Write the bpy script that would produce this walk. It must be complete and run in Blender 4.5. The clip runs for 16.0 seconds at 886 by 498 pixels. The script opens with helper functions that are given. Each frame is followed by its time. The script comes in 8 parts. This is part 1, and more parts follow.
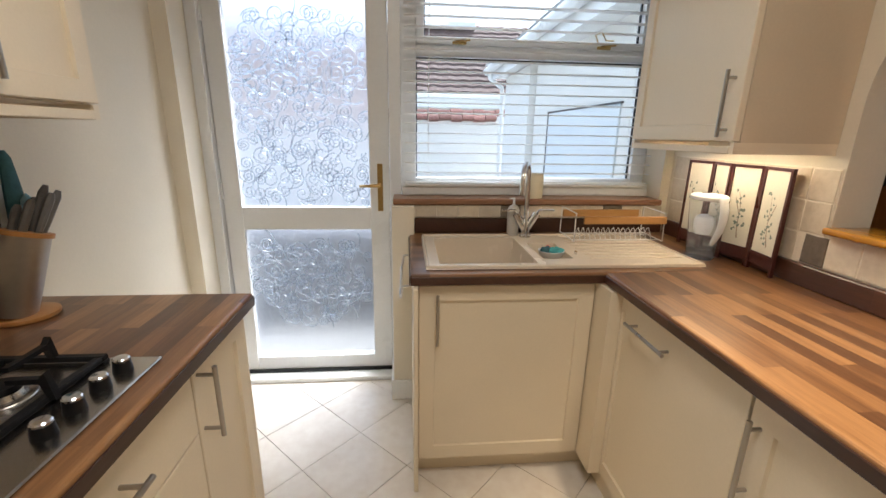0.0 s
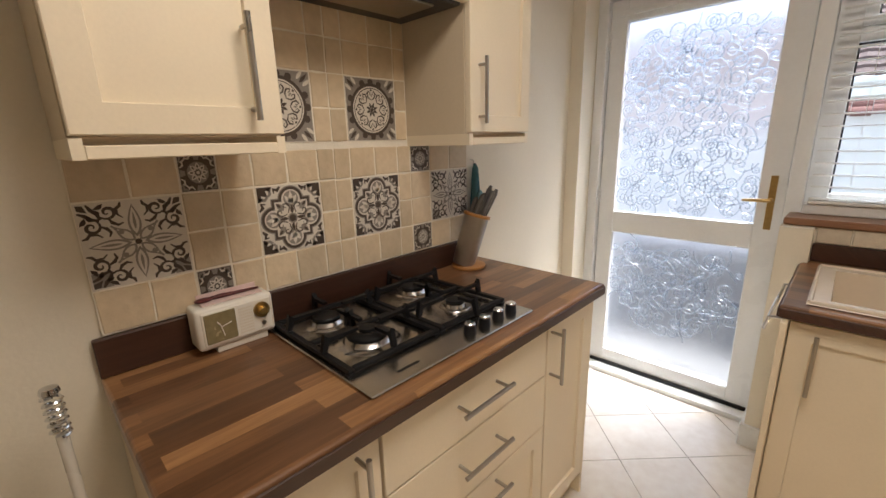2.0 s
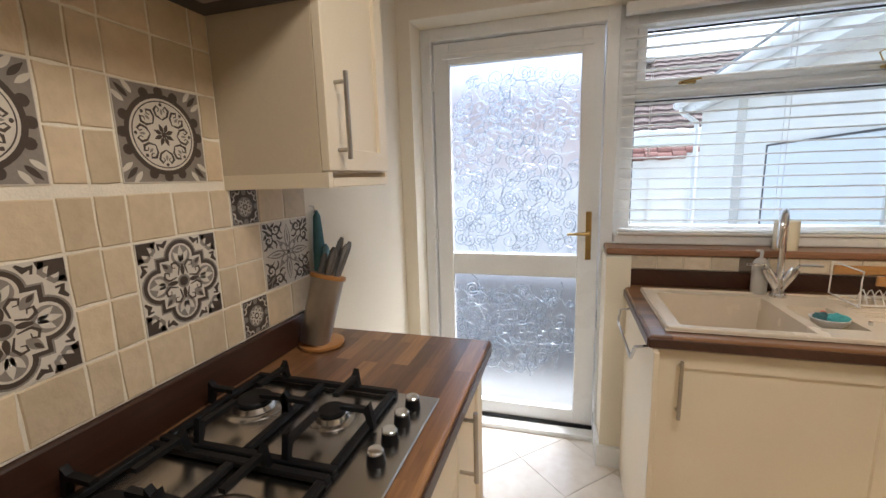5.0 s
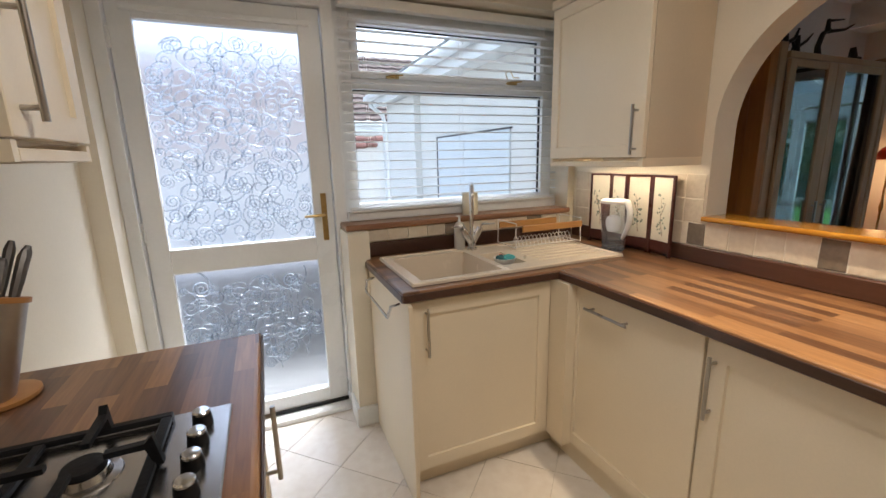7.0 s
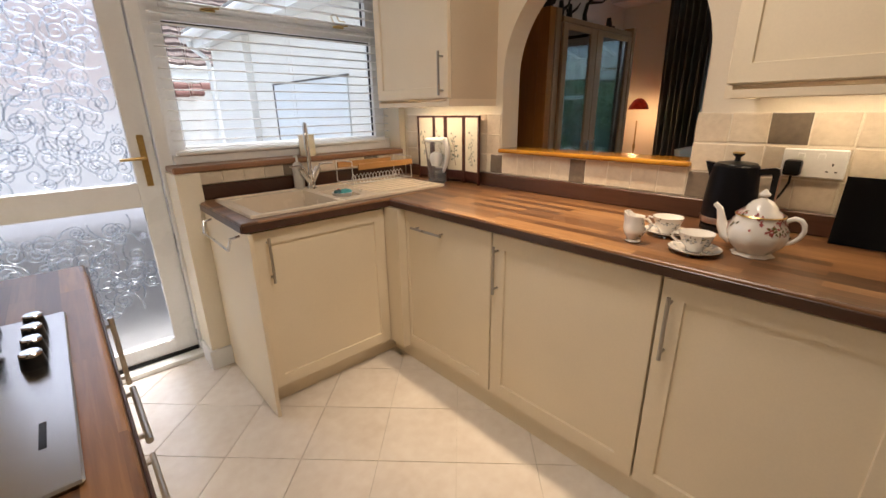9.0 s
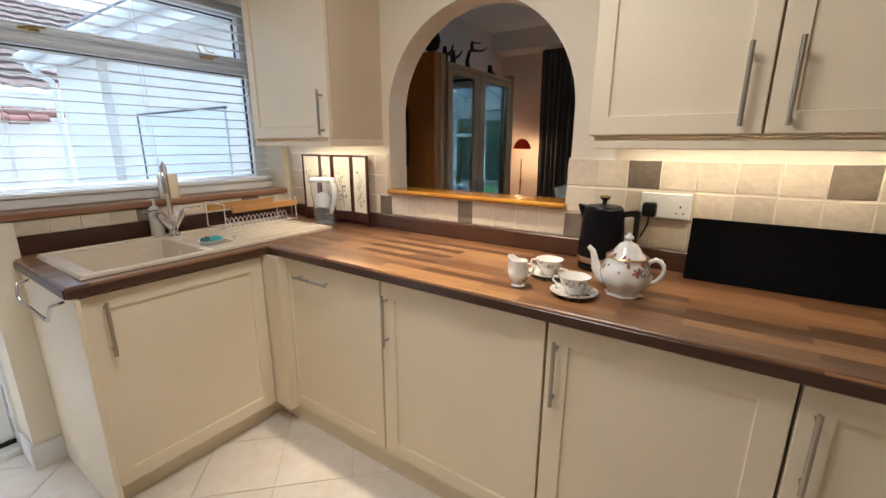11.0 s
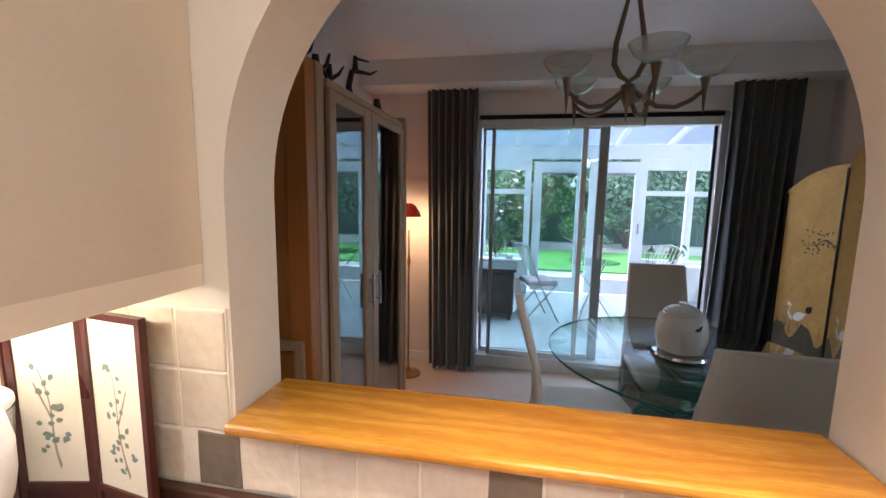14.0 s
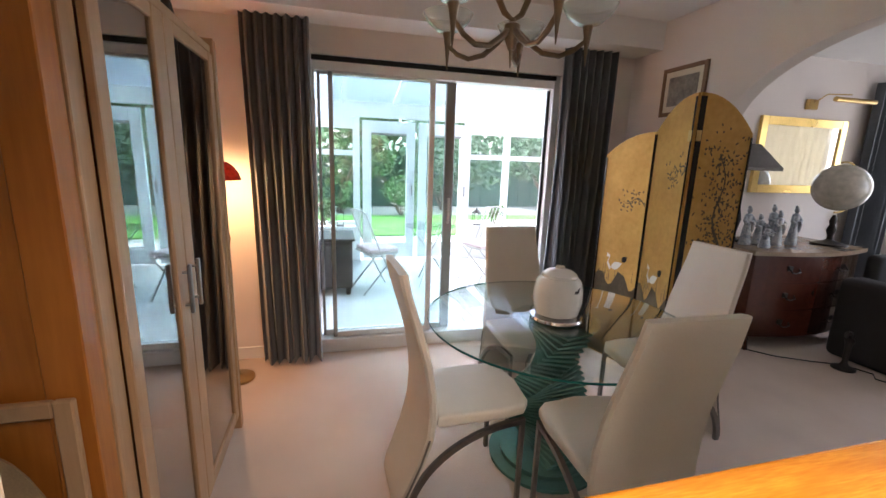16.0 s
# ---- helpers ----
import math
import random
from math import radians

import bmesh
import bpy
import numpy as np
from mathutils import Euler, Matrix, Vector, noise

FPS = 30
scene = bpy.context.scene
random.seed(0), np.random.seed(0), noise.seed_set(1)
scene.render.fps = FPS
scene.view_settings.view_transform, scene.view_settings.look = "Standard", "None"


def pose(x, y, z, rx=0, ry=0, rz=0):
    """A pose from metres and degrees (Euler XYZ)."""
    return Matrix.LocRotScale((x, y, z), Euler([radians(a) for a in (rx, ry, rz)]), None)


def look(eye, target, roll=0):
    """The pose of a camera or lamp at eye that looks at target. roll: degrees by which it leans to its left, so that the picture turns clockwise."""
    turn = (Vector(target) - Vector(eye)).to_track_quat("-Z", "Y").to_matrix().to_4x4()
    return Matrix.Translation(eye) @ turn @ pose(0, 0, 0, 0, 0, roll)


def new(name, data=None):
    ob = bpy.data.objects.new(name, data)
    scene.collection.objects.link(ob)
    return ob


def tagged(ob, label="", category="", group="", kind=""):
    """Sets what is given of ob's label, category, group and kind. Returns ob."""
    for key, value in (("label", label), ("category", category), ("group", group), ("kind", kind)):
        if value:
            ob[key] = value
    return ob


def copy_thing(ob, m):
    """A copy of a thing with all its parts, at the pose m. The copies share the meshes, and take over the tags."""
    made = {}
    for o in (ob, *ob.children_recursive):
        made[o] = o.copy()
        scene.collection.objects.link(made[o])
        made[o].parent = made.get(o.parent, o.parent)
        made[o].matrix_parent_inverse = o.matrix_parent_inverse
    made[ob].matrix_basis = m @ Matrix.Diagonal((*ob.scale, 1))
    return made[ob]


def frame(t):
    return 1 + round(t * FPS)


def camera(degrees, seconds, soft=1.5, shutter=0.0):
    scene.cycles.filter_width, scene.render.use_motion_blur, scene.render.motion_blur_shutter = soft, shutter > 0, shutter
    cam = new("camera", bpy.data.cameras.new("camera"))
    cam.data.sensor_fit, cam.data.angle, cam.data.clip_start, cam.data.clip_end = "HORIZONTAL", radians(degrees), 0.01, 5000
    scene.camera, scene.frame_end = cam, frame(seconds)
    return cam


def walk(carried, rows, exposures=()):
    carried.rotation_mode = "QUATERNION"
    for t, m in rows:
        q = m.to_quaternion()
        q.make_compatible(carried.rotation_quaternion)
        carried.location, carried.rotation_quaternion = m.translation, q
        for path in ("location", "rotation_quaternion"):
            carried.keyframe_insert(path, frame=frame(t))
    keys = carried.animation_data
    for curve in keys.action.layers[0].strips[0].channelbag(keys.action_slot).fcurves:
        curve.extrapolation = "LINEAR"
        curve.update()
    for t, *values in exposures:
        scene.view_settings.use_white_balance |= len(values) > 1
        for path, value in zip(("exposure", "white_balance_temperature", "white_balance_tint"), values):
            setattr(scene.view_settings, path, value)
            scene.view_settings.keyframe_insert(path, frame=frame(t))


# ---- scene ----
cam = camera(93.6, 16.0)
PATH = [
    (0, (0.342, 0.097, 1.39), (0.512, 2.017, 0.858), 1.0),
    (0.5, (0.339, 0.107, 1.407), (-0.037, 1.992, 0.855), 0.4),
    (1, (0.387, 0.061, 1.416), (-0.46, 1.784, 0.855), -0.3),
    (1.5, (0.43, -0.013, 1.416), (-0.738, 1.518, 0.875), -1.1),
    (2, (0.447, -0.086, 1.423), (-0.908, 1.297, 0.923), -1.5),
    (2.5, (0.464, -0.12, 1.441), (-0.964, 1.213, 1.012), -1.7),
    (3, (0.436, -0.123, 1.461), (-0.975, 1.247, 1.097), -1.8),
    (3.2, (0.4, -0.121, 1.465), (-0.98, 1.287, 1.126), -1.9),
    (5.3, (0.054, 0.132, 1.424), (-0.297, 2.068, 1.065), -1.7),
    (5.5, (0.034, 0.148, 1.429), (-0.168, 2.102, 1.056), -1.8),
    (6, (-0.022, 0.148, 1.421), (0.132, 2.103, 1.029), -1.7),
    (6.5, (-0.069, 0.115, 1.411), (0.424, 2.01, 1.008), -1.5),
    (7, (-0.078, 0.066, 1.4), (0.68, 1.867, 0.973), -1.4),
    (7.5, (-0.078, 0.012, 1.395), (0.883, 1.702, 0.925), -1.2),
    (8, (-0.059, -0.049, 1.373), (1.044, 1.536, 0.851), -0.9),
    (8.5, (-0.088, -0.126, 1.35), (1.118, 1.357, 0.764), -0.7),
    (9, (-0.127, -0.224, 1.323), (1.149, 1.181, 0.694), -0.9),
    (9.2, (-0.147, -0.25, 1.325), (1.156, 1.121, 0.675), -0.9),
    (11.3, (0.088, -0.179, 1.375), (1.716, 0.888, 0.916), 0.3),
    (11.5, (0.166, -0.104, 1.4), (1.805, 0.956, 0.962), 0.3),
    (12, (0.39, 0.074, 1.426), (2.059, 1.117, 1.07), 0.4),
    (12.5, (0.602, 0.255, 1.447), (2.306, 1.255, 1.137), 0.4),
    (13, (0.76, 0.497, 1.464), (2.539, 1.367, 1.182), 0.4),
    (13.5, (0.923, 0.724, 1.477), (2.8, 1.352, 1.19), 0.7),
    (14, (1.106, 0.826, 1.5), (3.054, 1.189, 1.232), 0.9),
    (14.5, (1.232, 0.929, 1.506), (3.212, 1.008, 1.234), 0.9),
    (15, (1.348, 1.033, 1.504), (3.317, 0.855, 1.202), 1.2),
    (15.5, (1.442, 1.065, 1.482), (3.374, 0.69, 1.127), 1.5),
    (16, (1.516, 1.064, 1.462), (3.407, 0.56, 1.049), 1.9),
]
EXPOSURES = [(0.0, 1.84, 5750, 9), (2.5, 1.97, 5950, 12), (5.5, 1.92, 5700, 10), (7.5, 1.74, 5700, 10), (9.0, 1.87, 6300, 15), (11.5, 2.06, 5150, 8), (12.5, 2.1, 5050, 9), (13.5, 2.25, 5050, 12), (14.0, 2.58, 5300, 15), (14.5, 2.75, 5350, 16), (15.0, 2.95, 5700, 18), (15.5, 3.25, 5950, 17), (16.0, 3.45, 6150, 19)]
walk(cam, [(t, look(eye, target, roll)) for t, eye, target, roll in PATH], EXPOSURES)

# ---------------------------------------------------------------- world and lamps
world = bpy.data.worlds.new("sky")
scene.world = world
world.use_nodes = True
wn = world.node_tree.nodes
sky = wn.new("ShaderNodeTexSky")
sky.sky_type, sky.sun_disc = "NISHITA", False
sky.sun_elevation, sky.sun_rotation = radians(56), radians(50)
sky.air_density, sky.dust_density = 1.0, 3.0
wn["Background"].inputs["Strength"].default_value = 0.15
pale = wn.new("ShaderNodeHueSaturation")
pale.inputs["Saturation"].default_value = 0.52
world.node_tree.links.new(sky.outputs["Color"], pale.inputs["Color"])
world.node_tree.links.new(pale.outputs["Color"], wn["Background"].inputs["Color"])
sun = new("sun", bpy.data.lights.new("sun", "SUN"))
sun.data.energy, sun.data.angle, sun.data.color = 1.5, radians(25), (1.0, 0.96, 0.9)
sun.matrix_world = look((3, 4, 14), (0, 0, 0))


def lamp(name, kind, place, target, energy, colour, size=0.1, size_y=None):
    ob = new(name, bpy.data.lights.new(name, kind))
    ob.data.energy, ob.data.color = energy, colour
    if kind == "AREA":
        ob.data.shape, ob.data.size, ob.data.size_y = "RECTANGLE", size, size_y or size
    else:
        ob.data.shadow_soft_size = size
    ob.matrix_world = look(place, target)
    return ob


WARM = (1.0, 0.77, 0.48)
lamp("hatch_cabinet_strip", "AREA", (1.53, 1.63, 1.372), (1.53, 1.63, 0), 0.6, WARM, 0.03, 0.5)
lamp("wall_cabinet_strip", "AREA", (1.57, -0.26, 1.372), (1.57, -0.26, 0), 0.55, WARM, 0.03, 0.75)
# Ceiling lamp out of view; its place, size and power are assumed.
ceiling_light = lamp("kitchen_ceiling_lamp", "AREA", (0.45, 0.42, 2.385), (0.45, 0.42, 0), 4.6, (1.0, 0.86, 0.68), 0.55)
# Unseen spot, added to lay a warm pool on the worktop by the hatch.
fill_spot = lamp("hatch_downlight", "SPOT", (1.22, 0.72, 2.405), (1.34, 0.72, 0), 40.0, (1.0, 0.74, 0.46), 0.04)
fill_spot.data.spot_size, fill_spot.data.spot_blend = radians(58), 1.0
lamp("corner_lamp", "POINT", (4.30, 1.70, 1.24), (4.3, 1.7, 0), 1.4, (1.0, 0.58, 0.24), 0.04)
# Area lamp added in the lounge window opening, in place of sky light.
lamp("lounge_window_light", "AREA", (3.15, -4.64, 1.48), (3.15, 0, 1.2), 2.3, (0.92, 0.96, 1.0), 2.2, 1.3)
# ---------------------------------------------------------------- helpers for shapes


def part(name, bm, material, parent=None, label="", smooth=False, at=(0, 0, 0)):
    """Links a bmesh as one mesh object under a thing (whose base is at `at`) or under a part."""
    me = bpy.data.meshes.new(name)
    bmesh.ops.recalc_face_normals(bm, faces=bm.faces[:])
    bm.to_mesh(me)
    bm.free()
    me.materials.append(material)
    if smooth:
        me.polygons.foreach_set("use_smooth", [True] * len(me.polygons))
        me.set_sharp_from_angle(angle=radians(38))
    ob = new(name, me)
    if parent is not None:
        ob.parent = parent
        if parent.type == "EMPTY":
            ob.matrix_parent_inverse = Matrix.Translation(parent.location).inverted()
    if label:
        ob["label"] = label
    return ob


def thing(name, label, category, at=(0, 0, 0), group="", kind=""):
    ob = new(name)
    ob.empty_display_size = 0.05
    ob.location = at
    return tagged(ob, label, category, group, kind)


def structure(name, bm, material, label="", smooth=False):
    return tagged(part(name, bm, material, None, label, smooth), kind="structure")


def box(bm, x0, x1, y0, y1, z0, z1, bevel=0.0, seg=1):
    if x1 < x0: x0, x1 = x1, x0
    if y1 < y0: y0, y1 = y1, y0
    if z1 < z0: z0, z1 = z1, z0
    vs = [bm.verts.new(p) for p in ((x0, y0, z0), (x1, y0, z0), (x1, y1, z0), (x0, y1, z0), (x0, y0, z1), (x1, y0, z1), (x1, y1, z1), (x0, y1, z1))]
    fs = [bm.faces.new([vs[i] for i in f]) for f in ((3, 2, 1, 0), (4, 5, 6, 7), (0, 1, 5, 4), (1, 2, 6, 5), (2, 3, 7, 6), (3, 0, 4, 7))]
    if bevel:
        es = list({e for f in fs for e in f.edges})
        bmesh.ops.bevel(bm, geom=es, offset=bevel, segments=seg, affect="EDGES", profile=0.5)
    return vs


def boxes(*specs):
    bm = bmesh.new()
    for s in specs:
        box(bm, *s)
    return bm


def ring(bm, centre, normal, r, seg, up=None):
    n = Vector(normal).normalized()
    u = n.orthogonal().normalized() if up is None else (Vector(up) - n * n.dot(Vector(up))).normalized()
    w = n.cross(u)
    c = Vector(centre)
    return [bm.verts.new(c + r * (u * math.cos(2 * math.pi * i / seg) + w * math.sin(2 * math.pi * i / seg))) for i in range(seg)]


def bridge(bm, a, b):
    n = len(a)
    for i in range(n):
        bm.faces.new((a[i], a[(i + 1) % n], b[(i + 1) % n], b[i]))


def tube(bm, pts, r, seg=8, caps=True):
    """A round bar along points; r is one radius or a list."""
    pts = [Vector(p) for p in pts]
    rs = r if isinstance(r, (list, tuple)) else [r] * len(pts)
    up, last = None, None
    for i, p in enumerate(pts):
        d = (pts[min(i + 1, len(pts) - 1)] - pts[max(i - 1, 0)]).normalized()
        if up is None:
            up = d.orthogonal().normalized()
        up = (up - d * d.dot(up)).normalized()
        now = ring(bm, p, d, rs[i], seg, up)
        if last:
            bridge(bm, last, now)
        elif caps:
            bm.faces.new(now[::-1])
        last = now
    if caps:
        bm.faces.new(last)


def cyl(bm, p0, p1, r0, r1=None, seg=20):
    tube(bm, [p0, p1], [r0, r0 if r1 is None else r1], seg)


def lathe(bm, profile, centre=(0, 0, 0), seg=28, sx=1.0, sy=1.0, close=True):
    """Turns (radius, height) pairs about an upright axis."""
    last = None
    for r, z in profile:
        now = [bm.verts.new((centre[0] + sx * r * math.cos(2 * math.pi * i / seg), centre[1] + sy * r * math.sin(2 * math.pi * i / seg), centre[2] + z)) for i in range(seg)]
        if last:
            bridge(bm, last, now)
        elif close:
            bm.faces.new(now[::-1])
        last = now
    if close:
        bm.faces.new(last)


def extrude_poly(bm, pts, direction):
    """A flat polygon of points given thickness along direction."""
    a = [bm.verts.new(p) for p in pts]
    b = [bm.verts.new(Vector(p) + Vector(direction)) for p in pts]
    bm.faces.new(a[::-1])
    bm.faces.new(b)
    bridge(bm, a, b)


def arc(cx, cy, r, a0, a1, n, ry=None):
    return [(cx + r * math.cos(radians(a0 + (a1 - a0) * i / n)), cy + (ry or r) * math.sin(radians(a0 + (a1 - a0) * i / n))) for i in range(n + 1)]


# ---------------------------------------------------------------- materials


def material(name, colour, rough=0.5, metal=0.0, vary=0.12, scale=6.0, fine=60.0, bump=0.05, second=None, stretch=(1, 1, 1), transmission=0.0, ior=1.45, coat=0.0, random_tone=0.0, emission=None, strength=0.0, sheen=0.0, alpha=1.0, rough_vary=0.08):
    m = bpy.data.materials.new(name)
    m.use_nodes = True
    nt = m.node_tree
    n, link = nt.nodes, nt.links.new
    p = n["Principled BSDF"]
    p.inputs["Roughness"].default_value, p.inputs["Metallic"].default_value = rough, metal
    p.inputs["Transmission Weight"].default_value, p.inputs["IOR"].default_value = transmission, ior
    p.inputs["Coat Weight"].default_value, p.inputs["Sheen Weight"].default_value = coat, sheen
    p.inputs["Alpha"].default_value = alpha
    if emission:
        p.inputs["Emission Color"].default_value, p.inputs["Emission Strength"].default_value = (*emission, 1), strength
    co = n.new("ShaderNodeTexCoord")
    mp = n.new("ShaderNodeMapping")
    mp.inputs["Scale"].default_value = stretch
    link(co.outputs["Object"], mp.inputs["Vector"])
    big, small = n.new("ShaderNodeTexNoise"), n.new("ShaderNodeTexNoise")
    for node, s, d in ((big, scale, 3), (small, fine, 5)):
        node.inputs["Scale"].default_value, node.inputs["Detail"].default_value = s, d
        link(mp.outputs["Vector"], node.inputs["Vector"])
    ramp = n.new("ShaderNodeValToRGB")
    dark = second or tuple(c * (1 - vary) for c in colour)
    light = colour if second else tuple(min(1, c * (1 + vary)) for c in colour)
    ramp.color_ramp.elements[0].position, ramp.color_ramp.elements[1].position = 0.32, 0.68
    ramp.color_ramp.elements[0].color, ramp.color_ramp.elements[1].color = (*dark, 1), (*light, 1)
    add = n.new("ShaderNodeMath")
    add.operation = "MULTIPLY_ADD"
    add.inputs[1].default_value, add.inputs[2].default_value = 0.45, 0.0
    link(small.outputs["Fac"], add.inputs[0])
    half = n.new("ShaderNodeMath")
    half.operation = "MULTIPLY_ADD"
    half.inputs[1].default_value = 0.55
    link(big.outputs["Fac"], half.inputs[0])
    link(add.outputs[0], half.inputs[2])
    link(half.outputs[0], ramp.inputs["Fac"])
    out = ramp.outputs["Color"]
    if random_tone:
        info, hue, span = n.new("ShaderNodeObjectInfo"), n.new("ShaderNodeHueSaturation"), n.new("ShaderNodeMapRange")
        span.inputs["To Min"].default_value, span.inputs["To Max"].default_value = 1 - random_tone, 1 + random_tone
        link(info.outputs["Random"], span.inputs["Value"])
        link(span.outputs["Result"], hue.inputs["Value"])
        link(out, hue.inputs["Color"])
        out = hue.outputs["Color"]
    link(out, p.inputs["Base Color"])
    if rough_vary and not transmission:
        rr = n.new("ShaderNodeMapRange")
        rr.inputs["To Min"].default_value, rr.inputs["To Max"].default_value = max(0.02, rough - rough_vary), min(1, rough + rough_vary)
        link(big.outputs["Fac"], rr.inputs["Value"])
        link(rr.outputs["Result"], p.inputs["Roughness"])
    if bump:
        b = n.new("ShaderNodeBump")
        b.inputs["Strength"].default_value, b.inputs["Distance"].default_value = bump, 0.01
        link(small.outputs["Fac"], b.inputs["Height"])
        link(b.outputs["Normal"], p.inputs["Normal"])
    return m


def stave_material(name, tones, along, wide, long, rough, grain=90.0):
    """Printed blocks of wood in rows: `along` is the axis (0 x, 1 y) of the grain."""
    m = bpy.data.materials.new(name)
    m.use_nodes = True
    n, link = m.node_tree.nodes, m.node_tree.links.new
    p = n["Principled BSDF"]
    co, sep, com = n.new("ShaderNodeTexCoord"), n.new("ShaderNodeSeparateXYZ"), n.new("ShaderNodeCombineXYZ")
    link(co.outputs["Object"], sep.inputs[0])
    mix_z = n.new("ShaderNodeMath")
    mix_z.operation = "ADD"
    link(sep.outputs["X" if along else "Y"], mix_z.inputs[0])
    link(sep.outputs["Z"], mix_z.inputs[1])
    link(sep.outputs["Y" if along else "X"], com.inputs[0])
    link(mix_z.outputs[0], com.inputs[1])
    brick = n.new("ShaderNodeTexBrick")
    brick.offset, brick.offset_frequency = 0.37, 2
    for key, value in (("Scale", 1.0), ("Mortar Size", 0.0), ("Brick Width", long), ("Row Height", wide), ("Bias", 0.0)):
        brick.inputs[key].default_value = value
    brick.inputs["Color1"].default_value, brick.inputs["Color2"].default_value = (0, 0, 0, 1), (1, 1, 1, 1)
    link(com.outputs[0], brick.inputs["Vector"])
    stretch = n.new("ShaderNodeMapping")
    stretch.inputs["Scale"].default_value = (0.07, 1, 1)
    shift = n.new("ShaderNodeVectorMath")
    shift.operation = "MULTIPLY_ADD"
    shift.inputs[1].default_value = (7.0, 3.0, 5.0)
    link(brick.outputs["Color"], shift.inputs[0])
    link(com.outputs[0], shift.inputs[2])
    link(shift.outputs[0], stretch.inputs["Vector"])
    g = n.new("ShaderNodeTexNoise")
    g.inputs["Scale"].default_value, g.inputs["Detail"].default_value, g.inputs["Distortion"].default_value = grain, 6, 0.6
    link(stretch.outputs[0], g.inputs["Vector"])
    mixer = n.new("ShaderNodeMath")
    mixer.operation = "MULTIPLY_ADD"
    mixer.inputs[1].default_value = 0.55
    link(brick.outputs["Color"], mixer.inputs[0])
    gs = n.new("ShaderNodeMath")
    gs.operation = "MULTIPLY"
    gs.inputs[1].default_value = 0.5
    link(g.outputs["Fac"], gs.inputs[0])
    link(gs.outputs[0], mixer.inputs[2])
    ramp = n.new("ShaderNodeValToRGB")
    els = ramp.color_ramp.elements
    els[0].position, els[0].color = 0.12, (*tones[0], 1)
    els[1].position, els[1].color = 0.9, (*tones[-1], 1)
    for i, c in enumerate(tones[1:-1]):
        e = els.new(0.12 + 0.78 * (i + 1) / (len(tones) - 1))
        e.color = (*c, 1)
    link(mixer.outputs[0], ramp.inputs["Fac"])
    link(ramp.outputs["Color"], p.inputs["Base Color"])
    p.inputs["Roughness"].default_value = rough
    p.inputs["Coat Weight"].default_value, p.inputs["Coat Roughness"].default_value = 0.16, 0.36
    b = n.new("ShaderNodeBump")
    b.inputs["Strength"].default_value, b.inputs["Distance"].default_value = 0.05, 0.004
    link(g.outputs["Fac"], b.inputs["Height"])
    link(b.outputs["Normal"], p.inputs["Normal"])
    return m


M = {}
M["wall"] = material("cream wall paint", (0.80, 0.73, 0.595), 0.75, vary=0.03, scale=3, fine=120, bump=0.05)
M["dwall"] = material("pale plaster paint", (0.80, 0.74, 0.70), 0.8, vary=0.03, scale=3, fine=120, bump=0.05)
M["ceiling"] = material("white ceiling paint", (0.82, 0.81, 0.80), 0.85, vary=0.03, scale=4, fine=90, bump=0.08)
M["white"] = material("white gloss paint", (0.80, 0.80, 0.78), 0.35, vary=0.04, scale=5, fine=80, bump=0.02)
M["upvc"] = material("white window plastic", (0.82, 0.83, 0.83), 0.3, vary=0.03, scale=4, fine=60, bump=0.01)
M["cabinet"] = material("ivory cabinet foil", (0.82, 0.715, 0.54), 0.42, vary=0.03, scale=4, fine=150, bump=0.03)
M["carcass"] = material("beige cabinet board", (0.66, 0.56, 0.41), 0.55, vary=0.04, scale=4, fine=120, bump=0.03)
WOOD = [(0.062, 0.028, 0.014), (0.13, 0.060, 0.027), (0.25, 0.122, 0.050), (0.44, 0.235, 0.095)]
M["worktop"] = stave_material("walnut block laminate", WOOD, 1, 0.045, 0.42, 0.30)
M["worktop_x"] = stave_material("walnut block laminate crosswise", WOOD[:3] + [(0.28, 0.14, 0.058)], 0, 0.045, 0.42, 0.30)
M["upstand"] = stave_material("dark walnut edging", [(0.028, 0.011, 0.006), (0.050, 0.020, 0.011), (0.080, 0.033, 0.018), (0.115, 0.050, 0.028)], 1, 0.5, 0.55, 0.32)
M["steel"] = material("brushed steel", (0.52, 0.50, 0.48), 0.26, 1.0, vary=0.05, scale=3, fine=200, bump=0.02, stretch=(1, 0.05, 1))
M["chrome"] = material("polished chrome", (0.75, 0.76, 0.78), 0.1, 1.0, vary=0.03, bump=0.0)
M["nickel"] = material("satin nickel", (0.45, 0.42, 0.38), 0.3, 1.0, vary=0.05, bump=0.01)
M["brass"] = material("worn brass", (0.50, 0.35, 0.14), 0.3, 1.0, vary=0.15, bump=0.02)
M["gold"] = material("gilt frame", (0.80, 0.58, 0.22), 0.3, 1.0, vary=0.15, bump=0.05)
M["iron"] = material("black cast iron", (0.008, 0.008, 0.009), 0.45, 0.0, vary=0.2, fine=150, bump=0.08, ior=1.3)
M["black"] = material("black plastic", (0.008, 0.008, 0.009), 0.32, vary=0.15, bump=0.02, ior=1.35)
M["black_gloss"] = material("black glass", (0.003, 0.003, 0.004), 0.1, vary=0.1, bump=0.0, ior=1.2, rough_vary=0.02)
M["tile"] = material("tumbled beige tile", (0.72, 0.585, 0.40), 0.5, second=(0.60, 0.475, 0.31), scale=9, fine=45, bump=0.25, random_tone=0.14)
M["tile_r"] = material("pale tumbled tile", (0.74, 0.65, 0.51), 0.5, second=(0.60, 0.51, 0.39), scale=9, fine=45, bump=0.25, random_tone=0.10)
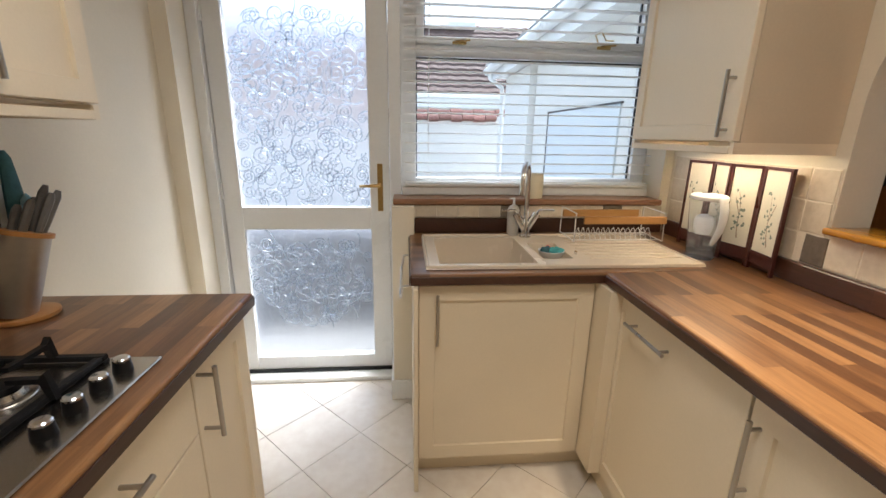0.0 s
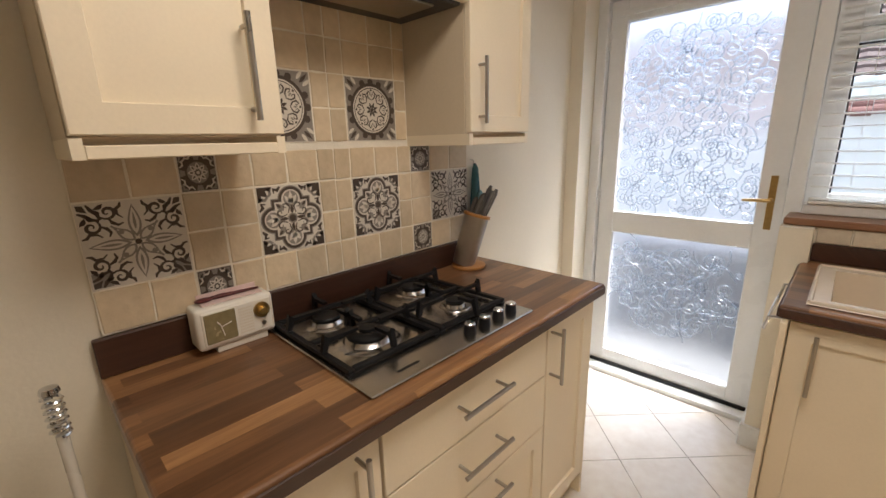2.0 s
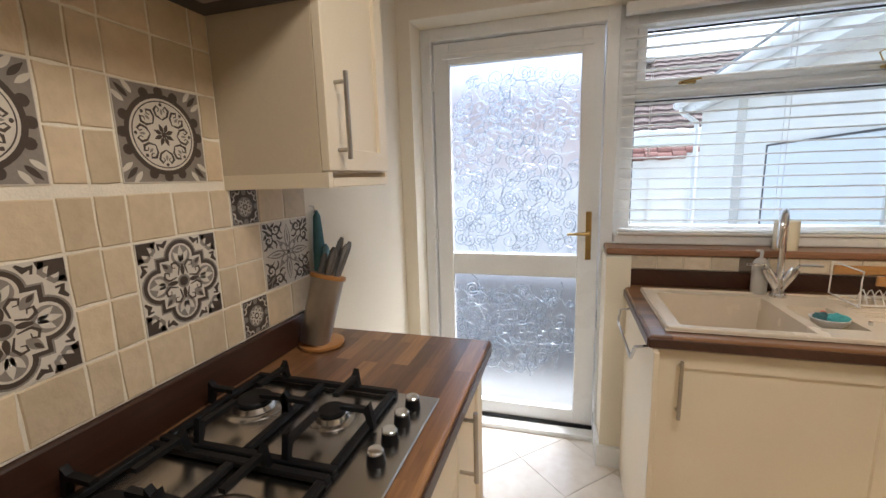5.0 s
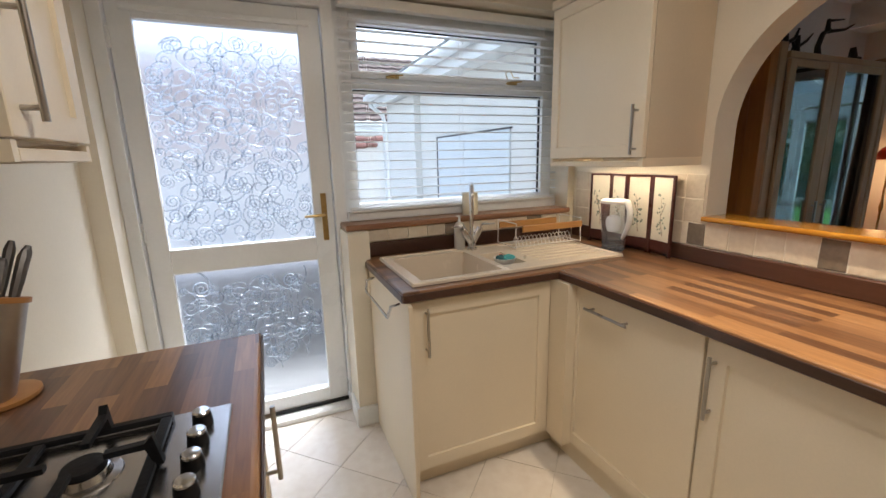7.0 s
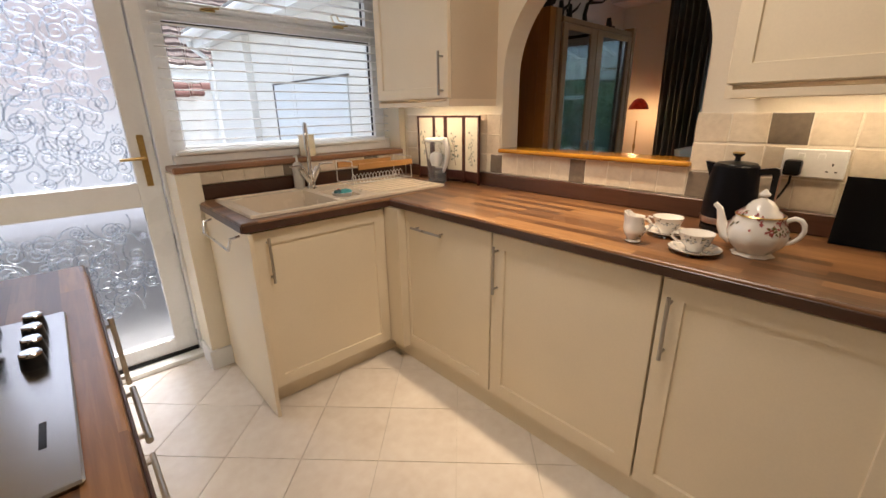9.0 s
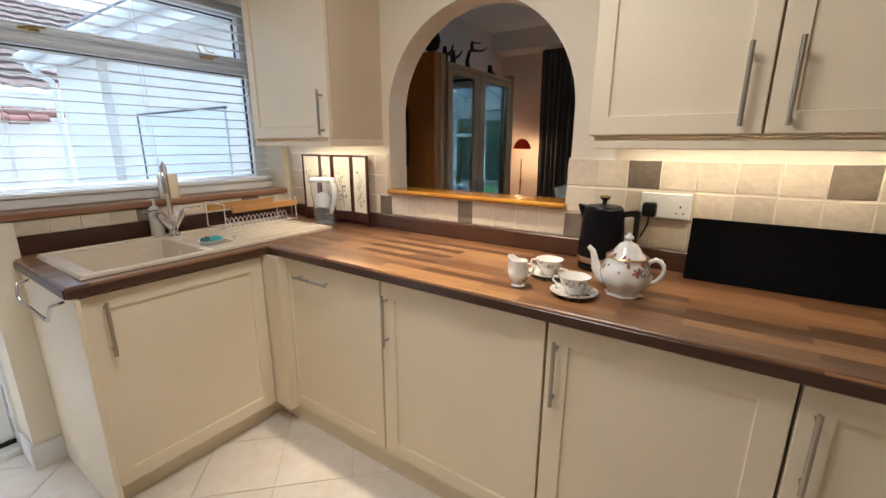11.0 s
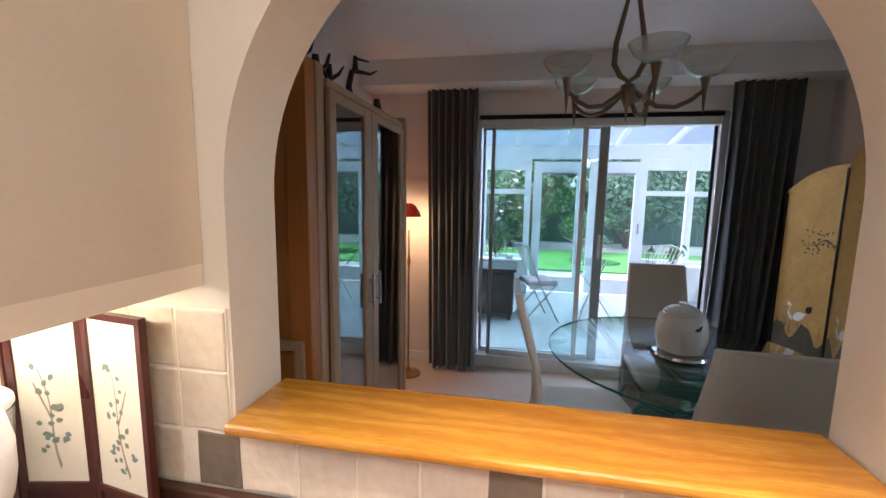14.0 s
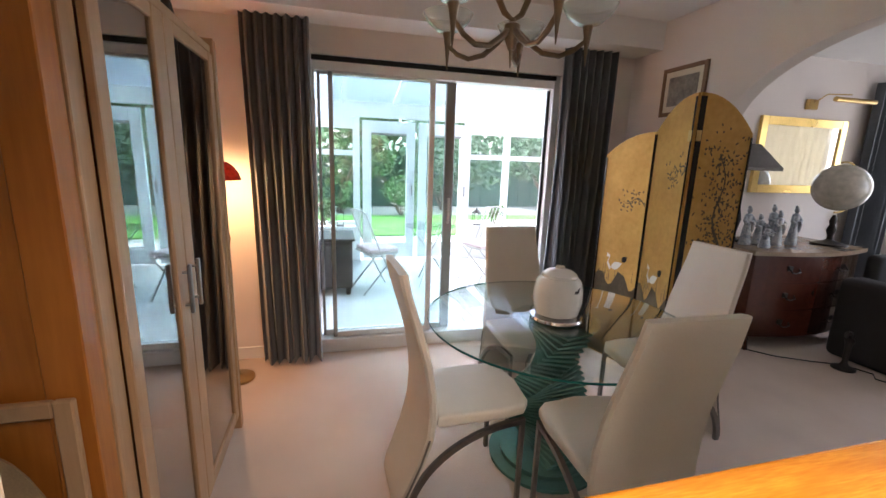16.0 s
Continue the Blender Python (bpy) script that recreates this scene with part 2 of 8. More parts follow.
M["tile_dark"] = material("taupe tumbled tile", (0.24, 0.19, 0.14), 0.5, second=(0.15, 0.12, 0.09), scale=9, fine=45, bump=0.25, random_tone=0.15)
M["grout"] = material("cream grout", (0.84, 0.77, 0.64), 0.9, vary=0.08, scale=15, fine=200, bump=0.2)
M["floor_tile"] = material("marbled cream floor tile", (0.82, 0.77, 0.70), 0.17, second=(0.70, 0.63, 0.55), scale=5, fine=22, bump=0.02, random_tone=0.05)
M["floor_grout"] = material("grey brown grout", (0.66, 0.61, 0.53), 0.9, vary=0.1, bump=0.1)


def thin_glass(name, tint, ior, rough=0.0):
    """A flat pane: straight through, with gloss by the angle."""
    m = bpy.data.materials.new(name)
    m.use_nodes = True
    n, link = m.node_tree.nodes, m.node_tree.links.new
    n.remove(n["Principled BSDF"])
    clear, gloss, mix, fres = n.new("ShaderNodeBsdfTransparent"), n.new("ShaderNodeBsdfGlossy"), n.new("ShaderNodeMixShader"), n.new("ShaderNodeLayerWeight")
    clear.inputs["Color"].default_value, gloss.inputs["Roughness"].default_value = (*tint, 1), rough
    steep, span = n.new("ShaderNodeMath"), n.new("ShaderNodeMapRange")
    steep.operation, steep.inputs[1].default_value = "POWER", 3.5
    fres.inputs["Blend"].default_value = 0.5
    base = ((ior - 1) / (ior + 1)) ** 2
    span.inputs["To Min"].default_value, span.inputs["To Max"].default_value = base, 0.75
    link(fres.outputs["Facing"], steep.inputs[0])
    link(steep.outputs[0], span.inputs["Value"])
    link(span.outputs["Result"], mix.inputs[0])
    link(clear.outputs[0], mix.inputs[1])
    link(gloss.outputs[0], mix.inputs[2])
    link(mix.outputs[0], n["Material Output"].inputs["Surface"])
    return m


M["glass"] = thin_glass("clear glass", (0.97, 0.99, 0.98), 1.35)
M["slide_glass"] = thin_glass("pale green sliding door glass", (0.88, 0.945, 0.945), 1.5)
M["garden_glass"] = thin_glass("tinted conservatory glass", (0.84, 0.90, 0.89), 1.6)
M["ceramic"] = material("biscuit ceramic sink", (0.72, 0.62, 0.49), 0.25, vary=0.03, bump=0.01)


def figured_oak(name, light, dark, rough):
    """Long cathedral figure along y, with fine pores."""
    m = material(name, light, rough, second=dark, scale=3.2, fine=60, bump=0.02, stretch=(6, 0.5, 6), coat=0.35)
    n, link = m.node_tree.nodes, m.node_tree.links.new
    p = n["Principled BSDF"]
    co, mp, wave = n.new("ShaderNodeTexCoord"), n.new("ShaderNodeMapping"), n.new("ShaderNodeTexWave")
    mp.inputs["Scale"].default_value = (1.0, 0.22, 1.0)
    wave.wave_type, wave.bands_direction = "BANDS", "X"
    for key, value in (("Scale", 9.0), ("Distortion", 9.0), ("Detail", 3.0), ("Detail Scale", 1.6)):
        wave.inputs[key].default_value = value
    link(co.outputs["Object"], mp.inputs["Vector"])
    link(mp.outputs["Vector"], wave.inputs["Vector"])
    span, mix = n.new("ShaderNodeMapRange"), n.new("ShaderNodeMix")
    span.inputs["To Min"].default_value, span.inputs["To Max"].default_value = 0.0, 0.55
    mix.data_type = "RGBA"
    link(wave.outputs["Fac"], span.inputs["Value"])
    link(span.outputs["Result"], mix.inputs[0])
    link(p.inputs["Base Color"].links[0].from_socket, mix.inputs[6])
    mix.inputs[7].default_value = (*dark, 1)
    link(mix.outputs[2], p.inputs["Base Color"])
    return m


M["oak_sill"] = figured_oak("varnished orange oak", (0.66, 0.335, 0.034), (0.36, 0.135, 0.010), 0.2)
M["sill_wood"] = material("brown laminate sill", (0.34, 0.18, 0.10), 0.3, second=(0.24, 0.12, 0.065), scale=5, fine=20, bump=0.02, stretch=(0.5, 8, 8))
M["carpet"] = material("oatmeal carpet", (0.72, 0.59, 0.49), 0.95, second=(0.61, 0.49, 0.40), scale=3, fine=260, bump=0.5, sheen=0.2)

# ---------------------------------------------------------------- structure
KX0, KX1 = -0.738, 1.692     # kitchen, side to side
DX0, DX1 = 1.828, 4.60       # dining room
YB, YF = 2.15, -2.30         # wall with the back door, wall behind the walk
KC, DC = 2.42, 2.50          # ceilings

structure("wall_west", boxes((KX0 - 0.15, KX0, YF - 0.15, 2.45, 0, KC)), M["wall"], "cream painted kitchen wall")
structure("wall_south", boxes((KX0, KX1, YF - 0.15, YF, 0, KC)), M["wall"], "cream painted kitchen wall behind the walk")
# wall with the back door and window: jamb, lintel, corner, low wall under the window, narrow pier
OX0, OX1, OT = -0.667, 1.645, 2.185
structure("wall_north", boxes((KX0, OX0, YB, 2.45, 0, KC), (OX0, OX1, YB, 2.45, OT, KC), (OX1, KX1, YB, 2.45, 0, KC),
                              (0.375, OX1, YB, 2.45, 0, 1.05), (0.268, 0.375, 2.085, 2.45, 0, 1.05)), M["wall"], "cream painted wall round the back door and window")
# wall between kitchen and dining room, with the arched hatch
AY0, AY1, AZ, AS = 0.330, 1.288, 1.102, 1.486
AC, AR = (AY0 + AY1) / 2, (AY1 - AY0) / 2


def arch_wall(bm, x0, x1, ya, yb, zt, o0, o1, zb, zs, rise=None):
    """Upright wall of thickness x0..x1 from ya to yb, with an arched hole o0..o1 that starts at zb."""
    c, r = (o0 + o1) / 2, (o1 - o0) / 2
    pts = arc(c, zs, r, 180, 0, 40, rise)
    if ya < o0: box(bm, x0, x1, ya, o0, 0, zt)
    if yb > o1: box(bm, x0, x1, o1, yb, 0, zt)
    if zb > 0: box(bm, x0, x1, o0, o1, 0, zb)
    extrude_poly(bm, [(x0, y, z) for y, z in pts] + [(x0, o1, zt), (x0, o0, zt)], (x1 - x0, 0, 0))


bm = bmesh.new()
arch_wall(bm, KX1, DX0, YF - 0.15, 2.45, DC, AY0, AY1, AZ, AS)
structure("wall_middle", bm, M["wall"], "cream painted wall with a round-arched hatch")
structure("ceiling_kitchen", boxes((KX0 - 0.15, KX1, YF - 0.15, 2.45, KC, KC + 0.12)), M["ceiling"], "white kitchen ceiling")
structure("floor", boxes((KX0 - 0.1, KX1 + 0.05, YF - 0.1, 2.45, -0.12, -0.006)), M["floor_grout"], "tiled kitchen floor")
# skirting on the pier beside the back door
structure("baseboard", boxes((0.252, 0.268, 2.068, 2.25, 0, 0.11, 0.003), (0.252, 0.372, 2.066, 2.085, 0, 0.11, 0.003)), M["white"], "white painted skirting on the pier")
structure("threshold", boxes((OX0, 0.268, 2.255, 2.45, 0.0, 0.028, 0.004)), M["white"], "white painted door threshold")

# dining room shell
SY0, SY1 = -4.6, -1.30
structure("wall_dining_north", boxes((DX0, DX1 + 0.25, 2.10, 2.45, 0, DC)), M["dwall"], "pale painted dining room wall")
WO0, WO1, WOT = -0.66, 1.24, 2.135
structure("wall_east", boxes((DX1, DX1 + 0.22, WO1, 2.10, 0, DC), (DX1, DX1 + 0.22, SY0, WO0, 0, DC), (DX1, DX1 + 0.22, WO0, WO1, WOT, DC)), M["dwall"], "pale painted wall round the sliding doors")
bm = bmesh.new()
c, a, zs, rise = 2.76, 0.93, 1.70, 0.47
pts = arc(c, zs, a, 180, 0, 40, rise)
extrude_poly(bm, [(x, SY1, z) for x, z in pts] + [(c + a, SY1, 0), (DX1, SY1, 0), (DX1, SY1, DC), (c - a, SY1, DC)], (0, -0.11, 0))
structure("wall_arch", bm, M["dwall"], "pale painted wall with a wide arch to the lounge")
structure("wall_lounge_south", boxes((DX0 - 0.15, 2.0, SY0 - 0.15, SY0, 0, DC), (4.3, DX1 + 0.22, SY0 - 0.15, SY0, 0, DC), (2.0, 4.3, SY0 - 0.15, SY0, 0, 0.75), (2.0, 4.3, SY0 - 0.15, SY0, 2.2, DC)), M["dwall"], "pale painted lounge wall with a wide window")
structure("wall_lounge_west", boxes((DX0 - 0.136, DX0, SY0, YF - 0.15, 0, DC)), M["dwall"], "pale painted lounge wall")
structure("ceiling", boxes((KX1, DX1 + 0.22, SY0 - 0.15, 2.45, DC, DC + 0.12)), M["ceiling"], "white dining room ceiling")
structure("floor_dining", boxes((KX1 - 0.05, DX1 + 0.22, SY0 - 0.1, 2.45, -0.12, 0.0)), M["carpet"], "oatmeal carpet of the dining room")
structure("pelmet", boxes((4.30, DX1, SY1, 2.10, 2.312, DC)), M["ceiling"], "white boxed beam above the curtains")
structure("trim", boxes((4.585, DX1, 1.24, 2.1, 0, 0.09, 0.003), (4.585, DX1, SY1, -0.66, 0, 0.09, 0.003)), M["white"], "white skirting")

# ---------------------------------------------------------------- kitchen units


def bar_handle(parent, p0, p1, out, r=0.006):
    """A round bar on two posts between p0 and p1, standing off along out."""
    p0, p1, out = Vector(p0), Vector(p1), Vector(out)
    d = (p1 - p0).normalized()
    bm = bmesh.new()
    cyl(bm, p0 + out - d * 0.022, p1 + out + d * 0.022, r, seg=12)
    cyl(bm, p0, p0 + out, r * 0.8, seg=8)
    cyl(bm, p1, p1 + out, r * 0.8, seg=8)
    return part("handle", bm, M["nickel"], parent, "brushed steel bar handle", True)


def shaker(axis, face, out, a0, a1, z0, z1, rail=0.075, flat=False):
    """A framed door: `axis` 'x' lies in a plane of constant x. face: its front plane; out: +1 or -1, the way it looks."""
    bm = bmesh.new()
    t = 0.019

    def put(u0, u1, w0, w1, d0, d1, bevel=0.0):
        f0, f1 = face - out * d1, face - out * d0
        if axis == "x":
            box(bm, f0, f1, u0, u1, w0, w1, bevel)
        else:
            box(bm, u0, u1, f0, f1, w0, w1, bevel)
    put(a0, a1, z0, z1, 0, t)
    bmesh.ops.recalc_face_normals(bm, faces=bm.faces[:])
    look_way = Vector((out, 0, 0)) if axis == "x" else Vector((0, out, 0))
    front = max(bm.faces, key=lambda f: f.normal.dot(look_way))
    bmesh.ops.inset_region(bm, faces=[front], thickness=0.003, depth=0.0)
    bmesh.ops.translate(bm, verts=front.verts, vec=look_way * 0.002)
    if not flat:
        bmesh.ops.inset_region(bm, faces=[front], thickness=rail, depth=0.0)
        bmesh.ops.inset_region(bm, faces=[front], thickness=0.003, depth=0.0)
        bmesh.ops.translate(bm, verts=front.verts, vec=look_way * -0.009)
    return bm


# --- right-hand run, fronts look towards -x
FX = 1.098
RUN = [(0.831, 1.445, "dishwasher"), (0.177, 0.827, "door"), (-0.394, 0.173, "door"), (-0.985, -0.398, "door")]
for y0, y1, what in RUN:
    if what == "dishwasher":
        unit = thing("integrated_dishwasher", "ivory fronted dishwasher built in under the worktop", "dishwasher", (1.4, (y0 + y1) / 2, 0))
    else:
        unit = thing("base_cabinet", "ivory base cabinet with a framed door and bar handle", "cabinet", (1.4, (y0 + y1) / 2, 0), "base cabinets along the wall")
    part("body", boxes((FX + 0.021, 1.69, y0 + 0.001, y1 - 0.001, 0.10, 0.868)), M["carcass"], unit)
    door = part("door", shaker("x", FX, -1, y0 + 0.002, y1 - 0.002, 0.105, 0.858, 0.085 if what == "door" else 0.075), M["cabinet"], unit)
    if what == "dishwasher":
        bar_handle(door, (FX, 1.298, 0.788), (FX, 1.129, 0.788), (-0.032, 0, 0))
    else:
        bar_handle(door, (FX, y1 - 0.032, 0.79), (FX, y1 - 0.032, 0.63), (-0.032, 0, 0))
structure("plinth", boxes((FX + 0.02, FX + 0.036, -1.0, 1.60, 0.0, 0.10), (0.378, FX + 0.02, 1.575, 1.591, 0.0, 0.10)), M["cabinet"], "ivory kick board under the base cabinets")

# --- sink unit, front looks towards -y
SF = 1.515
unit = thing("sink_cabinet", "ivory sink cabinet with a framed door", "cabinet", (0.7, 1.8, 0))
part("body", boxes((0.380, 1.06, SF + 0.021, 2.14, 0.10, 0.60)), M["carcass"], unit)
door = part("door", shaker("y", SF, -1, 0.382, 1.045, 0.105, 0.858, 0.08), M["cabinet"], unit)
bar_handle(door, (0.450, SF, 0.81), (0.450, SF, 0.655), (0, -0.032, 0))
part("end_panel", boxes((0.362, 0.379, 1.452, 2.084, 0.0, 0.868, 0.002)), M["cabinet"], unit)
part("corner_post", boxes((1.049, 1.095, 1.4, 1.449, 0.10, 0.868), (1.049, 1.116, 1.449, SF + 0.02, 0.10, 0.868)), M["cabinet"], unit)
rail = thing("towel_rail", "chrome towel rail on the end of the sink cabinet", "rail", (0.33, 1.75, 0.8))
bm = bmesh.new()
tube(bm, [(0.362, 1.56, 0.845), (0.325, 1.56, 0.84), (0.315, 1.58, 0.79), (0.315, 1.95, 0.79), (0.325, 1.97, 0.84), (0.362, 1.97, 0.845)], 0.006, 8)
part("bar", bm, M["chrome"], rail, "", True)


def worktop_poly(pts, z0=0.872, z1=0.912):
    bm = bmesh.new()
    extrude_poly(bm, [(x, y, z0) for x, y in pts], (0, 0, z1 - z0))
    top = [e for e in bm.edges if all(v.co.z > z1 - 1e-4 for v in e.verts)]
    bmesh.ops.bevel(bm, geom=top, offset=0.008, segments=3, affect="EDGES", profile=0.5)
    return bm


SX0, SX1, SYA, SYB = 0.408, 1.490, 1.532, 2.045    # sink outline
wt = thing("worktop", "walnut block laminate worktop with a dark rounded edge", "worktop", (1.37, 0.5, 0.87))
part("board", worktop_poly([(1.068, -1.2), (1.689, -1.2), (1.689, 2.146), (SX1 - 0.02, 2.146), (SX1 - 0.02, 1.485), (1.068, 1.485)]), M["worktop"], wt)
bm = worktop_poly([(0.352, 1.485), (SX1 - 0.022, 1.485), (SX1 - 0.022, 1.552), (SX0 + 0.02, 1.552), (SX0 + 0.02, 2.03), (SX1 - 0.022, 2.03), (SX1 - 0.022, 2.146), (0.377, 2.146), (0.377, 2.083), (0.352, 2.083)])
part("sink_board", bm, M["worktop_x"], wt)
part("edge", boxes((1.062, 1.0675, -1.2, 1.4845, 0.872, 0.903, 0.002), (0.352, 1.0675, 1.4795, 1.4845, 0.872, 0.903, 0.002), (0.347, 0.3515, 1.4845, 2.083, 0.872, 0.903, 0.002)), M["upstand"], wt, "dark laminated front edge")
ups = thing("upstand", "dark walnut upstand along the wall behind the worktop", "upstand", (1.67, 0.5, 0.91))
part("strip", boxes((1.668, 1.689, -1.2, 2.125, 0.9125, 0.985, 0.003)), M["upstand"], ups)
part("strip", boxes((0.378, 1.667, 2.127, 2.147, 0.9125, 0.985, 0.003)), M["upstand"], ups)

# --- left-hand run
LX = -0.160
LRUN = [("drawers", 0.337, 0.987), ("narrow", 0.991, 1.298), ("left", -0.02, 0.333)]
for what, y0, y1 in LRUN:
    if what == "drawers":
        unit = thing("drawer_unit", "ivory drawer unit with three drawers under the hob", "drawers", (-0.45, 0.74, 0))
        part("body", boxes((-0.73, LX - 0.021, y0 + 0.001, y1 - 0.001, 0.10, 0.80)), M["carcass"], unit)
        for z0, z1, hz in ((0.691, 0.855, 0.790), (0.503, 0.687, 0.617), (0.105, 0.499, 0.465)):
            d = part("drawer", shaker("x", LX, 1, y0 + 0.002, y1 - 0.002, z0, z1, 0.075, z1 - z0 < 0.2), M["cabinet"], unit)
            bar_handle(d, (LX, 0.572, hz), (LX, 0.726, hz), (0.045, 0, 0))
        continue
    unit = thing("base_cabinet", "narrow ivory base cabinet beside the drawers" if what == "narrow" else "ivory base cabinet beside the drawers", "cabinet", (-0.45, (y0 + y1) / 2, 0), "base cabinets by the hob")
    part("body", boxes((-0.73, LX - 0.021, y0 + 0.001, y1 - 0.001, 0.10, 0.868)), M["carcass"], unit)
    d = part("door", shaker("x", LX, 1, y0 + 0.002, y1 - 0.002, 0.105, 0.858, 0.075), M["cabinet"], unit)
    hy = y0 + 0.022 if what == "narrow" else y1 - 0.057
    bar_handle(d, (LX, hy, 0.830), (LX, hy, 0.682), (0.045, 0, 0))
    if what == "narrow":
        part("end_panel", boxes((-0.73, LX, 1.299, 1.316, 0, 0.868, 0.002)), M["cabinet"], unit)
structure("plinth_west", boxes((-0.73, LX - 0.04, -0.02, 1.297, 0.0, 0.10)), M["cabinet"], "ivory kick board")
wtl = thing("worktop", "walnut block laminate worktop round the gas hob", "worktop", (-0.43, 0.65, 0.87))
part("board", worktop_poly([(-0.734, -0.03), (-0.134, -0.03), (-0.134, 1.336), (-0.734, 1.336)]), M["worktop"], wtl)
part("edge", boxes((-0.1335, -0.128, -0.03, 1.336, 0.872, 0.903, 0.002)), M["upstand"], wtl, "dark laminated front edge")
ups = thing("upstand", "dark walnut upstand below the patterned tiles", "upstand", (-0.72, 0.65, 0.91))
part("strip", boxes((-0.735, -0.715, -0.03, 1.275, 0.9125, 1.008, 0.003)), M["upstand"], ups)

# --- wall cabinets


def wall_cabinet(y0, y1, z0, z1, back, face, out, doors, hz, label, group, rail=0.035):
    u = thing("wall_cabinet", label, "cabinet", ((back + face) / 2, (y0 + y1) / 2, z0), group)
    part("body", boxes((back, face - out * 0.022, y0, y1, z0 + rail, z1)), M["carcass"], u)
    part("light_rail", boxes((back + out * 0.002, face - out * 0.003, y0, y0 + 0.018, z0, z0 + rail), (back + out * 0.002, face - out * 0.003, y1 - 0.018, y1, z0, z0 + rail), (face - out * 0.026, face - out * 0.002, y0 + 0.018, y1 - 0.018, z0, z0 + rail - 0.012, 0.002)), M["cabinet"], u)
    part("cornice", boxes((back, face + out * 0.012, y0 - 0.006, y1 + 0.006, z1, z1 + 0.04, 0.006)), M["cabinet"], u)
    for d0, d1, hy in doors:
        d = part("door", shaker("x", face, out, d0 + 0.002, d1 - 0.002, z0 + rail + 0.004, z1 - 0.004, 0.07), M["cabinet"], u)
        if hy is not None:
            bar_handle(d, (face, hy, hz), (face, hy, hz + 0.152), (out * 0.032, 0, 0))
    return u


wall_cabinet(1.332, 1.93, 1.345, 2.10, 1.69, 1.338, -1, [(1.332, 1.93, 1.369)], 1.418, "ivory wall cabinet beside the window", "wall cabinets")
wall_cabinet(-0.690, 0.172, 1.345, 2.10, 1.69, 1.338, -1, [(-0.255, 0.172, -0.205), (-0.690, -0.257, -0.300)], 1.424, "ivory double wall cabinet with two bar handles", "wall cabinets")
wall_cabinet(-0.010, 0.348, 1.408, 2.16, -0.735, -0.447, 1, [(-0.010, 0.348, 0.285)], 1.495, "ivory wall cabinet beside the cooker hood", "wall cabinets by the hob")
wall_cabinet(0.946, 1.276, 1.410, 2.16, -0.735, -0.432, 1, [(0.946, 1.276, 0.990)], 1.497, "ivory wall cabinet above the knife block", "wall cabinets by the hob")
hood = thing("cooker_hood", "grey built-in cooker hood under an ivory flap door", "cooker hood", (-0.58, 0.65, 1.8))
part("body", boxes((-0.735, -0.455, 0.350, 0.944, 1.84, 2.16)), M["carcass"], hood)
d = part("door", shaker("x", -0.434, 1, 0.352, 0.942, 1.815, 2.155, 0.07), M["cabinet"], hood)
bar_handle(d, (-0.434, 0.572, 1.848), (-0.434, 0.722, 1.848), (0.042, 0, 0))
M["hood"] = material("dark grey hood metal", (0.10, 0.10, 0.10), 0.45, 0.6, vary=0.1, bump=0.02)
part("underside", boxes((-0.73, -0.46, 0.352, 0.942, 1.81, 1.838, 0.004)), M["hood"], hood)
part("filter", boxes((-0.66, -0.50, 0.42, 0.87, 1.803, 1.8095, 0.002)), M["nickel"], hood, "metal grease filter")

# ---------------------------------------------------------------- back door and window
obscure = material("obscured door glass", (0.93, 0.95, 0.97), 0.34, vary=0.02, scale=2, fine=140, bump=0.10, transmission=1.0, ior=1.3)
ridge = material("embossed ridge of glass", (0.62, 0.66, 0.71), 0.24, vary=0.02, bump=0.0, transmission=1.0, ior=1.3)
DX = (-0.609, 0.249)
DY0, DY1 = 2.335, 2.385
door1 = tagged(thing("door_1", "white framed back door with swirl-patterned obscured glass", "door", (-0.18, 2.36, 0.03)), kind="structure")
part("hinge_stile", boxes((DX[0], -0.521, DY0, DY1, 0.032, 2.118, 0.003)), M["upvc"], door1)
part("lock_stile", boxes((0.146, DX[1], DY0, DY1, 0.032, 2.118, 0.003)), M["upvc"], door1)
for z0, z1 in ((0.032, 0.125), (0.882, 1.004), (2.008, 2.118)):
    part("rail", boxes((-0.521, 0.146, DY0 + 0.001, DY1, z0, z1, 0.003)), M["upvc"], door1)
part("head_strip", boxes((-0.56, 0.20, DY0 - 0.014, DY0 + 0.002, 2.035, 2.060, 0.004)), M["upvc"], door1)
# Black strip stands in for the shaded gap below the door leaf.
part("weather_bar", boxes((DX[0], DX[1], DY0 - 0.012, DY0 - 0.001, 0.0285, 0.048)), M["black"], door1, "black strip for the dark gap under the door")


def scroll(bm, cx, cz, r, turns, start, y, flip):
    """A spiral ridge on the glass with a tail that runs on as a curl."""
    pts = []
    n = int(14 * turns)
    for i in range(n + 1):
        k = i / n
        a = start + flip * 2 * math.pi * turns * k
        rr = r * (0.12 + 0.88 * k)
        pts.append((cx + rr * math.cos(a), y, cz + rr * math.sin(a)))
    tx, tz = pts[-1][0], pts[-1][2]
    a = start + flip * 2 * math.pi * turns
    for i in range(1, 10):
        aa = a + flip * 0.13 * i
        tx += flip * -math.sin(aa) * r * 0.3
        tz += flip * math.cos(aa) * r * 0.3
        pts.append((tx, y, tz))
    tube(bm, pts, 0.0036, 5)


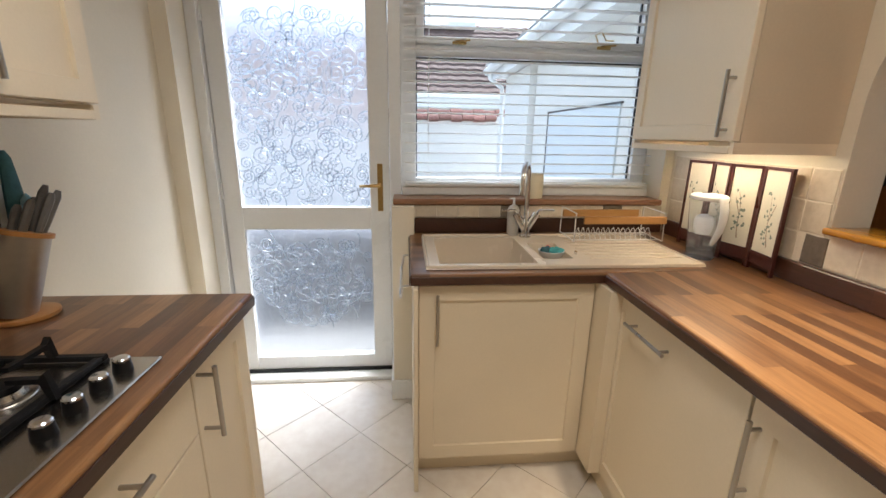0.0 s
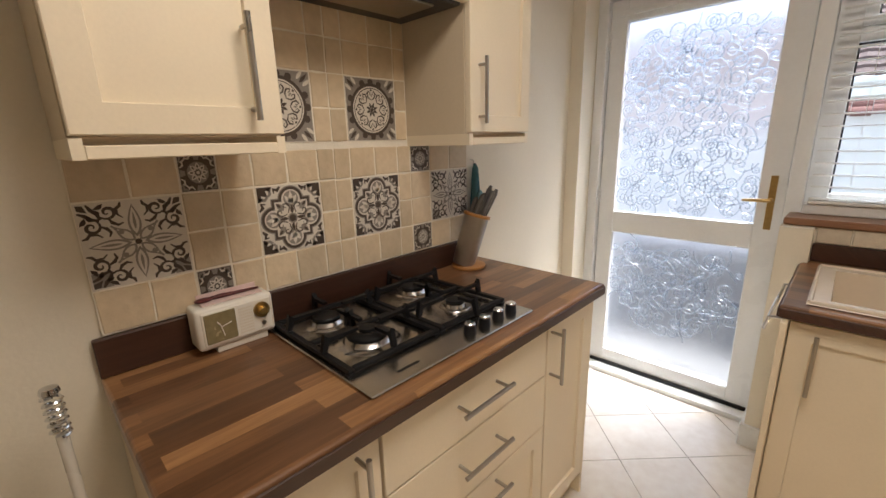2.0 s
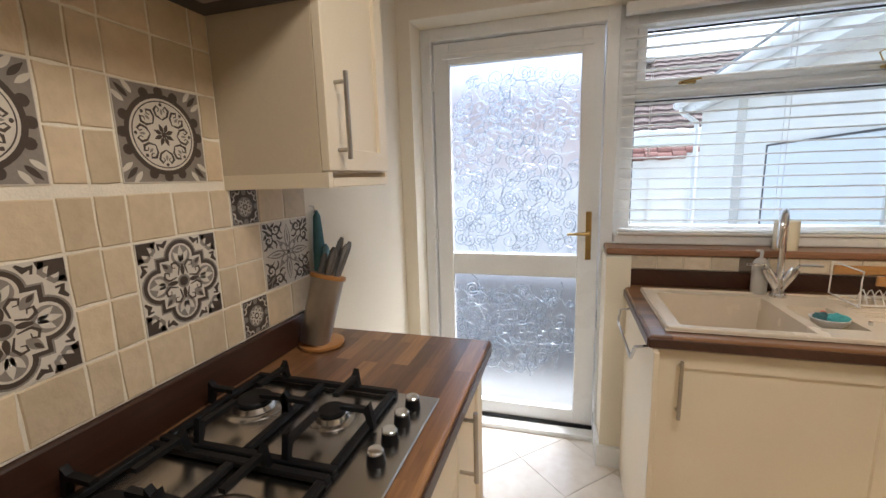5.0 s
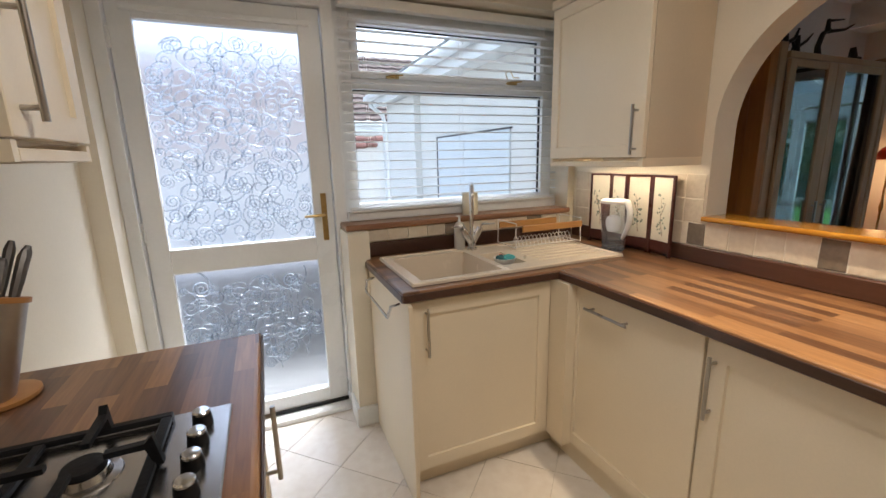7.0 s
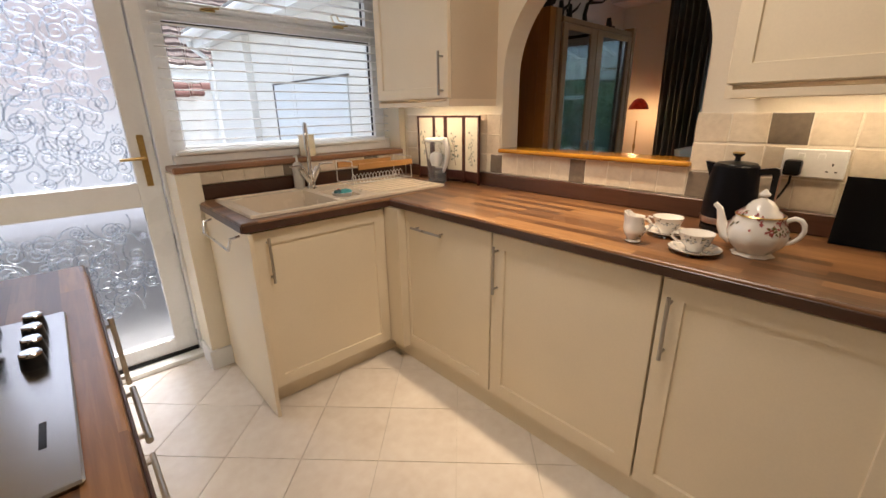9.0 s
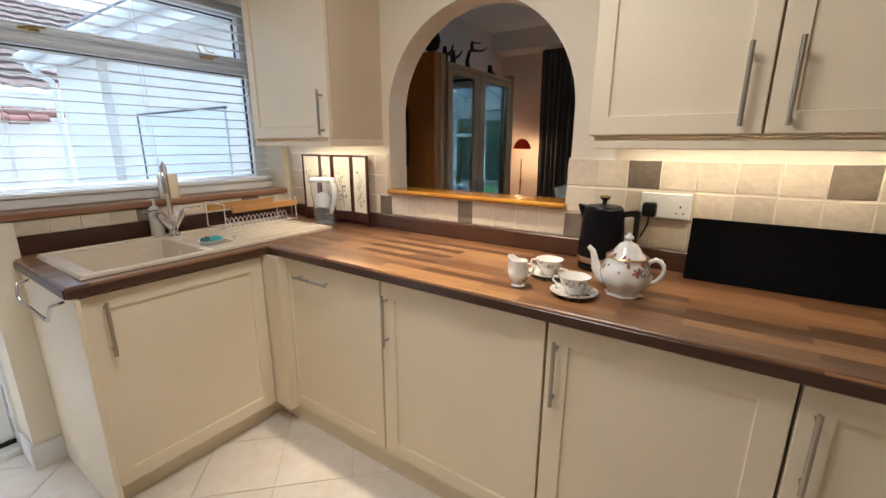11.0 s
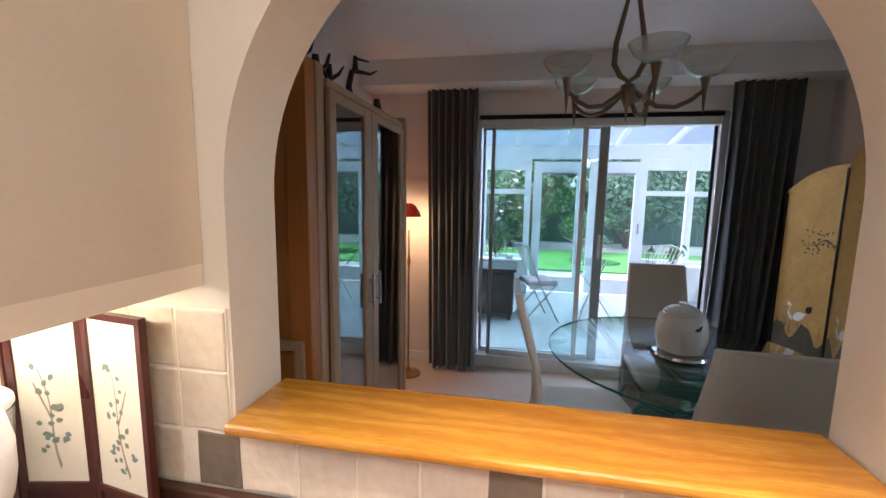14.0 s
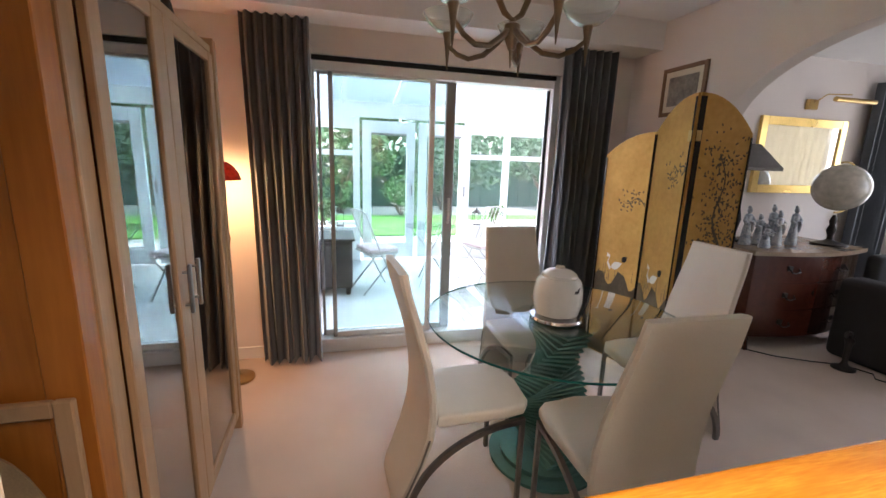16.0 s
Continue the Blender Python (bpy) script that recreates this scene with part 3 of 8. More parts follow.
rng = random.Random(5)
for z0, z1, count in ((0.125, 0.882, 110), (1.004, 2.008, 160)):
    pane = part("pane", boxes((-0.521, 0.146, 2.356, 2.362, z0, z1)), obscure, door1, "obscured patterned glass")
    pane.visible_shadow = False
    bm = bmesh.new()
    cols = 10
    lines = count // cols + 1
    for k in range(count):
        gx, gz = (k % cols + 0.5 + rng.uniform(-0.35, 0.35)) / cols, (k // cols + 0.5 + rng.uniform(-0.35, 0.35)) / lines
        x, z = -0.521 + 0.667 * gx, z0 + (z1 - z0) * gz
        r = min(rng.uniform(0.024, 0.058), x + 0.515, 0.140 - x, z - z0 - 0.006, z1 - 0.006 - z)
        if z0 < 0.5 and z < 0.40 + 0.10 * math.sin(9 * x):
            continue
        if r > 0.014:
            scroll(bm, x, z, r, rng.uniform(1.1, 2.4), rng.uniform(0, 6.28), 2.353, rng.choice((-1, 1)))
    for v in bm.verts:
        v.co.x, v.co.z = min(max(v.co.x, -0.519), 0.144), min(max(v.co.z, z0 + 0.002), z1 - 0.002)
    p = part("relief", bm, ridge, pane, "raised swirls in the glass", True)
    p.visible_shadow = False
    p["kind"] = "stuff"
bm = boxes((0.186, 0.214, DY0 - 0.006, DY0 + 0.002, 0.985, 1.235, 0.002))
plate = part("lock_plate", bm, M["brass"], door1, "worn brass lock plate")
bm = bmesh.new()
cyl(bm, (0.20, DY0 - 0.006, 1.125), (0.20, DY0 - 0.045, 1.125), 0.009, seg=12)
tube(bm, [(0.20, DY0 - 0.045, 1.125), (0.16, DY0 - 0.05, 1.125), (0.095, DY0 - 0.045, 1.122)], [0.009, 0.008, 0.006], 10)
part("lever", bm, M["brass"], plate, "brass lever handle", True)
for z in (0.25, 1.05, 1.88):
    part("hinge", boxes((-0.625, -0.604, DY0 - 0.012, DY0 + 0.01, z, z + 0.09, 0.003)), M["upvc"], door1)
frame1 = tagged(thing("door_frame", "white door frame set back in the wall", "door frame", (-0.18, 2.36, 0)), kind="structure")
part("jamb", boxes((OX0, -0.613, 2.30, 2.40, 0.028, OT, 0.003)), M["upvc"], frame1)
part("jamb", boxes((0.253, 0.312, 2.30, 2.40, 0.028, OT, 0.003)), M["upvc"], frame1)
part("head", boxes((-0.613, 0.253, 2.30, 2.40, 2.122, OT, 0.003)), M["upvc"], frame1)

win = tagged(thing("window_1", "white framed kitchen window with a top-hung light", "window", (0.98, 2.36, 1.1)), kind="structure")
WY0, WY1 = 2.325, 2.395
part("jamb", boxes((0.313, 0.389, WY0, WY1, 1.085, OT, 0.003)), M["upvc"], win)
part("jamb", boxes((1.567, 1.645, WY0, WY1, 1.085, OT, 0.003)), M["upvc"], win)
part("bottom_rail", boxes((0.389, 1.567, WY0, WY1, 1.085, 1.167, 0.003)), M["upvc"], win)
part("transom", boxes((0.389, 1.567, WY0, WY1, 1.757, 1.812, 0.003)), M["upvc"], win)
part("head", boxes((0.389, 1.567, WY0, WY1, 2.10, OT, 0.003)), M["upvc"], win)
for s in ((0.389, 0.428, 1.812, 2.10), (1.532, 1.567, 1.812, 2.10), (0.428, 1.532, 1.812, 1.848), (0.428, 1.532, 2.066, 2.10)):
    part("casement_rail", boxes((s[0], s[1], WY0 - 0.012, WY1 - 0.02, s[2], s[3], 0.003)), M["upvc"], win)
for s in ((0.389, 1.567, 1.167, 1.757), (0.428, 1.532, 1.848, 2.066)):
    g = part("pane", boxes((s[0], s[1], 2.365, 2.369, s[2], s[3])), M["glass"], win)
    g.visible_shadow = False
    part("gasket", boxes((s[0], s[0] + 0.006, 2.350, 2.3635, s[2], s[3]), (s[1] - 0.006, s[1], 2.350, 2.3635, s[2], s[3]), (s[0], s[1], 2.350, 2.3635, s[3] - 0.006, s[3])), M["black"], win, "black rubber gasket")
for x in (0.60, 1.33):
    bm = boxes((x - 0.035, x + 0.035, WY0 - 0.03, WY0 - 0.012, 1.812, 1.826, 0.004))
    cyl(bm, (x - 0.02, WY0 - 0.03, 1.822), (x + 0.05, WY0 - 0.05, 1.828), 0.006, 0.004, 10)
    if x > 1:
        tube(bm, [(x - 0.03, WY0 - 0.03, 1.83), (x - 0.06, WY0 - 0.05, 1.87), (x - 0.03, WY0 - 0.05, 1.885), (x, WY0 - 0.04, 1.85), (x + 0.04, WY0 - 0.04, 1.85)], 0.003, 6)
    part("stay", bm, M["brass"], win, "aged brass window stay", True)
structure("window_sill", boxes((0.272, 1.655, 2.128, 2.30, 1.052, 1.082, 0.006)), M["sill_wood"], "brown wood-effect window board")
structure("sill_step", boxes((0.315, 1.643, 2.262, 2.324, 1.083, 1.128, 0.004)), M["upvc"], "white ledge under the window")

M["slat"] = material("white blind slat", (0.84, 0.84, 0.82), 0.4, vary=0.02, bump=0.0)
blind = thing("venetian_blind", "white venetian blind with open slats over the window", "blind", (0.98, 2.27, 1.13))
part("head_rail", boxes((0.328, 1.632, 2.245, 2.295, 2.125, 2.170, 0.003)), M["slat"], blind)
slat = None
z = 1.150
while z < 2.12:
    if slat is None:
        bm = bmesh.new()
        prof = [(-0.022, -0.0015), (-0.011, 0.0015), (0, 0.0025), (0.011, 0.0015), (0.022, -0.0015)]
        lo = [[bm.verts.new((x, py, pz)) for py, pz in prof] for x in (0.330, 1.630)]
        hi = [[bm.verts.new((x, py, pz + 0.0022)) for py, pz in prof] for x in (0.330, 1.630)]
        for i in range(4):
            bm.faces.new((lo[0][i], lo[0][i + 1], lo[1][i + 1], lo[1][i]))
            bm.faces.new((hi[0][i], hi[1][i], hi[1][i + 1], hi[0][i + 1]))
        for side in (0, 1):
            bm.faces.new([*lo[side], *hi[side][::-1]])
        bm.faces.new((lo[0][0], lo[1][0], hi[1][0], hi[0][0]))
        bm.faces.new((lo[0][4], hi[0][4], hi[1][4], lo[1][4]))
        slat = part("slat", bm, M["slat"], blind)
        slat.location = (0, 2.27, z)
        slat_mesh = slat.data
    else:
        o = new("slat", slat_mesh)
        o.parent, o.matrix_parent_inverse = blind, Matrix.Translation(blind.location).inverted()
        o.location = (0, 2.27, z)
    z += 0.0485
part("bottom_bar", boxes((0.330, 1.630, 2.248, 2.292, 1.129, 1.143, 0.003)), M["slat"], blind)
for x in (0.45, 0.98, 1.51):
    bm = bmesh.new()
    for y in (2.2465, 2.2935):
        cyl(bm, (x, y, 1.135), (x, y, 2.14), 0.0011, seg=5)
    part("ladder_cord", bm, M["slat"], blind)

# ---------------------------------------------------------------- hatch sill
sill = thing("hatch_sill", "varnished orange oak sill board in the arched hatch", "sill", (1.74, AC, AZ))
part("board", boxes((1.655, DX0 + 0.012, AY0 + 0.001, AY1 - 0.001, AZ + 0.001, AZ + 0.023, 0.009, 3)), M["oak_sill"], sill)

# ---------------------------------------------------------------- garden side, seen through the kitchen window
M["render_white"] = material("white masonry paint", (0.80, 0.79, 0.76), 0.85, vary=0.05, scale=2, fine=60, bump=0.2)
M["roof"] = material("brown concrete roof tile", (0.17, 0.115, 0.10), 0.8, second=(0.11, 0.078, 0.07), scale=3, fine=30, bump=0.3, random_tone=0.15)
M["red_tile"] = material("brown red clay coping tile", (0.24, 0.105, 0.085), 0.75, second=(0.16, 0.075, 0.06), scale=5, fine=40, bump=0.3, random_tone=0.18)
M["paving"] = material("concrete paving", (0.34, 0.33, 0.31), 0.85, second=(0.25, 0.245, 0.235), scale=2, fine=40, bump=0.3)
M["panel_blue"] = material("pale blue painted boards", (0.74, 0.79, 0.83), 0.5, vary=0.04, bump=0.05)
M["lawn"] = material("mown grass", (0.10, 0.26, 0.04), 0.9, second=(0.06, 0.17, 0.025), scale=6, fine=160, bump=0.6)
structure("ground", boxes((-300, 300, -300, 300, -0.30, -0.13)), M["paving"], "pale paved ground round the house")
gar = thing("garage", "white rendered garage with a pale boarded door and white gutter", "garage", (2.6, 5.0, -0.13))
part("wall", boxes((2.02, 4.4, 2.46, 7.1, -0.13, 2.40)), M["render_white"], gar)
part("pier", boxes((1.93, 2.0195, 5.75, 7.1, -0.13, 2.27)), M["render_white"], gar, "thicker rendered corner")
d = part("door", boxes((2.002, 2.019, 3.40, 5.10, -0.13, 1.645, 0.004)), M["panel_blue"], gar, "pale blue boarded door")
part("lintel", boxes((1.999, 2.0195, 3.38, 5.13, 1.646, 1.661), (1.999, 2.0195, 5.102, 5.13, -0.13, 1.645)), M["hood"], gar, "dark drip strip above the door")
part("fascia", boxes((1.751, 2.018, 2.46, 7.30, 2.28, 2.30), (1.72, 1.75, 2.46, 7.30, 2.24, 2.47)), M["upvc"], gar)
bm = bmesh.new()
tube(bm, [(1.66, 2.46, 2.41), (1.66, 7.38, 2.39)], 0.062, 12)
part("gutter", bm, M["upvc"], gar, "white plastic gutter", True)
bm = bmesh.new()
tube(bm, [(1.66, 7.18, 2.36), (1.68, 7.18, 2.27), (1.88, 7.18, 2.12), (1.895, 7.18, 2.0), (1.895, 7.18, -0.1)], 0.034, 10)
part("downpipe", bm, M["upvc"], gar, "white plastic downpipe", True)
bm = bmesh.new()
extrude_poly(bm, [(1.62, 2.46, 2.48), (3.2, 2.46, 3.45), (4.7, 2.46, 2.48)], (0, 4.9, 0))
part("roof", bm, M["upvc"], gar, "pale sheet roof")
bw = thing("garden_wall", "white garden wall with a red clay tile coping", "wall", (-1.0, 8.6, -0.13))
part("wall", boxes((-5.5, 2.1, 8.5, 8.75, -0.13, 1.72)), M["render_white"], bw)
bm = bmesh.new()
pts = [(0, -0.12, 0.0)] + [(0, 0.12 * -math.cos(radians(a)), 0.13 * math.sin(radians(a))) for a in range(20, 180, 20)] + [(0, 0.12, 0)]
extrude_poly(bm, pts, (0.215, 0, 0))
cop = part("coping_tile", bm, M["red_tile"], bw)
cop.location = (-5.5, 8.62, 1.725)
cop_mesh = cop.data
for side in (0, 1):
    for i in range(34):
        o = new("coping_tile", cop_mesh)
        o.parent, o.matrix_parent_inverse = bw, Matrix.Translation(bw.location).inverted()
        o.location = (-5.5 + 0.223 * (i + 1 - side), 8.62 - 0.13 * side, 1.725 - 0.10 * side + 0.02 * (i % 2))
        o.rotation_euler = (radians(-14 * side), radians(rng.uniform(-2, 2)), 0)
# Grey box added only to darken what the lower door pane shows.
M["box_grey"] = material("plain mid grey", (0.20, 0.205, 0.22), 0.6, vary=0.1, bump=0.1)
sb = thing("storage_box", "mid grey box added outside to darken the lower patterned glass", "storage box", (-0.15, 3.72, -0.13))
part("body", boxes((-0.95, 0.62, 3.45, 4.0, -0.13, 0.55, 0.01), (-0.90, 0.57, 3.442, 3.4495, 0.0, 0.42)), M["box_grey"], sb)
part("lid", boxes((-0.98, 0.65, 3.42, 4.03, 0.551, 0.62, 0.02)), M["box_grey"], sb)
nb = thing("neighbour_house", "neighbouring house with a brown tiled roof and white fascia", "house", (-1.0, 14.0, -0.13))
part("wall", boxes((-7, 6, 12.4, 19, -0.13, 2.42)), M["render_white"], nb)
part("fascia", boxes((-7.2, 6.2, 12.05, 12.15, 2.10, 2.38)), M["upvc"], nb)
part("gutter", boxes((-7.2, 6.2, 11.93, 12.05, 2.33, 2.44, 0.02)), M["upvc"], nb)
bm = bmesh.new()
rows, step = 14, 0.31
for r in range(rows):
    y0, z0 = 11.95 + r * step * 0.82, 2.45 + r * step * 0.57
    n = 66
    lo, hi = [], []
    for i in range(n + 1):
        x = -7.2 + 13.4 * i / n
        w = 0.035 * math.sin(i * math.pi)+ 0.03 * (i % 2)
        lo.append(bm.verts.new((x, y0, z0 + 0.05 + w)))
        hi.append(bm.verts.new((x, y0 + step * 0.86, z0 + step * 0.57 + w)))
    base = [bm.verts.new((v.co.x, v.co.y, v.co.z - 0.06)) for v in lo]
    for i in range(n):
        bm.faces.new((lo[i], lo[i + 1], hi[i + 1], hi[i]))
        bm.faces.new((base[i], base[i + 1], lo[i + 1], lo[i]))
part("roof", bm, M["roof"], nb, "brown ridged tile roof")
lift = thing("rooflight", "white framed rooflight on the tiled roof", "rooflight", (0.9, 15.3, 4.75))
part("frame", boxes((-0.2, 2.6, 14.9, 15.8, 4.75, 4.92, 0.02)), M["upvc"], lift)

# ---------------------------------------------------------------- patterned tiles behind the hob
M["pat_dark"] = material("dark brown tile print", (0.075, 0.055, 0.042), 0.45, vary=0.15, fine=120, bump=0.05)
M["pat_mid"] = material("grey tile print", (0.27, 0.235, 0.20), 0.45, vary=0.12, fine=120, bump=0.05)
M["pat_light"] = material("chalk tile print", (0.68, 0.62, 0.53), 0.45, vary=0.06, fine=120, bump=0.05)
PAT = {"d": M["pat_dark"], "m": M["pat_mid"], "l": M["pat_light"]}


def flat(bm, pts, depth, place):
    vs = [bm.verts.new(place(u, v, depth)) for u, v in pts]
    if len(vs) > 2:
        bm.faces.new(vs)


def band(bm, pts, w, depth, place):
    """A line of width w along 2D points; w may be a function of 0..1."""
    L, R = [], []
    n = len(pts)
    for i, (x, y) in enumerate(pts):
        ax, ay = pts[max(i - 1, 0)]
        bx, by = pts[min(i + 1, n - 1)]
        d = math.hypot(bx - ax, by - ay) or 1
        h = (w(i / (n - 1)) if callable(w) else w) / 2
        L.append(bm.verts.new(place(x - (by - ay) / d * h, y + (bx - ax) / d * h, depth)))
        R.append(bm.verts.new(place(x + (by - ay) / d * h, y - (bx - ax) / d * h, depth)))
    for i in range(n - 1):
        bm.faces.new((L[i], L[i + 1], R[i + 1], R[i]))


def petal(r0, r1, w, ang, n=10):
    ca, sa = math.cos(ang), math.sin(ang)
    side = [(r0 + (r1 - r0) * i / n, w * math.sin(math.pi * (i / n) ** 0.8)) for i in range(n + 1)]
    pts = side + [(a, -b) for a, b in side[-2:0:-1]]
    return [(a * ca - b * sa, a * sa + b * ca) for a, b in pts]


def spiral(cx, cy, r, start, turns, n=16):
    return [(cx + r * (1 - 0.85 * i / n) * math.cos(start + turns * 6.283 * i / n), cy + r * (1 - 0.85 * i / n) * math.sin(start + turns * 6.283 * i / n)) for i in range(n + 1)]


def motif(kind, shapes):
    """Draws one of the tile designs in the square -1..1; shapes(tone) gives a bmesh and depth counts up the layers."""
    F = lambda tone, layer, pts: flat(shapes[tone][0], pts, layer, shapes[tone][1])
    B = lambda tone, layer, pts, w: band(shapes[tone][0], pts, w, layer, shapes[tone][1])
    circle = lambda r, n=40, cx=0, cy=0: [(cx + r * math.cos(6.2832 * i / n), cy + r * math.sin(6.2832 * i / n)) for i in range(n)]
    taper = lambda w: (lambda k: w * (0.35 + 0.65 * math.sin(math.pi * min(1, k * 1.1 + 0.05))))
    quarter = [math.pi / 2 * k for k in range(4)]
    eighth = [math.pi / 4 + math.pi / 2 * k for k in range(4)]
    square = [(-1, -1), (1, -1), (1, 1), (-1, 1)]
    rot = lambda pts, a: [(x * math.cos(a) - y * math.sin(a), x * math.sin(a) + y * math.cos(a)) for x, y in pts]
    if kind == "quatrefoil":
        F("l", 1, square)
        for a in quarter:
            F("d", 2, rot([(1, 1), (0.56, 1), (0.60, 0.86), (0.76, 0.90), (0.70, 0.70), (0.90, 0.76), (0.86, 0.60), (1, 0.56)], a))
            for m in (1, -1):
                k = lambda pts: rot([(x, y) if m > 0 else (y, x) for x, y in pts], a)
                B("d", 2, k([(0.99, 0.30), (0.88, 0.40), (0.92, 0.52), (0.80, 0.50)]), taper(0.12))
                B("m", 2, k([(0.66, 0.98), (0.62, 0.80), (0.70, 0.72)]), 0.09)
        for size, side, tone, layer in ((0.42, 0.64, "m", 3), (0.385, 0.605, "d", 4), (0.30, 0.53, "l", 5)):
            F(tone, layer, [(-side, -side), (side, -side), (side, side), (-side, side)])
            for a in quarter:
                F(tone, layer + 0.4, circle(size, 28, 0.58 * math.cos(a), 0.58 * math.sin(a)))
        for a in quarter:
            F("m", 6.4, circle(0.24, 24, 0.60 * math.cos(a), 0.60 * math.sin(a)))
            F("l", 7, petal(0.40, 0.84, 0.075, a))
            for m in (0.62, -0.62):
                F("l", 7, [(x + 0.44 * math.cos(a), y + 0.44 * math.sin(a)) for x, y in petal(0.02, 0.33, 0.07, a + m)])
            F("d", 7, petal(0.14, 0.44, 0.055, a))
        for a in eighth:
            for m in (1, -1):
                B("d", 7, rot([(x, y * m) for x, y in ((0.20, 0.03), (0.30, 0.20), (0.44, 0.22), (0.50, 0.12), (0.42, 0.07), (0.36, 0.12))], a), taper(0.06))
            F("m", 6.6, petal(0.36, 0.70, 0.09, a))
            F("d", 7, petal(0.50, 0.68, 0.04, a))
        F("m", 8, circle(0.16, 20))
        F("d", 9, circle(0.11, 18))
    elif kind == "scroll":
        F("l", 1, square)
        for a in quarter:
            F("m", 2, rot([(0.60, 0.62), (0.98, 0.62), (0.98, 0.98), (0.62, 0.98)], a)) if a > 3 else None
            for m in (1, -1):
                k = lambda pts: rot([(x, y * m) if m > 0 else (y, x) for x, y in pts], a)
                B("d", 3, k(spiral(0.78, 0.46, 0.17, 2.2, 1.25)), taper(0.075))
                B("d", 3, k([(0.98, 0.80), (0.86, 0.74), (0.76, 0.64), (0.66, 0.62), (0.56, 0.66)]), taper(0.09))
                B("d", 3, k([(0.99, 0.20), (0.90, 0.22), (0.84, 0.30), (0.70, 0.28), (0.62, 0.20)]), taper(0.075))
                B("d", 3, k([(0.62, 0.46), (0.52, 0.40), (0.46, 0.30), (0.50, 0.20)]), taper(0.08))
                B("m", 3, k([(0.46, 0.44), (0.34, 0.36), (0.28, 0.26), (0.32, 0.16)]), taper(0.06))
                F("d", 3, k([(x + 0.90, y + 0.60) for x, y in petal(-0.08, 0.10, 0.045, 1.9, 6)]))
                F("d", 3, k([(x + 0.66, y + 0.80) for x, y in petal(-0.08, 0.12, 0.045, 0.4, 6)]))
                F("d", 3, k([(x + 0.58, y + 0.93) for x, y in petal(-0.07, 0.09, 0.035, 2.6, 6)]))
            F("d", 4, rot([(0.98, 0.98), (0.86, 0.97), (0.80, 0.80), (0.97, 0.86)], a))
            F("m", 4, petal(0.12, 0.92, 0.13, a))
            F("l", 5, petal(0.20, 0.86, 0.085, a))
            F("m", 6, petal(0.30, 0.74, 0.03, a))
        for a in eighth:
            F("m", 4, petal(0.06, 0.56, 0.12, a))
            F("l", 5, petal(0.12, 0.50, 0.075, a))
            F("m", 6, circle(0.06, 10, 0.40 * math.cos(a), 0.40 * math.sin(a)))
        F("d", 7, circle(0.07, 12))
    elif kind == "round":
        F("m", 1, square)
        for a in eighth:
            for m in (-0.13, 0.0, 0.13):
                F("d" if m == 0 else "l", 2, petal(0.98, 1.34, 0.055, a + m))
        for k in range(16):
            if k % 4 != 2:
                F("d", 2, circle(0.11, 10, 0.90 * math.cos(math.pi / 8 * k), 0.90 * math.sin(math.pi / 8 * k)))
        F("d", 3, circle(0.86, 48))
        F("l", 4, circle(0.76, 48))
        F("d", 5, circle(0.715, 48))
        F("l", 6, circle(0.69, 48))
        for k in range(8):
            a = math.pi / 4 * k
            for m in (1, -1):
                B("d", 7, rot([(x, y * m) for x, y in ((0.32, 0.0), (0.40, 0.13), (0.52, 0.17), (0.60, 0.10), (0.54, 0.05), (0.48, 0.08))], a), taper(0.058))
            F("d", 7, petal(0.60, 0.68, 0.04, a))
            F("m", 7, petal(0.42, 0.56, 0.03, a))
            F("d", 7, petal(0.05, 0.25, 0.045, a + 0.39))
        F("d", 8, circle(0.06, 14))
    else:
        F("d", 1, square)
        for a in quarter:
            for m in (1, -1):
                k = lambda pts: rot([(x, y * m) if m > 0 else (y, x) for x, y in pts], a)
                B("l", 2, k([(0.95, 0.30), (0.78, 0.42), (0.80, 0.62), (0.66, 0.74), (0.60, 0.92)]), taper(0.12))
                B("m", 2, k([(0.95, 0.62), (0.88, 0.80), (0.92, 0.94)]), 0.10)
            F("m", 2, rot([(0.70, -0.12), (0.98, -0.20), (0.98, 0.20), (0.70, 0.12)], a))
        F("m", 3, circle(0.60, 30))
        for k in range(8):
            F("l", 4, petal(0.16, 0.56, 0.13, math.pi / 4 * k))
            F("d", 5, petal(0.26, 0.46, 0.05, math.pi / 4 * k))
        F("d", 5, circle(0.17, 16))
        F("l", 6, circle(0.10, 12))


COLS = [-0.008, 0.1, 0.2, 0.29, 0.378, 0.478, 0.577, 0.635, 0.693, 0.793, 0.893, 0.952, 1.052, 1.16, 1.272]
ROWS_Z = [1.011, 1.116, 1.216, 1.315, 1.412, 1.43, 1.53, 1.63, 1.73, 1.83]
tw = tagged(thing("tile_splashback", "beige tumbled tiles with dark patterned tiles behind the hob", "tiles", (-0.73, 0.63, 1.01)), kind="structure")
part("grout_bed", boxes((-0.7375, -0.7295, COLS[0], COLS[-1], 1.010, 1.412), (-0.7375, -0.7295, 0.35, 0.944, 1.412, 1.836)), M["grout"], tw, "cream grout")
BIG = {(0, 1): "scroll", (4, 1): "quatrefoil", (8, 1): "quatrefoil", (12, 1): "scroll", (4, 5): "round", (8, 5): "round"}
SMALL = {(2, 3): "small", (2, 0): "small", (11, 3): "small", (11, 0): "small"}
taken = {}
for (c0, r0), kind in BIG.items():
    for dc in (0, 1):
        for dr in (0, 1):
            taken[(c0 + dc, r0 + dr)] = None
WX = -0.7345


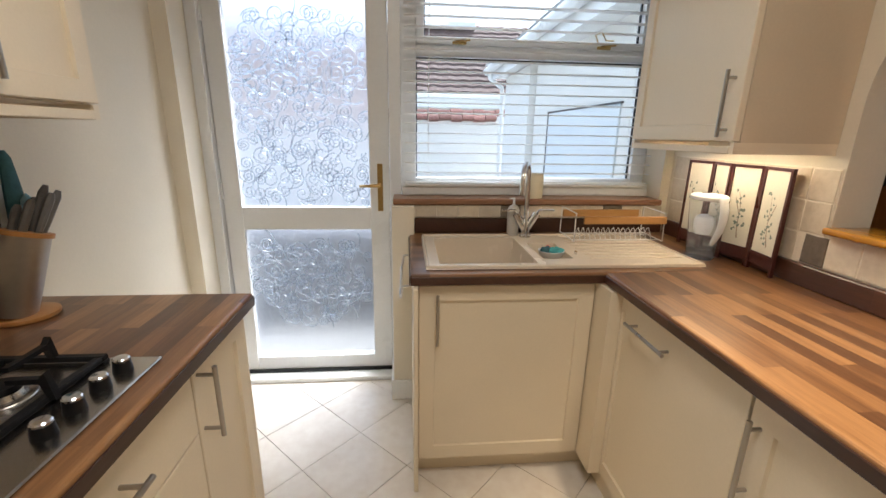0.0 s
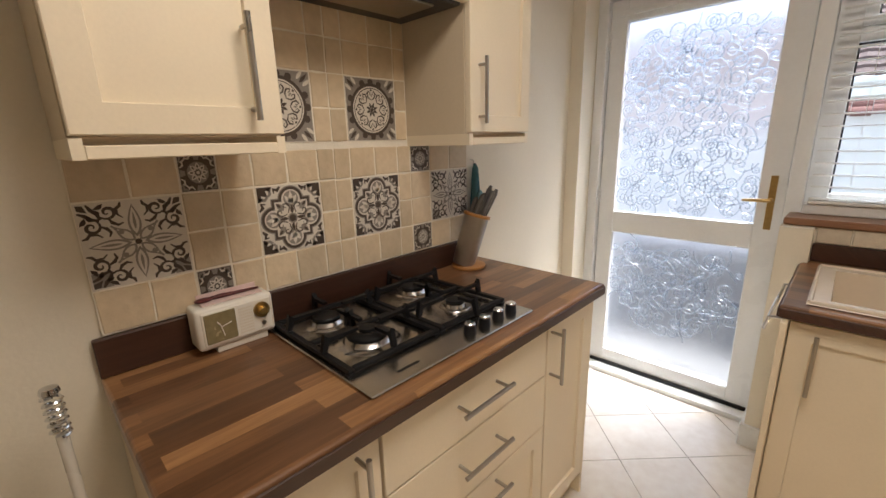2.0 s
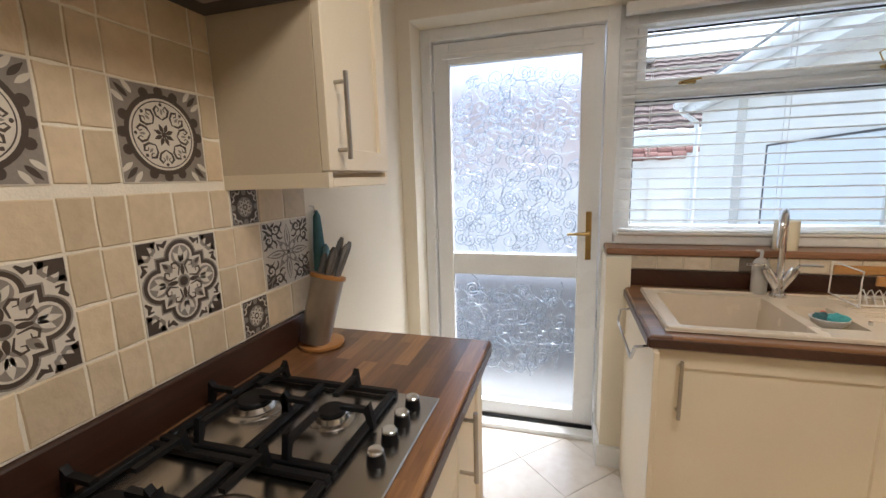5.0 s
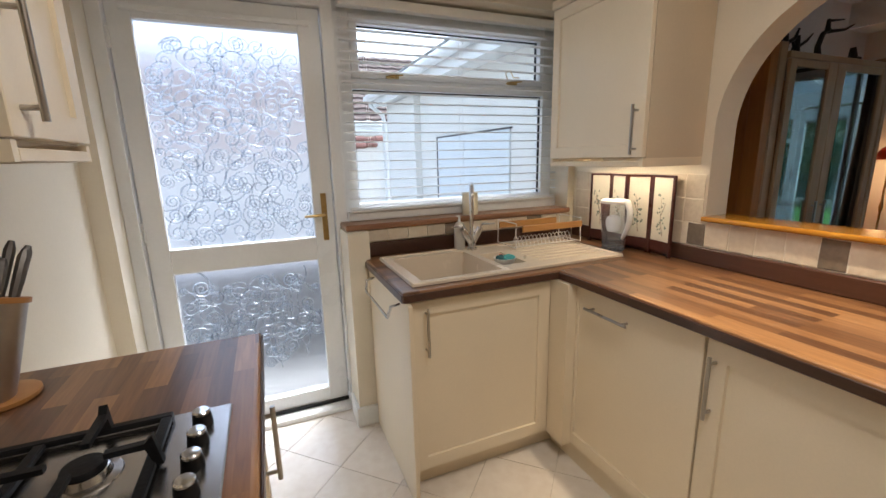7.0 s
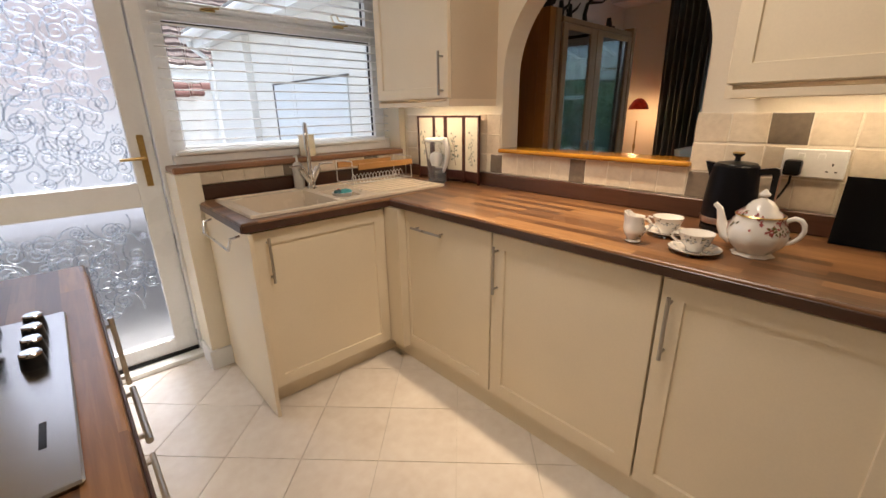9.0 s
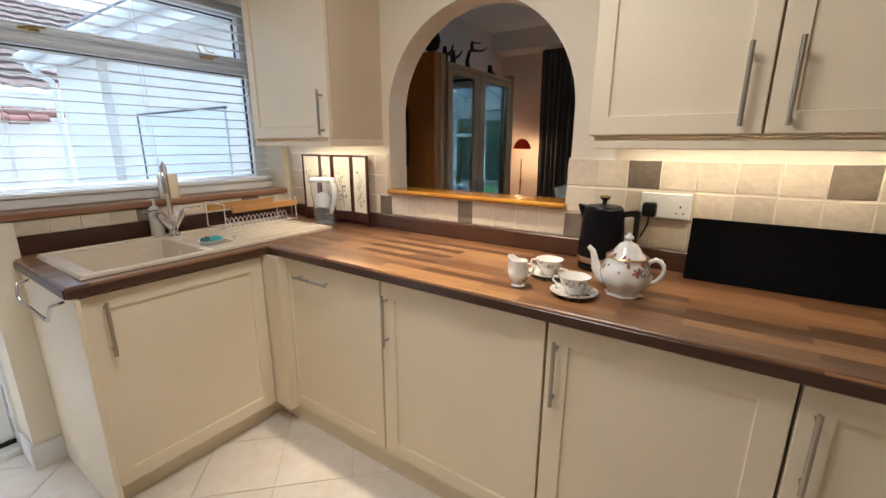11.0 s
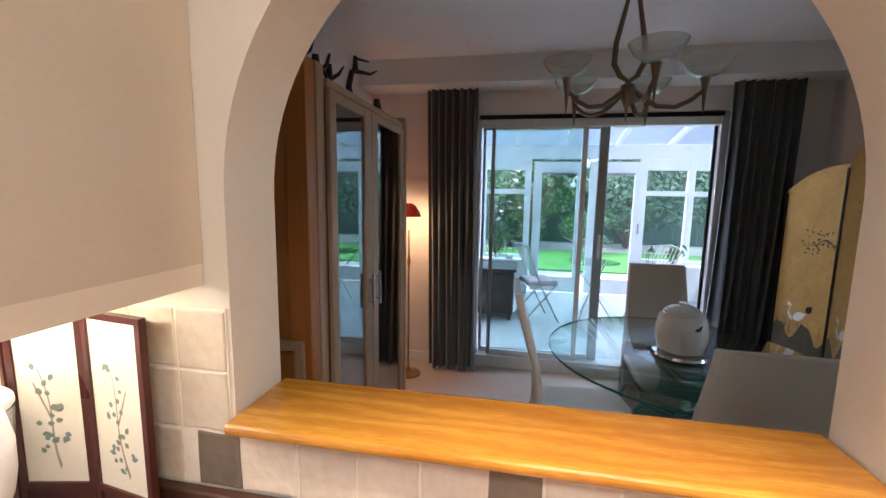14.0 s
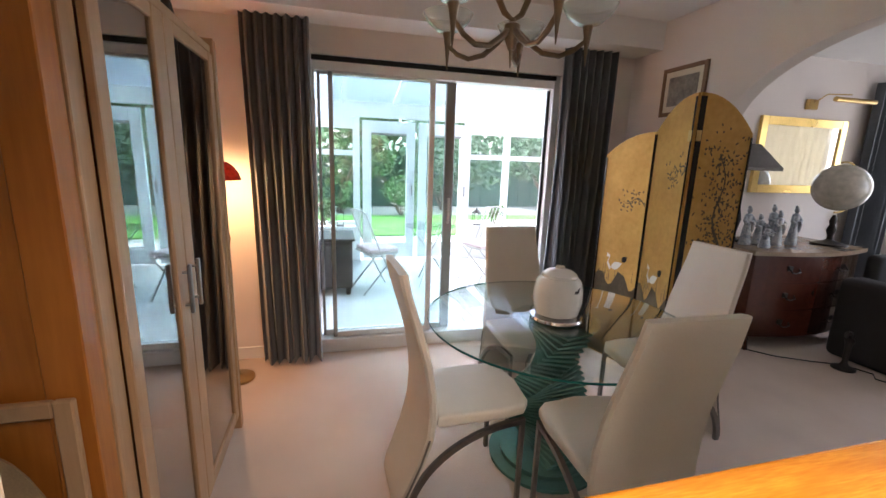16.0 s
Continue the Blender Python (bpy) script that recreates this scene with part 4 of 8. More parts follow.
def wall_tile(parent, y0, y1, z0, z1, mat, x=WX, out=1, name="tile", thick=0.0075, seed=0):
    g = random.Random(seed)
    j = lambda: g.uniform(-0.0016, 0.0016)
    e = 0.0022
    y0, y1, z0, z1 = y0 + e, y1 - e, z0 + e, z1 - e
    outline = [(y0 + j(), z0 + j()), ((y0 + y1) / 2 + j(), z0 + j()), (y1 + j(), z0 + j()), (y1 + j(), (z0 + z1) / 2 + j()), (y1 + j(), z1 + j()), ((y0 + y1) / 2 + j(), z1 + j()), (y0 + j(), z1 + j()), (y0 + j(), (z0 + z1) / 2 + j())]
    cy, cz = (y0 + y1) / 2, (z0 + z1) / 2
    bm = bmesh.new()
    a = [bm.verts.new((x, u, v)) for u, v in outline]
    b = [bm.verts.new((x + out * thick * 0.65, u, v)) for u, v in outline]
    c = [bm.verts.new((x + out * thick, cy + (u - cy) * 0.95, cz + (v - cz) * 0.95)) for u, v in outline]
    bridge(bm, a, b)
    bridge(bm, b, c)
    bm.faces.new(c)
    return part(name, bm, mat, parent)


def patterned(parent, kind, y0, y1, z0, z1, x=WX):
    t = part("patterned_tile", boxes((x, x + 0.0070, y0 + 0.002, y1 - 0.002, z0 + 0.002, z1 - 0.002)), M["pat_light"], parent, "patterned tile in dark brown, grey and chalk")
    cy, cz, hy, hz = (y0 + y1) / 2, (z0 + z1) / 2, (y1 - y0) / 2 - 0.004, (z1 - z0) / 2 - 0.004
    place = lambda u, v, layer: (x + 0.0070 + 0.00022 * layer, cy + max(-1, min(1, u)) * hy, cz + max(-1, min(1, v)) * hz)
    shapes = {k: (bmesh.new(), place) for k in "dml"}
    motif(kind, shapes)
    for k, word in (("d", "dark_print"), ("m", "grey_print"), ("l", "chalk_print")):
        bm = shapes[k][0]
        bmesh.ops.dissolve_degenerate(bm, dist=1e-6, edges=bm.edges[:])
        o = part(word, bm, PAT[k], t)
        o["kind"] = "stuff"


for r in range(len(ROWS_Z) - 1):
    if r == 4:
        continue
    for c in range(len(COLS) - 1):
        y0, y1, z0, z1 = COLS[c], COLS[c + 1], ROWS_Z[r], ROWS_Z[r + 1]
        if r > 4 and not (0.34 < (y0 + y1) / 2 < 0.945):
            continue
        if r > 4:
            y0, y1 = max(y0, 0.352), min(y1, 0.943)
        if (c, r) in BIG:
            patterned(tw, BIG[(c, r)], y0, COLS[c + 2], z0, ROWS_Z[r + 2])
        elif (c, r) in taken:
            continue
        elif (c, r) in SMALL:
            patterned(tw, "small", y0, y1, z0, z1)
        else:
            wall_tile(tw, y0, y1, z0, z1, M["tile"], seed=c * 31 + r)

# ---------------------------------------------------------------- pale tiles along the right-hand wall
tr = tagged(thing("tile_strip", "pale tumbled tiles with a few taupe ones along the hatch wall", "tiles", (1.69, 0.5, 0.985)), kind="structure")
RX = 1.6915
part("grout_bed", boxes((RX - 0.003, RX, -1.15, 0.336, 0.986, 1.306), (RX - 0.003, RX, 0.336, 1.294, 0.986, 1.101), (RX - 0.003, RX, 1.294, 2.12, 0.986, 1.306)), M["grout"], tr, "cream grout")
row = [1.362, 1.277, 1.173, 1.069, 0.965, 0.860, 0.777, 0.668, 0.559, 0.450, 0.340, 0.236, 0.124, 0.011, -0.102, -0.215, -0.328, -0.441, -0.554, -0.667, -0.78, -0.893, -1.006, -1.12]
for i, (a, b) in enumerate(zip(row, row[1:])):
    wall_tile(tr, b, a, 0.987, 1.099 if 0.45 <= a < 1.28 else 1.088, M["tile_dark"] if i in (0, 5, 10) else M["tile_r"], RX - 0.0025, -1, thick=0.0032, seed=400 + i)
row = [0.340, 0.225, 0.112, 0.0, -0.113, -0.226, -0.339, -0.452, -0.565, -0.678, -0.791, -0.904, -1.017, -1.13]
for r, (z0, z1) in enumerate(((1.090, 1.196), (1.198, 1.304))):
    for i, (a, b) in enumerate(zip(row, row[1:])):
        wall_tile(tr, b, a, z0, z1, M["tile_dark"] if r == 1 and i in (2, 7) else M["tile_r"], RX - 0.0025, -1, thick=0.0032, seed=500 + 20 * r + i)
row = [1.295, 1.390, 1.48, 1.585, 1.69, 1.795, 1.90, 2.01, 2.12]
for r, (z0, z1) in enumerate(((0.987, 1.088), (1.090, 1.196), (1.198, 1.304))):
    for i, (a, b) in enumerate(zip(row, row[1:])):
        if r or i:
            wall_tile(tr, a, b, z0, z1, M["tile_dark"] if r == 0 and i == 3 else M["tile_r"], RX - 0.0025, -1, thick=0.0032, seed=700 + 20 * r + i)
tb = tagged(thing("tile_strip_north", "pale tumbled tiles below the window board", "tiles", (1.0, 2.15, 0.985)), kind="structure")
part("grout_bed", boxes((0.38, 1.665, 2.1475, 2.1495, 0.986, 1.05)), M["grout"], tb, "cream grout")
for i in range(12):
    bm = boxes((0.384 + 0.107 * i, 0.384 + 0.107 * i + 0.103, 2.141, 2.1472, 0.988, 1.050, 0.002))
    part("tile", bm, M["tile_dark"] if i in (4, 9) else M["tile_r"], tb)

# ---------------------------------------------------------------- gas hob
ZT = 0.912
hob = thing("gas_hob", "stainless steel four-burner gas hob with black cast-iron grates", "hob", (-0.43, 0.645, ZT))
part("plate", boxes((-0.690, -0.185, 0.342, 0.948, ZT + 0.0005, ZT + 0.008, 0.003)), M["steel"], hob, "brushed steel plate")


def burner(x, y, r, wok=False):
    bm = bmesh.new()
    lathe(bm, [(r * 1.65, 0.0081), (r * 1.6, 0.010), (r * 1.2, 0.012), (r * 1.05, 0.022), (r * 0.9, 0.024)], (x, y, ZT), 28)
    b = part("burner", bm, M["steel"], hob, "steel burner", True)
    bm = bmesh.new()
    lathe(bm, [(r, 0.0242), (r, 0.030), (r * 0.93, 0.033), (0.001, 0.034)], (x, y, ZT), 28)
    part("cap", bm, M["iron"], b, "black burner cap", True)
    if wok:
        bm = bmesh.new()
        lathe(bm, [(r * 0.50, 0.0342), (r * 0.50, 0.039), (0.001, 0.040)], (x, y, ZT), 20)
        part("inner_ring", bm, M["steel"], b, "", True)
        bm = bmesh.new()
        lathe(bm, [(r * 0.40, 0.0402), (r * 0.40, 0.046), (0.001, 0.047)], (x, y, ZT), 20)
        part("inner_cap", bm, M["iron"], b, "", True)


burner(-0.405, 0.49, 0.054, True)
burner(-0.385, 0.81, 0.030)
burner(-0.585, 0.475, 0.040)
burner(-0.585, 0.81, 0.040)
for y0, y1 in ((0.352, 0.640), (0.646, 0.936)):
    x0, x1 = -0.675, -0.285
    zb = ZT + 0.020
    bm = bmesh.new()
    w = 0.017
    for s in ((x0, x1, y0, y0 + w), (x0, x1, y1 - w, y1), (x0, x0 + w, y0 + w, y1 - w), (x1 - w, x1, y0 + w, y1 - w), ((x0 + x1) / 2 - w / 2, (x0 + x1) / 2 + w / 2, y0 + w, y1 - w)):
        box(bm, s[0], s[1], s[2], s[3], zb - 0.008, zb + 0.004, 0.002)
    for fx, fy in ((x0, y0), (x0, y1 - w), (x1 - w, y0), (x1 - w, y1 - w)):
        box(bm, fx, fx + w, fy, fy + w, ZT + 0.008, zb - 0.008)
    g = part("grate", bm, M["iron"], hob, "black cast-iron pan grate")
    ym = (y0 + y1) / 2
    for cx in (-0.405 if y0 < 0.5 else -0.385, -0.585):
        for ang in range(4):
            dx, dy = ((1, 0), (-1, 0), (0, 1), (0, -1))[ang]
            far = 0.105 if dx else (y1 - y0) / 2 - 0.008
            bm = bmesh.new()
            a, b = 0.036, far
            p = lambda d, h, s: (cx + dx * d - dy * s, ym + dy * d + dx * s, zb + h)
            for s0, s1 in ((-0.0065, 0.0065),):
                prof = [(a, 0.034), (a, 0.043), (b - 0.016, 0.044), (b - 0.004, 0.056), (b + 0.006, 0.002), (b - 0.006, 0.002), (b - 0.016, 0.034)]
                extrude_poly(bm, [p(d, h - 0.006, s0) for d, h in prof], (-dy * (s1 - s0), dx * (s1 - s0), 0))
            part("finger", bm, M["iron"], g)
for i in range(4):
    y = 0.703 + 0.0635 * i
    bm = bmesh.new()
    lathe(bm, [(0.018, 0.0082), (0.0175, 0.012), (0.0155, 0.030)], (-0.232, y, ZT), 24)
    k = part("knob", bm, M["black"], hob, "black control knob", True)
    bm = bmesh.new()
    lathe(bm, [(0.0152, 0.0302), (0.0155, 0.034), (0.013, 0.0365), (0.001, 0.037)], (-0.232, y, ZT), 24)
    part("cap", bm, M["chrome"], k, "bright steel knob cap", True)
part("marking", boxes((-0.226, -0.218, 0.44, 0.505, ZT + 0.0081, ZT + 0.0085)), M["black"], hob, "small dark printed mark")

# ---------------------------------------------------------------- radio
M["cream_plastic"] = material("cream plastic", (0.78, 0.73, 0.64), 0.3, vary=0.03, bump=0.01)
M["dial"] = material("aged gold dial", (0.30, 0.25, 0.13), 0.25, 0.3, vary=0.2, scale=18, bump=0.02)
radio = thing("radio", "cream retro table radio with a gold dial and knob", "radio", (-0.69, 0.25, ZT))
part("body", boxes((-0.712, -0.640, 0.158, 0.352, 0.928, 1.040, 0.012, 3)), M["cream_plastic"], radio, "", True)
part("foot", boxes((-0.705, -0.648, 0.20, 0.33, ZT, 0.930, 0.002)), M["cream_plastic"], radio)
part("front_panel", boxes((-0.642, -0.6365, 0.170, 0.342, 0.940, 1.030, 0.003)), M["cream_plastic"], radio)
dial = part("dial", boxes((-0.637, -0.6345, 0.176, 0.250, 0.946, 1.024, 0.001)), M["dial"], radio, "gold analogue dial")
bm = bmesh.new()
tube(bm, [(-0.6335, 0.218, 0.960), (-0.6335, 0.212, 0.990), (-0.6335, 0.205, 1.0)], 0.0012, 5)
tube(bm, [(-0.6335, 0.214, 0.985), (-0.6335, 0.238, 0.992)], 0.0012, 5)
part("pointer", bm, M["cream_plastic"], dial, "thin pale hands")
bm = bmesh.new()
for i in range(7):
    for j in range(9):
        box(bm, -0.6366, -0.6358, 0.258 + 0.0052 * i, 0.2605 + 0.0052 * i, 0.95 + 0.008 * j, 0.9535 + 0.008 * j)
grill = part("grille", bm, M["carcass"], radio, "fine speaker grille")
grill["kind"] = "stuff"
bm = bmesh.new()
tube(bm, [(-0.637, 0.316, 1.000), (-0.630, 0.316, 1.000)], [0.021, 0.0205], 24)
kn = part("tuning_knob", bm, M["brass"], radio, "gold tuning knob", True)
bm = bmesh.new()
tube(bm, [(-0.630, 0.316, 1.000), (-0.618, 0.316, 1.000)], [0.011, 0.010], 20)
part("knob_centre", bm, M["gold"], kn, "", True)
bm = bmesh.new()
tube(bm, [(-0.637, 0.318, 0.962), (-0.631, 0.318, 0.962)], 0.006, 14)
part("button", bm, M["nickel"], radio, "", True)
M["pink"] = material("pink card", (0.72, 0.54, 0.50), 0.6, vary=0.1, bump=0.02)
M["maroon"] = material("maroon leather case", (0.10, 0.025, 0.025), 0.4, vary=0.15, bump=0.05)
nb = thing("notebook", "pale pink notebook lying on the radio", "notebook", (-0.69, 0.25, 1.04))
part("cover", boxes((-0.714, -0.655, 0.182, 0.332, 1.0405, 1.0445, 0.001), (-0.7145, -0.7105, 0.186, 0.336, 1.0405, 1.056, 0.001)), M["pink"], nb)
gl = thing("spectacles_case", "maroon spectacles lying on the radio", "spectacles", (-0.68, 0.24, 1.04))
bm = bmesh.new()
tube(bm, [(-0.68, 0.205, 1.0505), (-0.68, 0.235, 1.0505), (-0.675, 0.33, 1.0495)], [0.004, 0.006, 0.003], 8)
part("temple", bm, M["maroon"], gl, "", True)
bm = bmesh.new()
lathe(bm, [(0.001, 0), (0.02, 0.001), (0.022, 0.005), (0.015, 0.008), (0.001, 0.009)], (-0.682, 0.195, 1.045), 16, 0.6)
part("lens", bm, M["maroon"], gl, "", True)

# ---------------------------------------------------------------- knife block and utensils
M["bamboo"] = material("orange bamboo", (0.45, 0.22, 0.07), 0.4, second=(0.34, 0.15, 0.04), scale=6, fine=30, bump=0.04)
M["steel_satin"] = material("satin steel sheet", (0.42, 0.38, 0.34), 0.36, 1.0, vary=0.06, bump=0.02)
kb = thing("knife_block", "tilted round steel knife block with bamboo rims, full of knives", "knife block", (-0.655, 1.19, ZT))
bm = bmesh.new()
lathe(bm, [(0.066, 0), (0.070, 0.004), (0.070, 0.012), (0.064, 0.014)], (-0.650, 1.185, ZT), 28)
part("base", bm, M["bamboo"], kb, "bamboo base", True)
lean = Vector((0.16, 0.26, 1)).normalized()
c0 = Vector((-0.662, 1.165, ZT + 0.014))
bm = bmesh.new()
tube(bm, [c0, c0 + lean * 0.05, c0 + lean * 0.205], [0.046, 0.048, 0.051], 28)
part("barrel", bm, M["steel_satin"], kb, "brushed steel barrel", True)
bm = bmesh.new()
tube(bm, [c0 + lean * 0.2052, c0 + lean * 0.217], [0.056, 0.056], 28)
part("rim", bm, M["bamboo"], kb, "bamboo rim", True)
M["knife_handle"] = material("grey steel knife handle", (0.15, 0.14, 0.13), 0.4, 0.6, vary=0.15, bump=0.03)
for i, (dx, dy, ln) in enumerate(((-0.02, -0.02, 0.085), (0.008, -0.024, 0.10), (0.028, 0.0, 0.115), (0.0, 0.012, 0.135), (0.022, 0.024, 0.12), (-0.02, 0.02, 0.10))):
    b0 = c0 + lean * 0.205 + Vector((dx, dy, 0))
    up = (lean + Vector((0.15 * dx * 10, 0.2 + dy * 2, 0))).normalized()
    bm = bmesh.new()
    tube(bm, [b0, b0 + up * ln * 0.3, b0 + up * ln * 0.85, b0 + up * ln], [0.008, 0.010, 0.011, 0.006], 8)
    part("knife", bm, M["knife_handle"], kb, "knife handle", True)
M["teal"] = material("teal cloth", (0.05, 0.14, 0.16), 0.8, vary=0.2, bump=0.2)
pe = thing("oven_glove", "dark teal glove hanging from a hook on the wall", "glove", (-0.725, 1.31, 1.2))
bm = bmesh.new()
lathe(bm, [(0.004, 0.15), (0.014, 0.13), (0.020, 0.06), (0.026, -0.04), (0.020, -0.12), (0.004, -0.14)], (-0.715, 1.310, 1.18), 14, 0.6, 1.25)
part("cloth", bm, M["teal"], pe, "", True)
M["pale_teal"] = material("pale blue quilted cloth", (0.20, 0.36, 0.42), 0.85, vary=0.2, fine=160, bump=0.3)
bm = bmesh.new()
lathe(bm, [(0.004, 0.045), (0.016, 0.03), (0.024, -0.02), (0.026, -0.09), (0.012, -0.13)], (-0.697, 1.322, 1.17), 12, 0.5, 1.0)
part("cuff", bm, M["pale_teal"], pe, "pale blue inner cuff", True)
bm = bmesh.new()
tube(bm, [(-0.737, 1.305, 1.345), (-0.722, 1.305, 1.343), (-0.719, 1.305, 1.33), (-0.724, 1.305, 1.322)], 0.003, 6)
part("hook", bm, M["chrome"], pe, "small chrome hook", True)

# ---------------------------------------------------------------- pole with a sprung top beside the worktop
pole = thing("spring_pole", "cream pole with a chrome spring top beside the worktop", "pole", (-0.56, -0.112, 0))
bm = bmesh.new()
tube(bm, [(-0.56, -0.112, 0), (-0.56, -0.112, 0.90)], 0.010, 10)
part("shaft", bm, M["cream_plastic"], pole, "", True)
bm = bmesh.new()
tube(bm, [(-0.56 + 0.014 * math.cos(i * 0.7), -0.112 + 0.014 * math.sin(i * 0.7), 0.90 + 0.085 * i / 54) for i in range(55)], 0.0036, 6)
part("spring", bm, M["chrome"], pole, "chrome coil spring", True)
bm = bmesh.new()
lathe(bm, [(0.010, 0), (0.016, 0.006), (0.014, 0.016), (0.001, 0.02)], (-0.56, -0.112, 0.984), 16)
part("tip", bm, M["chrome"], pole, "", True)

# ---------------------------------------------------------------- sink, tap, soap, candle, rack
sink = thing("sink", "biscuit ceramic sink with a main bowl, half bowl and drainer", "sink", (0.95, 1.79, ZT))
ZR = 0.924
B1, B2 = (0.462, 0.842, 1.585, 1.985), (0.878, 1.005, 1.640, 1.880)
bm = bmesh.new()

xs = [SX0 + 0.004, B1[0], B1[1], B2[0], B2[1], SX1 - 0.004]
ys = [SYA + 0.004, B1[2], B2[2], B2[3], B1[3], SYB - 0.004]
grid = [[bm.verts.new((x, y, ZR - 0.004)) for y in ys] for x in xs]
for i in range(5):
    for j in range(5):
        if (i == 1 and 1 <= j <= 3) or (i == 3 and j == 2):
            continue
        bm.faces.new((grid[i][j], grid[i + 1][j], grid[i + 1][j + 1], grid[i][j + 1]))
edge = [e for e in bm.edges if e.is_boundary]
outer = [e for e in edge if all(v.co.x in (grid[0][0].co.x, grid[5][0].co.x) or v.co.y in (grid[0][0].co.y, grid[0][5].co.y) for v in e.verts)]
inner = [e for e in edge if e not in outer]
ext = bmesh.ops.extrude_edge_only(bm, edges=outer)
for v in [g for g in ext["geom"] if isinstance(g, bmesh.types.BMVert)]:
    v.co.z -= 0.006
    cx, cy = (SX0 + SX1) / 2, (SYA + SYB) / 2
    v.co.x += 0.004 if v.co.x > cx else -0.004
    v.co.y += 0.004 if v.co.y > cy else -0.004
ext = bmesh.ops.extrude_edge_only(bm, edges=inner)
for v in [g for g in ext["geom"] if isinstance(g, bmesh.types.BMVert)]:
    deep = 0.17 if v.co.x < 0.86 else 0.075
    v.co.z -= deep
    q = B1 if v.co.x < 0.86 else B2
    v.co.x += 0.012 if v.co.x < (q[0] + q[1]) / 2 else -0.012
    v.co.y += 0.012 if v.co.y < (q[2] + q[3]) / 2 else -0.012
for b, deep in ((B1, 0.17), (B2, 0.075)):
    low = [v for v in bm.verts if abs(v.co.z - (ZR - 0.004 - deep)) < 1e-4 and b[0] - 0.01 < v.co.x < b[1] + 0.01]
    low.sort(key=lambda v: math.atan2(v.co.y - (b[2] + b[3]) / 2, v.co.x - (b[0] + b[1]) / 2))
    bm.faces.new(low)
rim = part("basin", bm, M["ceramic"], sink, "biscuit ceramic basin")
bm = bmesh.new()
tube(bm, [(SX0 + 0.008, SYA + 0.008, ZR - 0.004), (SX1 - 0.008, SYA + 0.008, ZR - 0.004), (SX1 - 0.008, SYB - 0.008, ZR - 0.004), (SX0 + 0.008, SYB - 0.008, ZR - 0.004), (SX0 + 0.008, SYA + 0.008, ZR - 0.004)], 0.0075, 8)
part("raised_rim", bm, M["ceramic"], sink, "", True)
for i in range(7):
    bm = bmesh.new()
    y = 1.64 + 0.05 * i
    tube(bm, [(1.07, y, ZR - 0.0045), (1.09, y, ZR - 0.003), (1.44, y, ZR - 0.003), (1.46, y, ZR - 0.0045)], 0.004, 6)
    part("drainer_rib", bm, M["ceramic"], sink, "", True)
bm = bmesh.new()
lathe(bm, [(0.040, 0), (0.036, 0.003), (0.020, 0.004)], (0.652, 1.79, ZR - 0.1735), 24)
part("waste", bm, M["chrome"], sink, "chrome waste", True)
bm = bmesh.new()
cyl(bm, (1.035, 1.70, ZR - 0.004), (1.035, 1.70, ZR + 0.008), 0.006, seg=10)
part("overflow_knob", bm, M["chrome"], sink, "small chrome plug knob", True)
tap = thing("kitchen_tap", "chrome mixer tap with two lever handles and a swan neck", "tap", (0.905, 2.0, ZR))
tx, ty = 0.905, 2.005
bm = bmesh.new()
lathe(bm, [(0.028, -0.003), (0.027, 0.006), (0.021, 0.012), (0.019, 0.05), (0.012, 0.075)], (tx, ty, ZR), 24)
part("body", bm, M["chrome"], tap, "", True)
bm = bmesh.new()
sx, sy = -0.442, -0.897
pts = [(tx, ty, ZR + 0.06), (tx, ty, ZR + 0.27)] + [(tx + sx * 0.075 * (1 - math.cos(a)), ty + sy * 0.075 * (1 - math.cos(a)), ZR + 0.27 + 0.075 * math.sin(a)) for a in [math.pi * k / 12 for k in range(1, 12)]] + [(tx + sx * 0.151, ty + sy * 0.151, ZR + 0.26), (tx + sx * 0.152, ty + sy * 0.152, ZR + 0.215)]
tube(bm, pts, 0.0115, 14)
part("spout", bm, M["chrome"], tap, "", True)
for s in (-1, 1):
    bm = bmesh.new()
    tube(bm, [(tx, ty, ZR + 0.025), (tx + s * 0.035, ty, ZR + 0.085), (tx + s * 0.05, ty, ZR + 0.11)], [0.016, 0.019, 0.017], 16)
    h = part("valve", bm, M["chrome"], tap, "", True)
    bm = bmesh.new()
    tube(bm, [(tx + s * 0.045, ty, ZR + 0.103), (tx + s * 0.06, ty - 0.01, ZR + 0.128), (tx + s * 0.125, ty - 0.03, ZR + 0.130)], [0.006, 0.006, 0.0045], 8)
    part("lever", bm, M["chrome"], h, "", True)
M["soap"] = material("grey soap bottle", (0.55, 0.52, 0.47), 0.3, vary=0.05, bump=0.01)
so = thing("soap_bottle", "pale grey pump soap bottle behind the tap", "bottle", (0.853, 2.045, ZR))
bm = bmesh.new()
lathe(bm, [(0.026, -0.003), (0.029, 0.004), (0.029, 0.12), (0.022, 0.135), (0.011, 0.145)], (0.853, 2.045, ZR), 20)
part("bottle", bm, M["soap"], so, "", True)
bm = bmesh.new()
tube(bm, [(0.853, 2.045, ZR + 0.14), (0.853, 2.045, ZR + 0.175), (0.828, 2.025, ZR + 0.178)], [0.007, 0.006, 0.004], 8)
part("pump", bm, M["white"], so, "", True)
M["wax"] = material("ivory candle wax", (0.80, 0.73, 0.55), 0.5, vary=0.04, bump=0.02)
ca = thing("candle", "ivory pillar candle on the window board", "candle", (0.992, 2.195, 1.082))
bm = bmesh.new()
lathe(bm, [(0.044, 0.0), (0.045, 0.003), (0.045, 0.118), (0.042, 0.122), (0.030, 0.113), (0.001, 0.111)], (0.992, 2.195, 1.082), 26)
